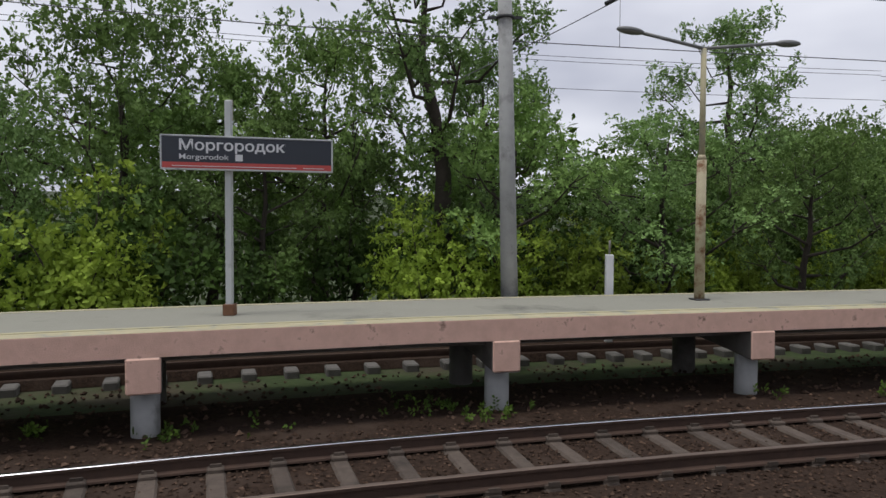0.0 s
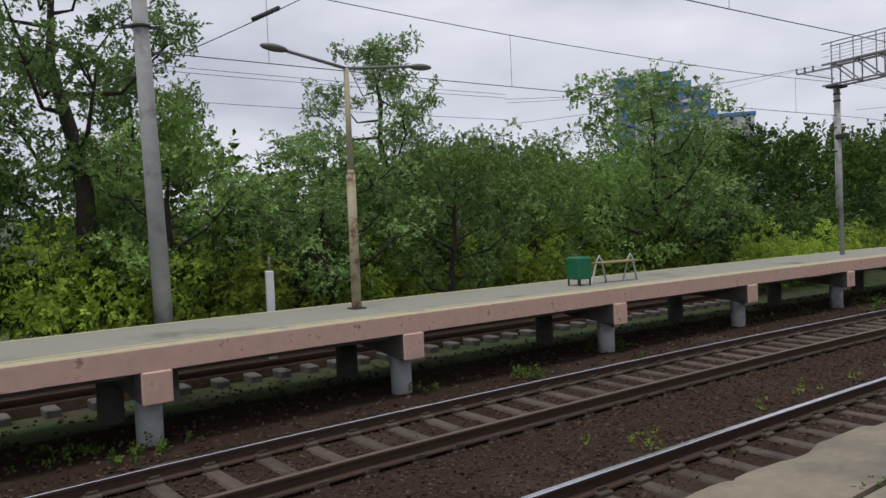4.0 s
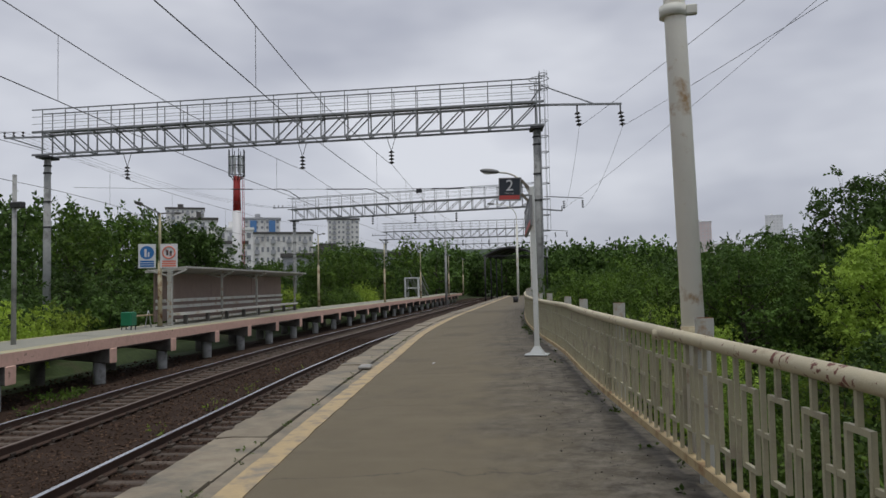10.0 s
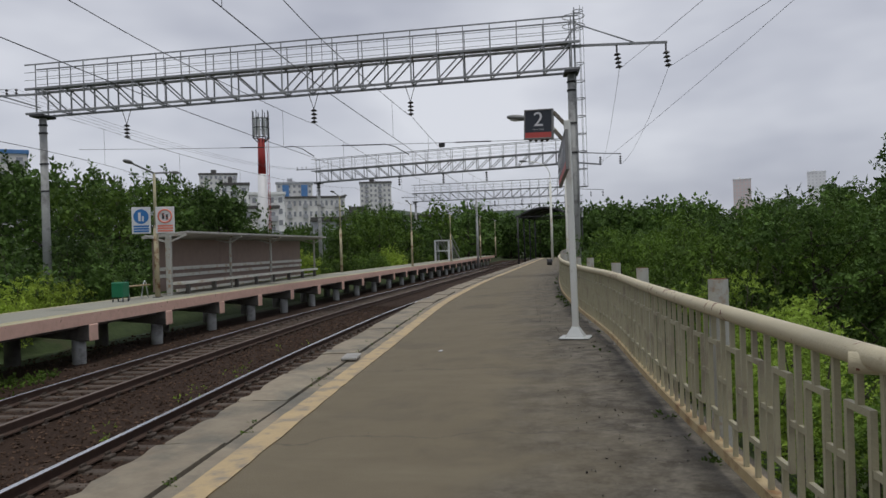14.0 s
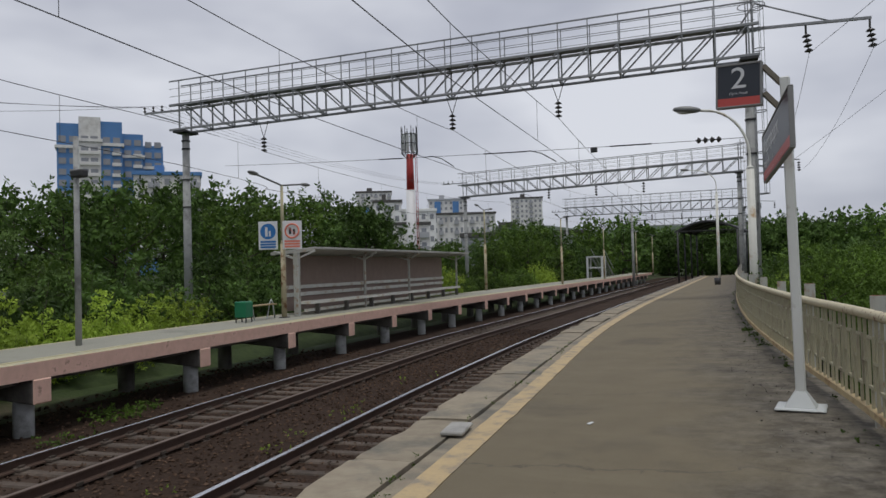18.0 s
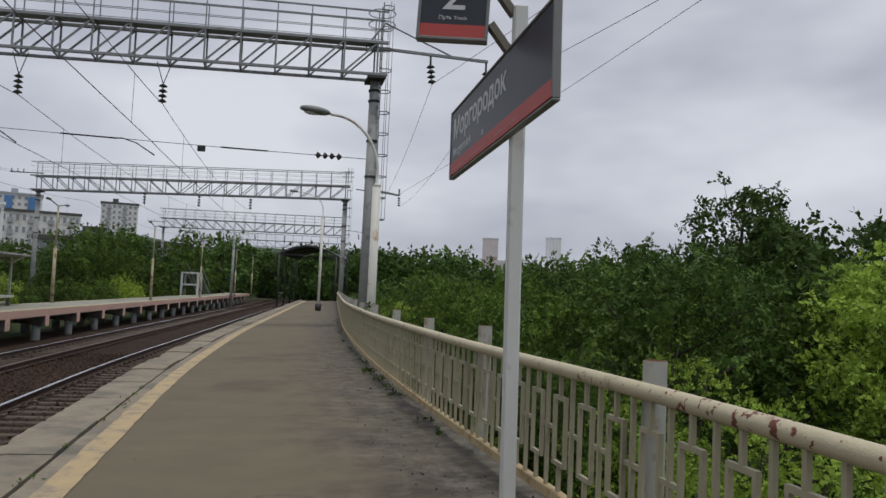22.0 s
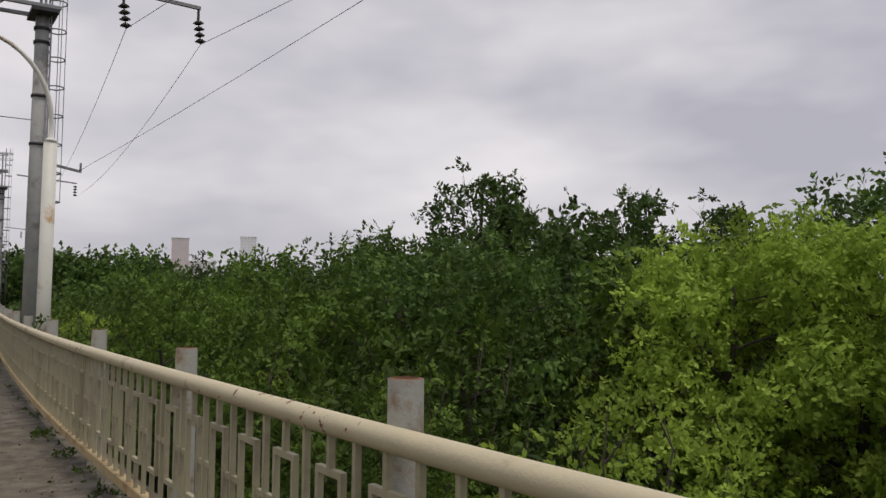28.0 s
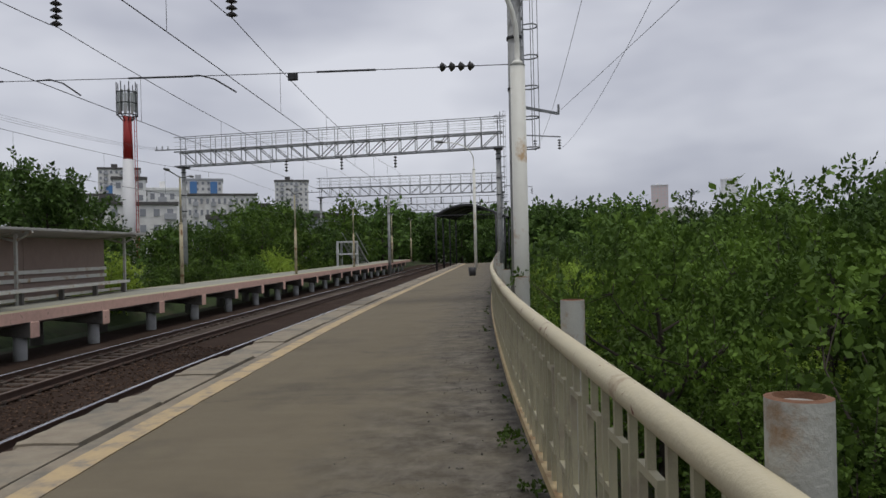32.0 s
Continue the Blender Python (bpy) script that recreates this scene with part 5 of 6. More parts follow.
box(bm, 0.2, SL - 0.9, 0.5, 0.56, 0.1, 0.2, 0.008)
part("lower_rail", bm, M["white_pole"], sh)
for i in range(8):
    x = 0.9 + (SL - 2.1) * i / 7
    bm = bmesh.new()
    box(bm, x - 0.05, x + 0.05, 0.35, 0.495, 0, 0.355)
    part("bench_support", bm, M["concrete_dark"], sh)

# the two notice signs on the lamp post by the shelter
ns = thing("notice_signs", Matrix.Translation((-16.4, 25.56, -0.23)) @ Matrix.Rotation(radians(heading(26) + 16), 4, "Z"), "blue and faded red notice signs on the lamp post", "sign")
for x0, mk, lab in ((-0.7, "sign_blue", "blue pedestrian notice"), (0.08, "sign_orange", "faded red prohibition notice")):
    bm = bmesh.new()
    box(bm, x0, x0 + 0.62, -0.02, 0.0, 2.42, 3.32, 0.006)
    pan = part("sign_panel", bm, M["sign_white"], ns, lab)
    bm = bmesh.new()
    c = (x0 + 0.31, -0.024, 3.0)
    if mk == "sign_blue":
        bmesh.ops.create_cone(bm, cap_ends=True, segments=28, radius1=0.25, radius2=0.25, depth=0.008, matrix=Matrix.Translation(c) @ Matrix.Rotation(radians(90), 4, "X"))
    else:
        path_tube(bm, [(c[0] + 0.22 * math.cos(t), c[1], c[2] + 0.22 * math.sin(t)) for t in [2 * math.pi * k / 24 for k in range(25)]], 0.03, 5)
        bar(bm, (c[0] - 0.15, c[1], c[2] + 0.15), (c[0] + 0.15, c[1], c[2] - 0.15), 0.05, 0.01)
    part("roundel", bm, M[mk], pan)
    bm = bmesh.new()
    if mk == "sign_blue":
        box(bm, c[0] - 0.09, c[0] - 0.01, -0.034, -0.028, 2.84, 3.14)
        box(bm, c[0] + 0.03, c[0] + 0.09, -0.034, -0.028, 2.84, 3.02)
        part("pictogram", bm, M["sign_white"], pan)
    else:
        box(bm, c[0] - 0.1, c[0] - 0.02, -0.026, -0.021, 2.9, 3.1)
        box(bm, c[0] + 0.03, c[0] + 0.1, -0.026, -0.021, 2.88, 3.06)
        part("pictogram", bm, M["dark_metal"], pan)
    for k in range(3):
        bm = bmesh.new()
        box(bm, x0 + 0.06, x0 + 0.56, -0.026, -0.02, 2.47 + 0.085 * k, 2.53 + 0.085 * k)
        part("fine_print", bm, M["sign_blue"] if mk == "sign_blue" else M["sign_orange"], pan)

# the dark arched footbridge roof at the far end
cnp = thing("arched_canopy", Matrix.Translation((-15.4, 104, 0)), "dark arched canopy over the platform end", "canopy")
bm = bmesh.new()
prof = [(-3.6 + 7.2 * i / 16, 5.05 + 1.15 * math.sin(math.pi * i / 16)) for i in range(17)]
for y0, y1 in ((-6.0, 6.0),):
    lo = [[bm.verts.new((x, y, z - dz)) for x, z in prof] for y in (y0, y1) for dz in (0.0, 0.1)]
    for i in range(16):
        bm.faces.new((lo[0][i], lo[0][i + 1], lo[2][i + 1], lo[2][i]))
        bm.faces.new((lo[1][i + 1], lo[1][i], lo[3][i], lo[3][i + 1]))
        bm.faces.new((lo[0][i + 1], lo[0][i], lo[1][i], lo[1][i + 1]))
        bm.faces.new((lo[2][i], lo[2][i + 1], lo[3][i + 1], lo[3][i]))
part("arch_sheet", bm, M["dark_metal"], cnp)
for y in (-6, -2, 2, 6):
    bm = bmesh.new()
    for i in range(16):
        bar(bm, (prof[i][0], y, prof[i][1] - 0.15), (prof[i + 1][0], y, prof[i + 1][1] - 0.15), 0.12)
    bar(bm, (-3.6, y, 5.0), (3.6, y, 5.0), 0.1)
    part("arch_rib", bm, M["dark_metal"], cnp)
    for x in (-3.3, 3.3):
        bm = bmesh.new()
        tube(bm, (x, y, -1.2), (x, y, 5.0), 0.1)
        part("canopy_post", bm, M["dark_metal"], cnp)

# stairs of the footbridge behind the opposite platform
st = thing("footbridge_stairs", Matrix.Translation((-26.5, 88, 0)) @ Matrix.Rotation(radians(heading(88)), 4, "Z"), "pale steel footbridge stairs among the trees", "stairs")
for x in (0, 1.6):
    for y in (0, 1.8):
        bm = bmesh.new()
        box(bm, x - 0.1, x + 0.1, y - 0.1, y + 0.1, -1.2, 2.3)
        part("stair_post", bm, M["sign_white"], st)
bm = bmesh.new()
for z in (1.0, 2.2):
    box(bm, -0.1, 1.7, -0.1, 1.9, z, z + 0.14)
part("landing", bm, M["sign_white"], st)
bm = bmesh.new()
for s in (0.1, 1.5):
    bar(bm, (s, 1.8, 2.3), (s, 8.5, 0.0), 0.14)
    bar(bm, (s, 1.8, 3.2), (s, 8.5, 0.9), 0.06)
for k in range(16):
    t = k / 16
    box(bm, 0.1, 1.5, 1.8 + 6.7 * t, 2.15 + 6.7 * t, 2.22 - 2.3 * t, 2.26 - 2.3 * t)
part("flight", bm, M["grey_metal"], st)

# ---- overhead wires ----


def wire(p, q, sag, name="wire", r=0.012, n=14, parent=None):
    bm = bmesh.new()
    p, q = Vector(p), Vector(q)
    pts = [p.lerp(q, i / n) - Vector((0, 0, sag * 4 * (i / n) * (1 - i / n))) for i in range(n + 1)]
    path_tube(bm, pts, r, 5)
    return part(name, bm, M["wire"], parent) if parent else mesh_ob(name, bm, M["wire"])


catenary = thing("overhead_wires", Matrix.Identity(4), "overhead contact and catenary wires above the tracks", "wires")


def on_gantry(m, x, z):
    return m @ Vector((x, 0, z))


for o, x, zc, zs in ((2.1, 16.3, 5.5, 7.5), (6.3, 12.16, 5.35, 7.5), (12.8, 3.85, 5.0, 6.75)):
    a1, a2, a3 = on_gantry(g1m, x, 6.46 + SLOPE * x), on_gantry(g2m, x - 0.2, 7.3), on_gantry(g3m, x - 0.3, 7.6)
    # along the curve up to the first gantry, then straight on
    top, low, n = [], [], 26
    for i in range(2 * n + 1):
        u = -45 + 45 * i / n if i < n else 33 * (i - n) / n
        f = ((i % n) / n) if i < 2 * n else 1.0
        p = at(u, o, 0) if u < 25 else at(u, o, 0).lerp(Vector((a1.x, a1.y, 0)), (u - 25) / 8)
        z = zs + (a1.z - zs) * max(0, u / 33) - 0.45 * 4 * f * (1 - f)
        top.append(Vector((p.x, p.y, z)))
        low.append(Vector((p.x, p.y, zc)))
    bm = bmesh.new()
    path_tube(bm, top, 0.011, 5)
    part("catenary_wire", bm, M["wire"], catenary)
    bm = bmesh.new()
    path_tube(bm, low, 0.011, 5)
    part("contact_wire", bm, M["wire"], catenary)
    for i in range(3, 2 * n, 5):
        wire(top[i], low[i], 0, "dropper", 0.006, 2, catenary)
    wire(a1, a2, 0.5, "catenary_wire", 0.011, 20, catenary)
    wire(a2, a3, 0.6, "catenary_wire", 0.011, 20, catenary)
    for f in (0.12, 0.31, 0.5, 0.69, 0.88):
        p = a1.lerp(a2, f)
        wire((p.x, p.y, p.z - 0.5 * 4 * f * (1 - f)), (p.x, p.y, zc), 0, "dropper", 0.006, 2, catenary)
    for p, q in ((a1, a2), (a2, a3)):
        wire((p.x, p.y, zc), (q.x, q.y, zc), 0.03, "contact_wire", 0.011, 6, catenary)
# side wires on the left brackets
for k, x in enumerate((-2.1, -1.65, -1.2)):
    p, q = on_gantry(g1m, x, 8.98), on_gantry(g2m, x, 9.3)
    wire(p, q, 0.7, "side_wire", 0.007, 14, catenary)
    bend = at(13, 18.4, (5.85, 5.72, 4.95)[k])
    for i in range(4):
        wire(at(-45 + 14.5 * i, 18.4, bend.z + 0.17), at(-30.5 + 14.5 * i, 18.4, bend.z + 0.17), 0.06, "side_wire", 0.008, 5, catenary)
    wire(bend, p, 0.3, "side_wire", 0.008, 16, catenary)
# sloping stay with a dark insulator rod below the outer catenary
sa, sb = at(-0.5, 13.0, 4.15), at(4.06, 13.0, 6.94)
wire(sa, sb, 0.05, "stay_wire", 0.011, 8, catenary)
bm = bmesh.new()
tube(bm, sa.lerp(sb, 0.64), sa.lerp(sb, 0.76), 0.05, 0.05, 8)
part("stay_rod", bm, M["dark_metal"], catenary)
# cross wire from the mast by the lamp to the far side, with its insulator
c0, c1 = Vector((-3.4, 35.15, 5.72)), Vector((-30.0, 37.0, 7.3))
wire(c0, c1, 0.1, "cross_wire", 0.011, 18, catenary)


def on_cross(f):
    return c0.lerp(c1, f) - Vector((0, 0, 0.1 * 4 * f * (1 - f)))


bm = bmesh.new()
insulator(bm, on_cross(0.035), on_cross(0.07), 4, 0.12)
part("cross_insulator", bm, M["ceramic"], catenary)
bm = bmesh.new()
box(bm, -0.13, 0.13, -0.05, 0.05, -0.1, 0.1, 0.02, Matrix.Translation(on_cross(0.215) - Vector((0, 0, 0.1))))
part("cross_clamp", bm, M["dark_metal"], catenary)
for f0, f1 in ((0.13, 0.19), (0.325, 0.40), (0.56, 0.61)):
    bm = bmesh.new()
    tube(bm, on_cross(f0), on_cross(f1), 0.026)
    part("cross_rod", bm, M["dark_metal"], catenary)
for f in (0.335, 0.515):
    bm = bmesh.new()
    p = on_cross(f)
    path_tube(bm, [p, p + Vector((0.5, -0.1, -0.02)), p + Vector((1.0, -0.2, -0.18)), p + Vector((1.7, -0.4, -0.6))], 0.022, 6)
    part("steady_arm", bm, M["dark_metal"], catenary)
# the outer line on the right
for i, p in enumerate(ARM_INS):
    wire(p, on_gantry(g2m, 24.5 + (1.8, 3.5)[i], 8.2), 0.7, "outer_wire", 0.008, 16, catenary)
    wire(p, at(-30, -6.5 - 2.0 * i, 8.6), 0.8, "outer_wire", 0.008, 20, catenary)
wire((-2.45, 36.5, 4.75), at(-20, -8.0, 10.5), 0.7, "outer_wire", 0.005, 18, catenary)
# small side bracket on the gantry mast
bm = bmesh.new()
bar(bm, g1i @ Vector((-3.3, 35.2, 4.72)), g1i @ Vector((-2.43, 36.5, 4.72)), 0.06)
bar(bm, g1i @ Vector((-2.43, 36.5, 4.72)), g1i @ Vector((-2.43, 36.5, 4.95)), 0.05)
part("side_bracket", bm, M["gantry"], g1)

# ---- trees and bushes ----


def leaves(points, size, seed, droop=0.25, per=6):
    """One mesh of many small leaves on short twigs round the given points (x, y, z, radius, count); the leaves face out of their clump."""
    g = np.random.default_rng(seed)
    cs, ds = [], []
    for x, y, z, r, k in points:
        k = max(2, k // per)
        d = g.normal(size=(k, 3))
        d[:, 2] += 0.3
        d /= np.linalg.norm(d, axis=1)[:, None] + 1e-9
        cs.append(d * r * (0.3 + 0.6 * g.random((k, 1)) ** 0.7) * np.array([1.0, 1.0, 0.72]) + np.array([x, y, z]))
        ds.append(d)
    c, d = np.concatenate(cs), np.concatenate(ds)
    m = len(c)
    a = d * 0.55 + g.normal(size=(m, 3)) * 0.55 + np.array([0, 0, 0.05 - droop])
    a /= np.linalg.norm(a, axis=1)[:, None]
    t = ((np.arange(per) + 0.4) / per)[None, :, None]
    ln = size * 0.55 * per * g.uniform(0.6, 1.3, (m, 1, 1))
    c = c[:, None, :] + a[:, None, :] * ln * t - np.array([0, 0, 0.3 * max(0.1, droop)]) * ln * t * t
    b = np.cross(a, d + g.normal(size=(m, 3)) * 0.2)
    b /= np.linalg.norm(b, axis=1)[:, None] + 1e-9
    side = np.where(np.arange(per) % 2, 1.0, -1.0)[None, :, None]
    n = m * per
    c = c.reshape(-1, 3)
    ax = (side * b[:, None, :] * 0.8 + a[:, None, :] * (0.4 + 0.6 * t)).reshape(-1, 3) + g.normal(size=(n, 3)) * 0.3
    ax /= np.linalg.norm(ax, axis=1)[:, None]
    face = np.repeat(d, per, 0) + g.normal(size=(n, 3)) * 0.38
    w = np.cross(ax, face)
    w /= np.linalg.norm(w, axis=1)[:, None] + 1e-9
    s = size * g.uniform(0.7, 1.35, (n, 1))
    co = np.stack([c, c + ax * s * 0.8 + w * s * 0.52, c + ax * s * 1.75, c + ax * s * 0.8 - w * s * 0.52], 1).reshape(-1, 3)
    me = bpy.data.meshes.new("crown")
    me.vertices.add(4 * n)
    me.vertices.foreach_set("co", co.astype(np.float32).ravel())
    me.loops.add(4 * n)
    me.loops.foreach_set("vertex_index", np.arange(4 * n, dtype=np.int32))
    me.polygons.add(n)
    me.polygons.foreach_set("loop_start", np.arange(0, 4 * n, 4, dtype=np.int32))
    me.update(calc_edges=True)
    return me


def tree(seed, h, spread, crown_from, n_limbs, leaf, count, material, label, name="tree", category="tree", slim=1.0, lean=0.0, bare=0.0):
    """A tree of unit placement: tapered trunk, limbs that fork, and leaves in clumps at their ends."""
    rg = random.Random(seed)
    t = thing(name, Matrix.Identity(4), label, category)
    bm = bmesh.new()
    r0 = 0.026 * h * slim
    top = Vector((lean * h + rg.uniform(-0.06, 0.06) * h, rg.uniform(-0.06, 0.06) * h, h * 0.86))
    trunk = [Vector((0, 0, 0)).lerp(top, i / 7) + Vector((rg.uniform(-1, 1), rg.uniform(-1, 1), 0)) * 0.018 * h * (1 if 0 < i < 7 else 0) for i in range(8)]
    path_tube(bm, trunk, [r0 * (1 - 0.86 * i / 7) for i in range(8)], 8)
    clumps = []
    for k in range(n_limbs):
        f = crown_from + (1 - crown_from) * (k + rg.random()) / n_limbs
        f = min(f, 0.97)
        i = f * 7
        p = trunk[min(6, int(i))].lerp(trunk[min(7, int(i) + 1)], i - int(i))
        a = k * 2.4 + rg.uniform(-0.5, 0.5)
        taper = math.sin(math.pi * min(0.98, max(0.12, 0.2 + 0.75 * (f - crown_from) / (1 - crown_from)))) ** 0.7
        reach = spread * taper * rg.uniform(0.55, 1.15)
        d = Vector((math.cos(a), math.sin(a), rg.uniform(0.15, 0.7)))
        q = p + d * reach * 0.55
        e = p + Vector((d.x * reach, d.y * reach, d.z * reach * 0.8 + 0.05 * h))
        rr = r0 * (1 - 0.8 * f) * 0.5
        path_tube(bm, [p, q + Vector((0, 0, -0.03 * h)), e], [rr, rr * 0.6, rr * 0.22], 5)
        if rg.random() >= bare:
            clumps.append((e.x, e.y, e.z, spread * rg.uniform(0.2, 0.36)))
            clumps.append((q.x + rg.uniform(-0.2, 0.2), q.y + rg.uniform(-0.2, 0.2), q.z + 0.03 * h, spread * rg.uniform(0.18, 0.32)))
        for _ in range(3):
            o = Vector((rg.uniform(-1, 1), rg.uniform(-1, 1), rg.uniform(-0.45, 0.9))) * spread * 0.34
            w = e + o
            path_tube(bm, [q.lerp(e, 0.6), w], [rr * 0.4, rr * 0.12], 3)
            if rg.random() >= bare:
                clumps.append((w.x, w.y, w.z, spread * rg.uniform(0.12, 0.26)))
    clumps.append((trunk[7].x, trunk[7].y, trunk[7].z + 0.04 * h, spread * 0.2))
    part("trunk", bm, M["bark"], t)
    vol = sum(c[3] ** 2 for c in clumps)
    me = leaves([(*c[:3], c[3], max(6, int(count * c[3] ** 2 / vol))) for c in clumps], leaf, seed)
    me.materials.append(material)
    cr = new("crown", me)
    cr.parent = t
    return t


def bush(seed, h, spread, leaf, count, material, label):
    rg = random.Random(seed)
    t = thing("bush", Matrix.Identity(4), label, "bush")
    bm = bmesh.new()
    clumps = []
    for k in range(9):
        a = k * 2.4
        r = spread * rg.uniform(0.15, 0.85)
        e = Vector((r * math.cos(a), r * math.sin(a), h * rg.uniform(0.45, 0.98) * (1.1 - 0.45 * r / spread)))
        q = e * 0.5 + Vector((0, 0, 0.1 * h))
        path_tube(bm, [(0.1 * math.cos(a), 0.1 * math.sin(a), 0), q, e], [0.03, 0.02, 0.006], 5)
        clumps.append((e.x, e.y, e.z, h * rg.uniform(0.16, 0.3)))
        clumps.append((q.x * 1.3, q.y * 1.3, q.z, h * rg.uniform(0.25, 0.4)))
        for _ in range(2):
            w = e + Vector((rg.uniform(-0.2, 0.2), rg.uniform(-0.2, 0.2), rg.uniform(0.05, 0.28) * h))
            path_tube(bm, [e, w], [0.008, 0.003], 4)
            clumps.append((w.x, w.y, w.z, h * 0.1))
    part("stem", bm, M["bark"], t)
    vol = sum(c[3] ** 2 for c in clumps)
    me = leaves([(*c[:3], c[3], max(5, int(count * c[3] ** 2 / vol))) for c in clumps], leaf, seed, 0.05)
    me.materials.append(material)
    cr = new("foliage", me)
    cr.parent = t
    return t


def put(ob, p, z, s, turn, sz=None):
    return Matrix.Translation((p[0], p[1], z)) @ Matrix.Rotation(turn, 4, "Z") @ Matrix.Diagonal((s, s, sz or s, 1))


def open_round_mast(spots, gap):
    """Leaves out what would stand against the masts or hide them from the camera's view."""
    kept = []
    strips = ((Vector(G1A), Vector((-11.0, 21.0)), gap), (Vector(G2A), Vector((-24.5, 62.0)), 0.7 * gap), (at(-0.07, 11.3).xy, at(-0.07, 10.0).xy, 0.4 * gap), (at(1.54, 11.3).xy, at(1.54, 10.0).xy, 0.4 * gap))
    for s in spots:
        p = Vector(s[1:3])
        free = True
        for a, b, g in strips:
            f = max(0.0, min(1.0, (p - a).dot(b - a) / (b - a).length_squared))
            free = free and (p - a.lerp(b, f)).length > g * s[4]
        if free:
            kept.append(s)
    return kept


def plant(sources, spots, group):
    """Puts the first of each kind in place and copies it to the other spots: (kind, x, y, z, scale, turn, scale up)."""
    used = set()
    for kind, x, y, z, s, turn, sz in spots:
        src = sources[kind]
        m = put(src, (x, y), z, s, turn, sz)
        if kind in used:
            ob = copy_thing(src, m @ Matrix.Diagonal((1 / src.scale[0], 1 / src.scale[1], 1 / src.scale[2], 1)))
        else:
            src.matrix_world = m
            used.add(kind)
            ob = src
        tagged(ob, group=group)


DARK = "dark green broad-leaved tree behind the platform"
left_src = [
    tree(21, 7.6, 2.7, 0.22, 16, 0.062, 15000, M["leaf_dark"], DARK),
    tree(22, 7.2, 2.4, 0.25, 15, 0.062, 15000, M["leaf_left_lit"], "mid-green broad-leaved tree behind the platform"),
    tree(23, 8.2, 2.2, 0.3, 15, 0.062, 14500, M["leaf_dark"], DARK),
    tree(24, 7.0, 2.8, 0.18, 17, 0.062, 15000, M["leaf_left_lit"], "wide green broad-leaved tree behind the platform"),
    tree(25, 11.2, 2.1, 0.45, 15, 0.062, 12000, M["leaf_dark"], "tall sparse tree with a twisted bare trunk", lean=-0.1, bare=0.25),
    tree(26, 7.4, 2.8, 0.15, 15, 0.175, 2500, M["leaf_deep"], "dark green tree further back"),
    tree(27, 7.2, 2.8, 0.15, 15, 0.175, 2500, M["leaf_mid"], "green tree further back"),
]
rg = random.Random(77)
spots = []
for row, (o0, step) in enumerate(((14.8, 3.3), (18.8, 3.7), (24.5, 3.6))):
    u = -30.0 + row * 1.3
    while u < 112:
        p = at(u, o0 + rg.uniform(-1.0, 1.2), 0)
        s = rg.uniform(0.76, 1.0) * (0.93 if u < 24 else 0.82) * (1.05 if row else 0.92) * (0.72 if row and 32 < u < 62 else 1.0)
        far_kind = row == 2 or u > 28 or u < -19
        clear = (row == 0 and 20 < u < 69) or (row == 1 and (26 < u < 32 or 60 < u < 71))
        kind = rg.choice((5, 6)) if far_kind else rg.choice((0, 1, 2, 3, 1, 3))
        if not clear:
            spots.append((kind, p.x, p.y, -1.75 - 0.25 * row, s, rg.uniform(0, 6.28), s * rg.uniform(0.92, 1.1)))
        u += step * rg.uniform(0.8, 1.25) * (1.0 if u < 60 else 1.5)
spots.append((4, -16.45, -3.4, -1.8, 1.05, 2.2, 1.02))
spots.append((3, -17.85, -7.5, -1.9, 1.0, 0.7, 1.2))
spots.append((3, -16.0, -12.0, -1.8, 1.05, 0.4, 1.2))
spots.append((1, -17.05, -9.9, -1.8, 0.95, 1.4, 1.02))
spots.append((4, -18.7, 4.3, -1.8, 0.82, 0.9, 0.84))
spots.append((0, -19.5, 14.2, -1.8, 1.15, 0.9, 1.12))
for th0, th1, k, lo, hi in ((33.5, 37, 6, 0.07, 0.095), (37, 58, 16, 0.09, 0.125), (58, 80, 10, 0.09, 0.12), (9, 20, 12, 0.05, 0.07), (20, 25, 8, 0.05, 0.062), (25, 33.5, 8, 0.03, 0.04)):
    for i in range(k):
        th, d = radians(th0 + (th1 - th0) * (i + rg.random()) / k), rg.uniform(62, 112)
        s = (3.2 + d * rg.uniform(lo, hi)) / 7.3
        if -0.6 - d * math.sin(th) > line_x(8.2 + d * math.cos(th))[0] - 15:
            continue
        spots.append((rg.choice((5, 6, 5)), -0.6 - d * math.sin(th), 8.2 + d * math.cos(th), -2.2, s * 0.9, rg.uniform(0, 6.28), s))
plant(left_src, open_round_mast(spots, 2.1), "trees behind the opposite platform")

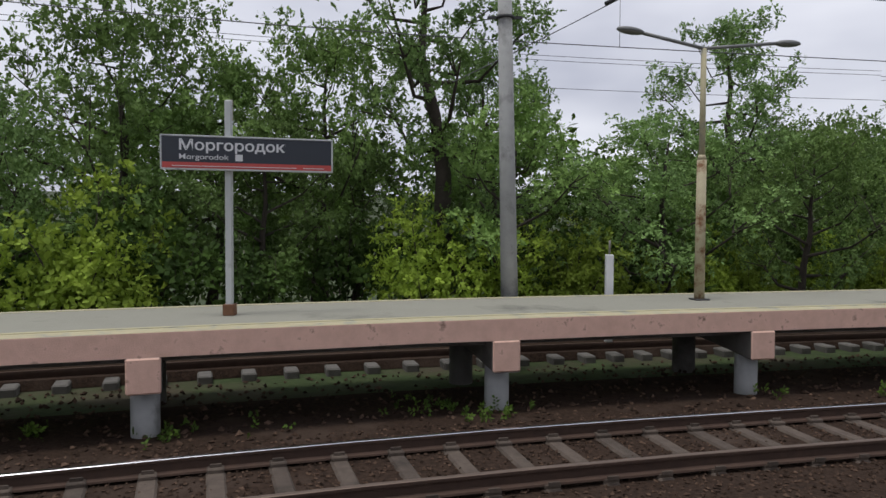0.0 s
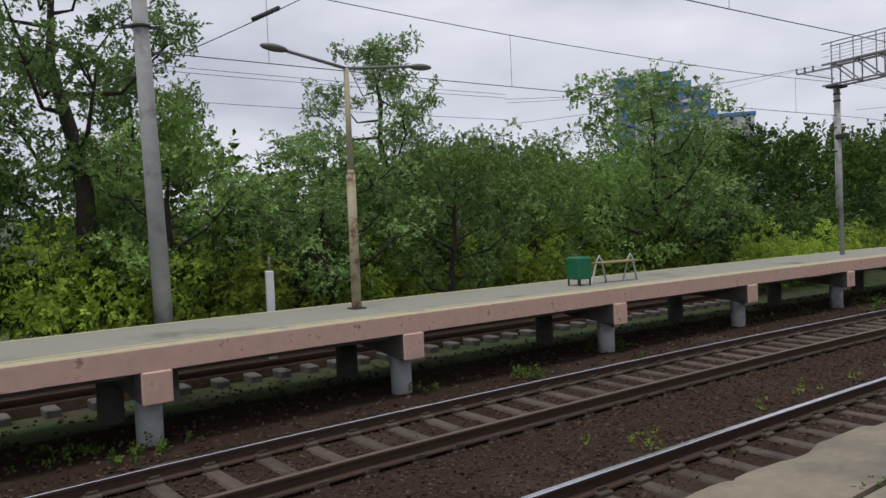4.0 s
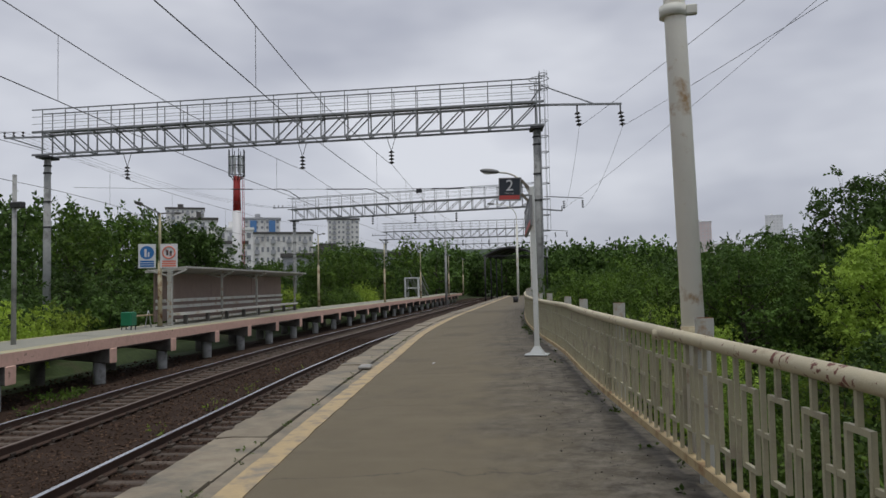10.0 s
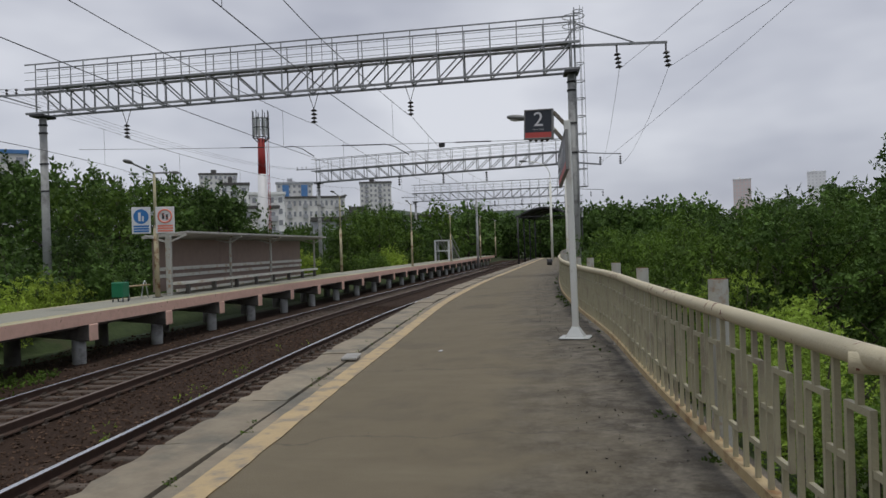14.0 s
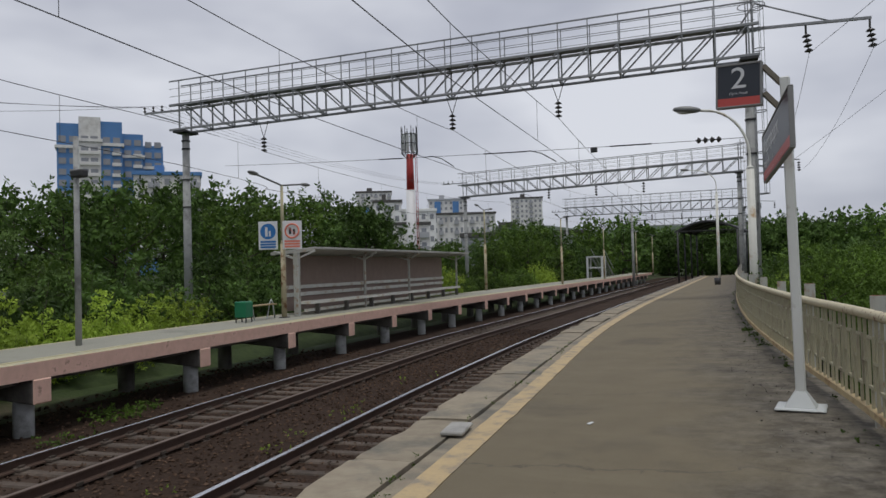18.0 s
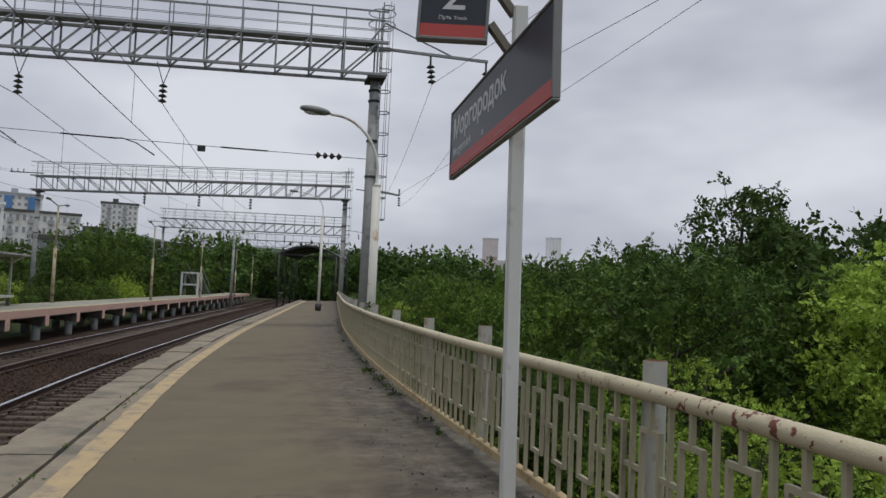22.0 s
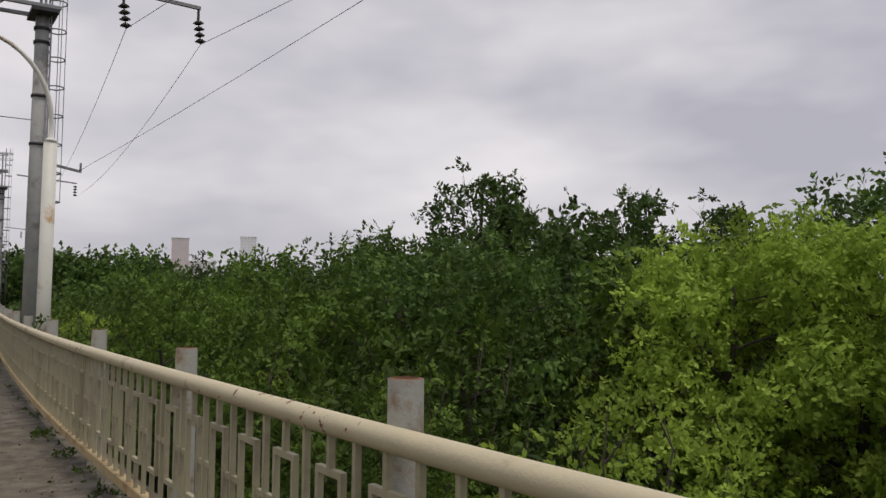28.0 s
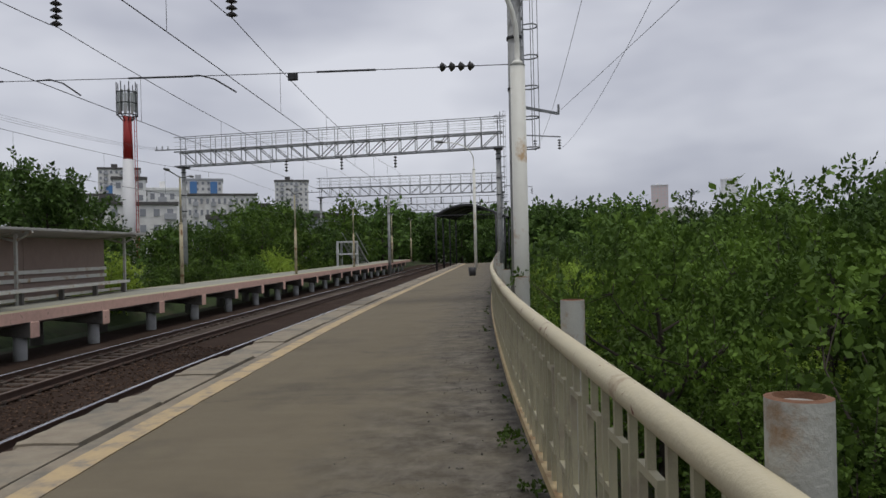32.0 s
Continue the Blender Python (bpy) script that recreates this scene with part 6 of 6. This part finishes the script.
LIGHT = "light green maple sapling bush at the platform's back"
bush_src = [bush(31, 2.3, 1.3, 0.05, 6400, M["leaf_sapling"], LIGHT), bush(32, 2.0, 1.5, 0.05, 6400, M["leaf_sapling"], LIGHT), bush(33, 2.1, 1.6, 0.06, 5000, M["leaf_mid"], "green bush at the platform's back"), bush(34, 2.7, 1.9, 0.09, 2300, M["leaf_deep"], "dark green undergrowth below the trees")]
spots = []
for u0, u1, kinds, s0 in ((-22, -5.3, (0, 1), 1.3), (-0.6, 3.1, (0, 1, 0), 1.0), (4, 14, (1, 0), 0.9), (14, 20, (0, 1, 2), 0.85), (20, 26.5, (0, 1), 1.0), (47, 78, (0, 1, 2), 1.15), (78, 100, (2, 1, 2), 0.9)):
    u = u0
    while u < u1:
        back = 6.5 if u < 18 else 4.2
        p = at(u, far_o(u) + back + rg.uniform(-0.4, 0.7), 0)
        s = s0 * rg.uniform(0.8, 1.15) * (1.15 if u < 18 else 1.0)
        spots.append((rg.choice(kinds), p.x, p.y, -1.45, s, rg.uniform(0, 6.28), s))
        u += rg.uniform(1.1, 1.8) * (1 if u < 30 else 2)
for u in us(-24, 34, 1.7):
    p = at(u, far_o(u) + (8.3 if u < 18 else 7.2) + rg.uniform(-0.8, 0.8), 0)
    s = rg.uniform(0.85, 1.2)
    spots.append((3, p.x, p.y, -1.3, s, rg.uniform(0, 6.28), s))
plant(bush_src, open_round_mast(spots, 1.5), "bushes behind the opposite platform")

right_src = [
    tree(41, 5.2, 2.5, 0.12, 18, 0.058, 13500, M["leaf_mid"], "green broad-leaved tree beside the platform"),
    tree(42, 5.6, 2.2, 0.15, 17, 0.058, 12500, M["leaf_deep"], "dark green tree beside the platform"),
    tree(43, 5.8, 2.3, 0.1, 22, 0.058, 20000, M["leaf_light"], "light yellow-green maple beside the platform"),
    tree(44, 8.2, 1.6, 0.3, 22, 0.085, 8000, M["leaf_deep"], "tall dark poplar-like tree with bare twigs", bare=0.28),
    tree(45, 5.0, 2.7, 0.1, 18, 0.058, 13500, M["leaf_mid"], "wide green thicket tree beside the platform"),
    tree(46, 5.2, 2.6, 0.1, 15, 0.095, 5600, M["leaf_mid"], "green tree further down the slope"),
    tree(47, 5.6, 2.4, 0.1, 15, 0.095, 5600, M["leaf_deep"], "dark green tree further down the slope"),
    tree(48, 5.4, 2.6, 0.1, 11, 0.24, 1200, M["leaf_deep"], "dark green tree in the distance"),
]
spots = []
G0 = -3.75
for x, y, s, tall in ((8.4, 24.6, 1.0, 1.08), (9.6, 23.0, 1.05, 1.12), (10.6, 21.0, 1.0, 1.06), (9.2, 19.6, 0.9, 0.92), (12.4, 22.4, 1.1, 1.14), (11.0, 25.6, 1.1, 1.12)):
    spots.append((2, x, y, G0, s, 1.7 * x, tall))
spots.append((0, -0.9, 25.9, -2.1, 0.58, 0.3, 0.72))
spots.append((4, 1.6, 28.6, -3.0, 0.85, 1.3, 0.98))
spots.append((0, 3.4, 27.6, -3.3, 0.9, 2.3, 0.93))
spots.append((1, 3.6, 31.5, -3.4, 1.0, 2.0, 0.98))
spots.append((4, 0.2, 33.0, -3.2, 0.9, 3.0, 0.88))
spots.append((2, 6.6, 9.6, G0, 0.95, 1.0, 0.95))
for x, y, s in ((10.4, 38.2, 1.22), (11.4, 37.6, 1.08), (15.2, 36.0, 1.12), (17.0, 33.5, 1.06), (18.9, 30.5, 1.0), (8.2, 44.0, 0.95)):
    spots.append((3, x, y, G0, s, x, s * 1.03))
for row, (o0, step, tall) in enumerate(((-8.0, 2.7, 0.86), (-11.5, 3.0, 0.98), (-15.5, 3.4, 1.14), (-20.5, 4.2, 1.2), (-28.0, 5.5, 1.28))):
    u = -6.0 + row * 1.1
    while u < 118:
        p = at(u, o0 + rg.uniform(-1.0, 1.0), 0)
        s = tall * rg.uniform(0.88, 1.12) * (1.03 if 20 < u < 42 else 1.0) * (0.95 if u > 50 else 1.0)
        kind = 7 if u > 60 or (row > 2 and u > 46) else rg.choice((5, 6)) if (u > 42 or row > 1) else rg.choice((0, 1, 4, 0, 4, 4) if row == 0 else (0, 1, 4, 1, 4, 0))
        if not (row < 2 and 11.5 < u < 23) and not (row == 2 and 14 < u < 24) and not (row == 0 and 20 < u < 33):
            spots.append((kind, p.x, p.y, G0 + 0.2, s, rg.uniform(0, 6.28), s * rg.uniform(0.9, 1.08)))
        u += step * rg.uniform(0.8, 1.2) * (1.0 if u < 50 else 1.5)
for _ in range(46):
    x, y = rg.uniform(-75, 22), rg.uniform(122, 190)
    s = rg.uniform(1.2, 1.9)
    spots.append((7, x, y, -2.0, s, rg.uniform(0, 6.28), s))
for i in range(9):
    s = rg.uniform(1.3, 1.7)
    spots.append((7, -15.5 + 1.7 * i, 124 + rg.uniform(-3, 6), -2.0, s, i, s))
for i in range(12):
    s = rg.uniform(1.5, 2.0)
    spots.append((7, -40 + 2.4 * i, 168 + rg.uniform(-6, 6), -2.0, s, i, s))
plant(right_src, spots, "trees below the near platform")
rb_src = [bush(51, 2.3, 1.4, 0.048, 5200, M["leaf_mid"], "dense green bush behind the fence"), bush(52, 2.0, 1.6, 0.048, 5200, M["leaf_mid"], "dense green bush behind the fence"), bush(53, 2.4, 1.3, 0.031, 9000, M["leaf_light"], "light green bush behind the fence"), bush(54, 2.0, 1.3, 0.03, 11000, M["leaf_mid"], "dense fine-leaved green bush behind the fence")]
spots = []
u = -6.0
while u < 70:
    for o in (-6.2, -7.6):
        p = at(u + rg.uniform(-0.4, 0.4), o + rg.uniform(-0.4, 0.4), 0)
        s = rg.uniform(0.75, 1.05)
        kind = rg.choice((0, 1, 2, 0, 1))
        spots.append((rg.choice((3, 3, 2, 2) if u < 14 else (3, 3, 2)) if 9 < u < 25 else kind, p.x, p.y, (-1.8 if o > -7 else -2.4) - (0.7 if u < 12 else 0), s, rg.uniform(0, 6.28), s * rg.uniform(0.8, 1.1)))
    u += rg.uniform(1.2, 1.9) * (1 if u < 34 else 2)
spots.append((1, 0.9, 23.4, -1.9, 1.2, 0.5, 1.3))
spots.append((0, 1.9, 22.2, -2.1, 1.2, 1.5, 1.3))
for u in (31.5, 33.0, 34.6, 36.5):
    p = at(u, -5.6, 0)
    spots.append((2, p.x, p.y, -1.6, 0.95, u, 0.95))
plant(rb_src, spots, "bushes behind the fence")

rg = random.Random(5)
spots = []
for _ in range(34):
    u = rg.uniform(-4, 20)
    spots.append((at(u, -0.515, -0.02), rg.uniform(0.02, 0.1), rg.uniform(0.01, 0.035), rg.randint(14, 60)))
weed_patch("joint_weeds", spots, 14, 0.012, "leaf_mid", "green moss and grass in the slab joint")
spots = []
for _ in range(26):
    u = rg.uniform(-14, 20)
    o = rg.uniform(7.1, far_o(u) + 0.8)
    spots.append((at(u, o, bed_height(u, o)), rg.uniform(0.15, 0.5), rg.uniform(0.06, 0.2), rg.randint(60, 200)))
weed_patch("weeds", spots, 9, 0.035, "leaf_mid", "low green weeds beside the opposite platform")
spots = []
for _ in range(16):
    u = rg.uniform(2, 26)
    spots.append((at(u, rg.uniform(3.2, 4.0), BED_Z), rg.uniform(0.1, 0.3), rg.uniform(0.08, 0.25), rg.randint(40, 110)))
weed_patch("weeds", spots, 10, 0.018, "leaf_light", "thin yellow-green weeds between the tracks")
spots = []
for _ in range(60):
    u = rg.uniform(0, 44)
    spots.append((at(u, fence_o(u) + rg.uniform(-0.12, 0.16), 0), rg.uniform(0.05, 0.16), rg.uniform(0.03, 0.1), rg.randint(24, 90)))
for _ in range(12):
    u = rg.uniform(16.5, 23)
    spots.append((at(u, fence_o(u) + rg.uniform(0.0, 0.12), 0.05), rg.uniform(0.03, 0.09), rg.uniform(0.03, 0.07), rg.randint(28, 70)))
weed_patch("weeds", spots, 11, 0.02, "leaf_mid", "small green weeds along the foot of the fence")


# small pale scraps trodden onto the platform
for x, y, a in ((1.116, 3.19, 0.4), (-2.376, 13.335, 1.2)):
    t = thing("paper_scrap", Matrix.Translation((x, y, 0.062 if x > 0 else 0.03)) @ Matrix.Rotation(a, 4, "Z"), "small pale scrap of paper on the asphalt", "litter", "litter on the platform")
    bm = bmesh.new()
    box(bm, -0.03, 0.03, -0.018, 0.018, 0, 0.006, 0.002)
    for v in bm.verts:
        v.co.x += 0.012 * math.sin(40 * v.co.y + a)
        v.co.z += 0.004 * math.sin(60 * v.co.x)
    part("scrap_sheet", bm, M["sign_white"], t)

# ---- the mast, houses and hills beyond ----
cell = thing("cell_mast", Matrix.Translation((-48.15, 86.5, -3.0)), "white and red tubular radio mast with antennas", "radio mast")
bm = bmesh.new()
tube(bm, (0, 0, 0), (0, 0, 14.2), 0.75, 0.55, 16)
part("white_shaft", bm, M["tower_white"], cell, "white lower shaft")
bm = bmesh.new()
tube(bm, (0, 0, 14.2), (0, 0, 18.6), 0.5, 0.42, 16)
part("red_shaft", bm, M["tower_red"], cell, "red upper shaft")
for a in range(8):
    t = a * math.pi / 4
    bm = bmesh.new()
    box(bm, -0.14, 0.14, -0.07, 0.07, 19.0, 21.2, 0.02, Matrix.Translation((0.85 * math.cos(t), 0.85 * math.sin(t), 0)) @ Matrix.Rotation(t + 1.57, 4, "Z"))
    part("antenna", bm, M["grey_paint"], cell)
bm = bmesh.new()
for z in (18.7, 19.9, 21.0):
    path_tube(bm, [(1.0 * math.cos(t), 1.0 * math.sin(t), z) for t in [2 * math.pi * k / 12 for k in range(13)]], 0.06, 5)
for a in range(8):
    t = a * math.pi / 4
    bar(bm, (1.0 * math.cos(t), 1.0 * math.sin(t), 18.6), (1.0 * math.cos(t), 1.0 * math.sin(t), 22.0), 0.07)
    bar(bm, (0.3 * math.cos(t), 0.3 * math.sin(t), 18.0), (1.0 * math.cos(t), 1.0 * math.sin(t), 18.7), 0.08)
part("antenna_cage", bm, M["dark_metal"], cell)
bm = bmesh.new()
for s in (-0.2, 0.2):
    bar(bm, (0.9, s, 3), (0.9, s, 18.5), 0.05)
for k in range(30):
    bar(bm, (0.9, -0.2, 3 + k * 0.5), (0.9, 0.2, 3 + k * 0.5), 0.04)
part("ladder", bm, M["tower_red"], cell)


def house(center, w, d, z0, z1, floors, bays, turn, wall, label, cap=None, balcony=True, side_bays=0):
    """A block of flats: wall, roof, and each window and balcony a part, on its front (-y) side."""
    t = thing("apartment_building", Matrix.Translation((*center, 0)) @ Matrix.Rotation(radians(turn), 4, "Z"), label, "building", "distant buildings")
    bm = bmesh.new()
    box(bm, -w / 2, w / 2, -d / 2, d / 2, z0, z1)
    part("wall", bm, M[wall], t)
    bm = bmesh.new()
    box(bm, -w / 2 - 0.4, w / 2 + 0.4, -d / 2 - 0.4, d / 2 + 0.4, z1, z1 + 0.9, 0.05)
    box(bm, -w * 0.2, -w * 0.05, -d * 0.2, d * 0.2, z1 + 0.9, z1 + 3)
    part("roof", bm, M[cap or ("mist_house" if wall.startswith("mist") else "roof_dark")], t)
    fh = (z1 - z0) / floors
    bw = w / bays
    bm = bmesh.new()
    box(bm, -bw * 0.22, bw * 0.22, -0.12, 0.12, -fh * 0.2, fh * 0.26)
    wm = bpy.data.meshes.new("window")
    bm.to_mesh(wm)
    bm.free()
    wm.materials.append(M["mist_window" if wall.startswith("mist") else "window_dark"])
    bm = bmesh.new()
    box(bm, -bw * 0.44, bw * 0.44, -0.9, 0.0, -fh * 0.42, -fh * 0.02, 0.03)
    bal = bpy.data.meshes.new("balcony")
    bm.to_mesh(bal)
    bm.free()
    bal.materials.append(M["haze_house"])
    for f in range(floors):
        for b in range(bays):
            x, z = -w / 2 + bw * (b + 0.5), z0 + fh * (f + 0.5)
            piece("window", wm, t, Matrix.Translation((x, -d / 2, z)))
            if balcony and b % 3 == 1:
                piece("balcony", bal, t, Matrix.Translation((x, -d / 2 - 0.1, z)))
    for f in range(floors if side_bays else 0):
        for b in range(side_bays):
            y, z = -d / 2 + d / side_bays * (b + 0.5), z0 + fh * (f + 0.5)
            piece("window", wm, t, Matrix.Translation((w / 2, y, z)) @ Matrix.Rotation(radians(90), 4, "Z"))
    return t


house((-166.7, 289.2), 66, 14, 2, 24.2, 5, 30, 29, "panel_house", "long pale five-storey panel block with balconies")
towers = [house((-178.5, 337), 17, 15, 8, 34.6, 10, 7, 28, "panel_house", "white tower block with blue stripes", "haze_house", False)]
towers.append(house((-222, 338), 18, 16, 8, 41.5, 12, 8, 33, "panel_house", "pale tower block with blue stripes"))
for t in towers:
    for x in (-5.6, 3.2):
        bm = bmesh.new()
        box(bm, x, x + 3.0, -8.3, -7.4, 8, 34)
        part("blue_stripe", bm, M["blue_house"], t, "blue painted facade stripe")
house((-159, 394), 17, 15, 8, 38, 11, 7, 22, "panel_house", "pale grey tower block")
house((-149, 138), 15, 14, 6, 25.5, 6, 5, 48, "panel_house", "white office block with blue roof trim", "blue_house", True, 4)
house((-137, 219), 9, 10, 2, 23.5, 6, 3, 33, "white_house", "narrow white house on the slope")
house((-129, 226), 11, 10, 2, 20.5, 5, 4, 31, "white_house", "white stepped house on the slope", "white_house")
house((-250, 245), 40, 14, 4, 30, 5, 12, 45, "panel_house", "pale panel block among trees")
house((-120, 190), 26, 10, 2, 14, 3, 8, 35, "panel_house", "low pale house among trees")
house((-60, 150), 24, 9, 0, 7.5, 2, 7, 22, "haze_house", "low grey shed among trees", None, False)

big = thing("apartment_building", Matrix.Translation((-207.0, 162.0, -3.0)) @ Matrix.Rotation(radians(52), 4, "Z"), "blue and cream high-rise with stepped top", "building", "distant buildings")
for x0, x1, y0, y1, z1, mk in ((-11, -5, -8, 10, 51, "blue_house"), (-5, 1, -9, 10, 53, "panel_house"), (1, 7, -8, 10, 52, "blue_house"), (7, 13, -5, 12, 49, "blue_house"), (13, 19, -2, 14, 46, "blue_house")):
    bm = bmesh.new()
    box(bm, x0, x1, y0, y1, 5, z1)
    part("wing", bm, M[mk], big)
    bm = bmesh.new()
    box(bm, x0 - 0.5, x1 + 0.5, y0 - 0.6, y1 + 0.5, z1 - 7.5, z1 - 6.6)
    part("cornice", bm, M["panel_house"], big)
bm = bmesh.new()
box(bm, -1.0, 1.0, -0.15, 0.15, -0.9, 0.9)
wm = bpy.data.meshes.new("window")
bm.to_mesh(wm)
bm.free()
wm.materials.append(M["window_dark"])
bm = bmesh.new()
box(bm, -1.3, 1.3, -0.8, 0, -1.3, -0.3)
bmm = bpy.data.meshes.new("balcony")
bm.to_mesh(bmm)
bm.free()
bmm.materials.append(M["panel_house"])
for f in range(12):
    for x, y in ((-9.5, -8), (-6.6, -8), (-3.4, -9), (-0.8, -9), (2.6, -8), (5.4, -8), (8.6, -5), (11.4, -5), (14.6, -2), (17.4, -2)):
        z = 10 + f * 3.3
        piece("window", wm, big, Matrix.Translation((x, y, z)))
        if f < 11 and x in (-3.4, -0.8, 5.4, 11.4):
            piece("balcony", bmm, big, Matrix.Translation((x, y, z)))

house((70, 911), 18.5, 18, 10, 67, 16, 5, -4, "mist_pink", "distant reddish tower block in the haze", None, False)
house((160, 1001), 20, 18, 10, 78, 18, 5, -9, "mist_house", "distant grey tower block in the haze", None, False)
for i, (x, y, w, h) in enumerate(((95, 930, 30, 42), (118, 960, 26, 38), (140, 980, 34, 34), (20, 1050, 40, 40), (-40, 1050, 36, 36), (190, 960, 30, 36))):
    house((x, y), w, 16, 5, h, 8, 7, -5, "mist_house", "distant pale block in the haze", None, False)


def hill(name, x0, x1, y, z, seed, n=60, depth=200, material="hill"):
    bm = bmesh.new()
    g = random.Random(seed)
    ph = [g.uniform(0, 6.3) for _ in range(6)]
    rows = []
    for j in range(5):
        f = j / 4
        rows.append([bm.verts.new((x0 + (x1 - x0) * i / n, y + depth * f, -4 + (z + 4) * math.sin(f * math.pi / 2) * (0.72 + 0.16 * math.sin(i * 0.13 + ph[0]) + 0.1 * math.sin(i * 0.37 + ph[1]) + 0.03 * math.sin(i * 1.1 + ph[2])))) for i in range(n + 1)])
    for a, b in zip(rows, rows[1:]):
        for i in range(n):
            bm.faces.new((a[i], a[i + 1], b[i + 1], b[i]))
    return mesh_ob(name, bm, M[material], True)


tagged(hill("backdrop_left", -900, -60, 300, 34, 3), "wooded hillside with houses in the distance", "hill", kind="structure")
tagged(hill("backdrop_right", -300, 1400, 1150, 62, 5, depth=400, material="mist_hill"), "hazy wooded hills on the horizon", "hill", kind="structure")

g4, g4m = gantry((-42.0, 158.0), (-18.0, 160.0), 8.8, 10.0, 11.3, "faint far gantry beyond the canopy", cells=14, cage=False, detail=False)
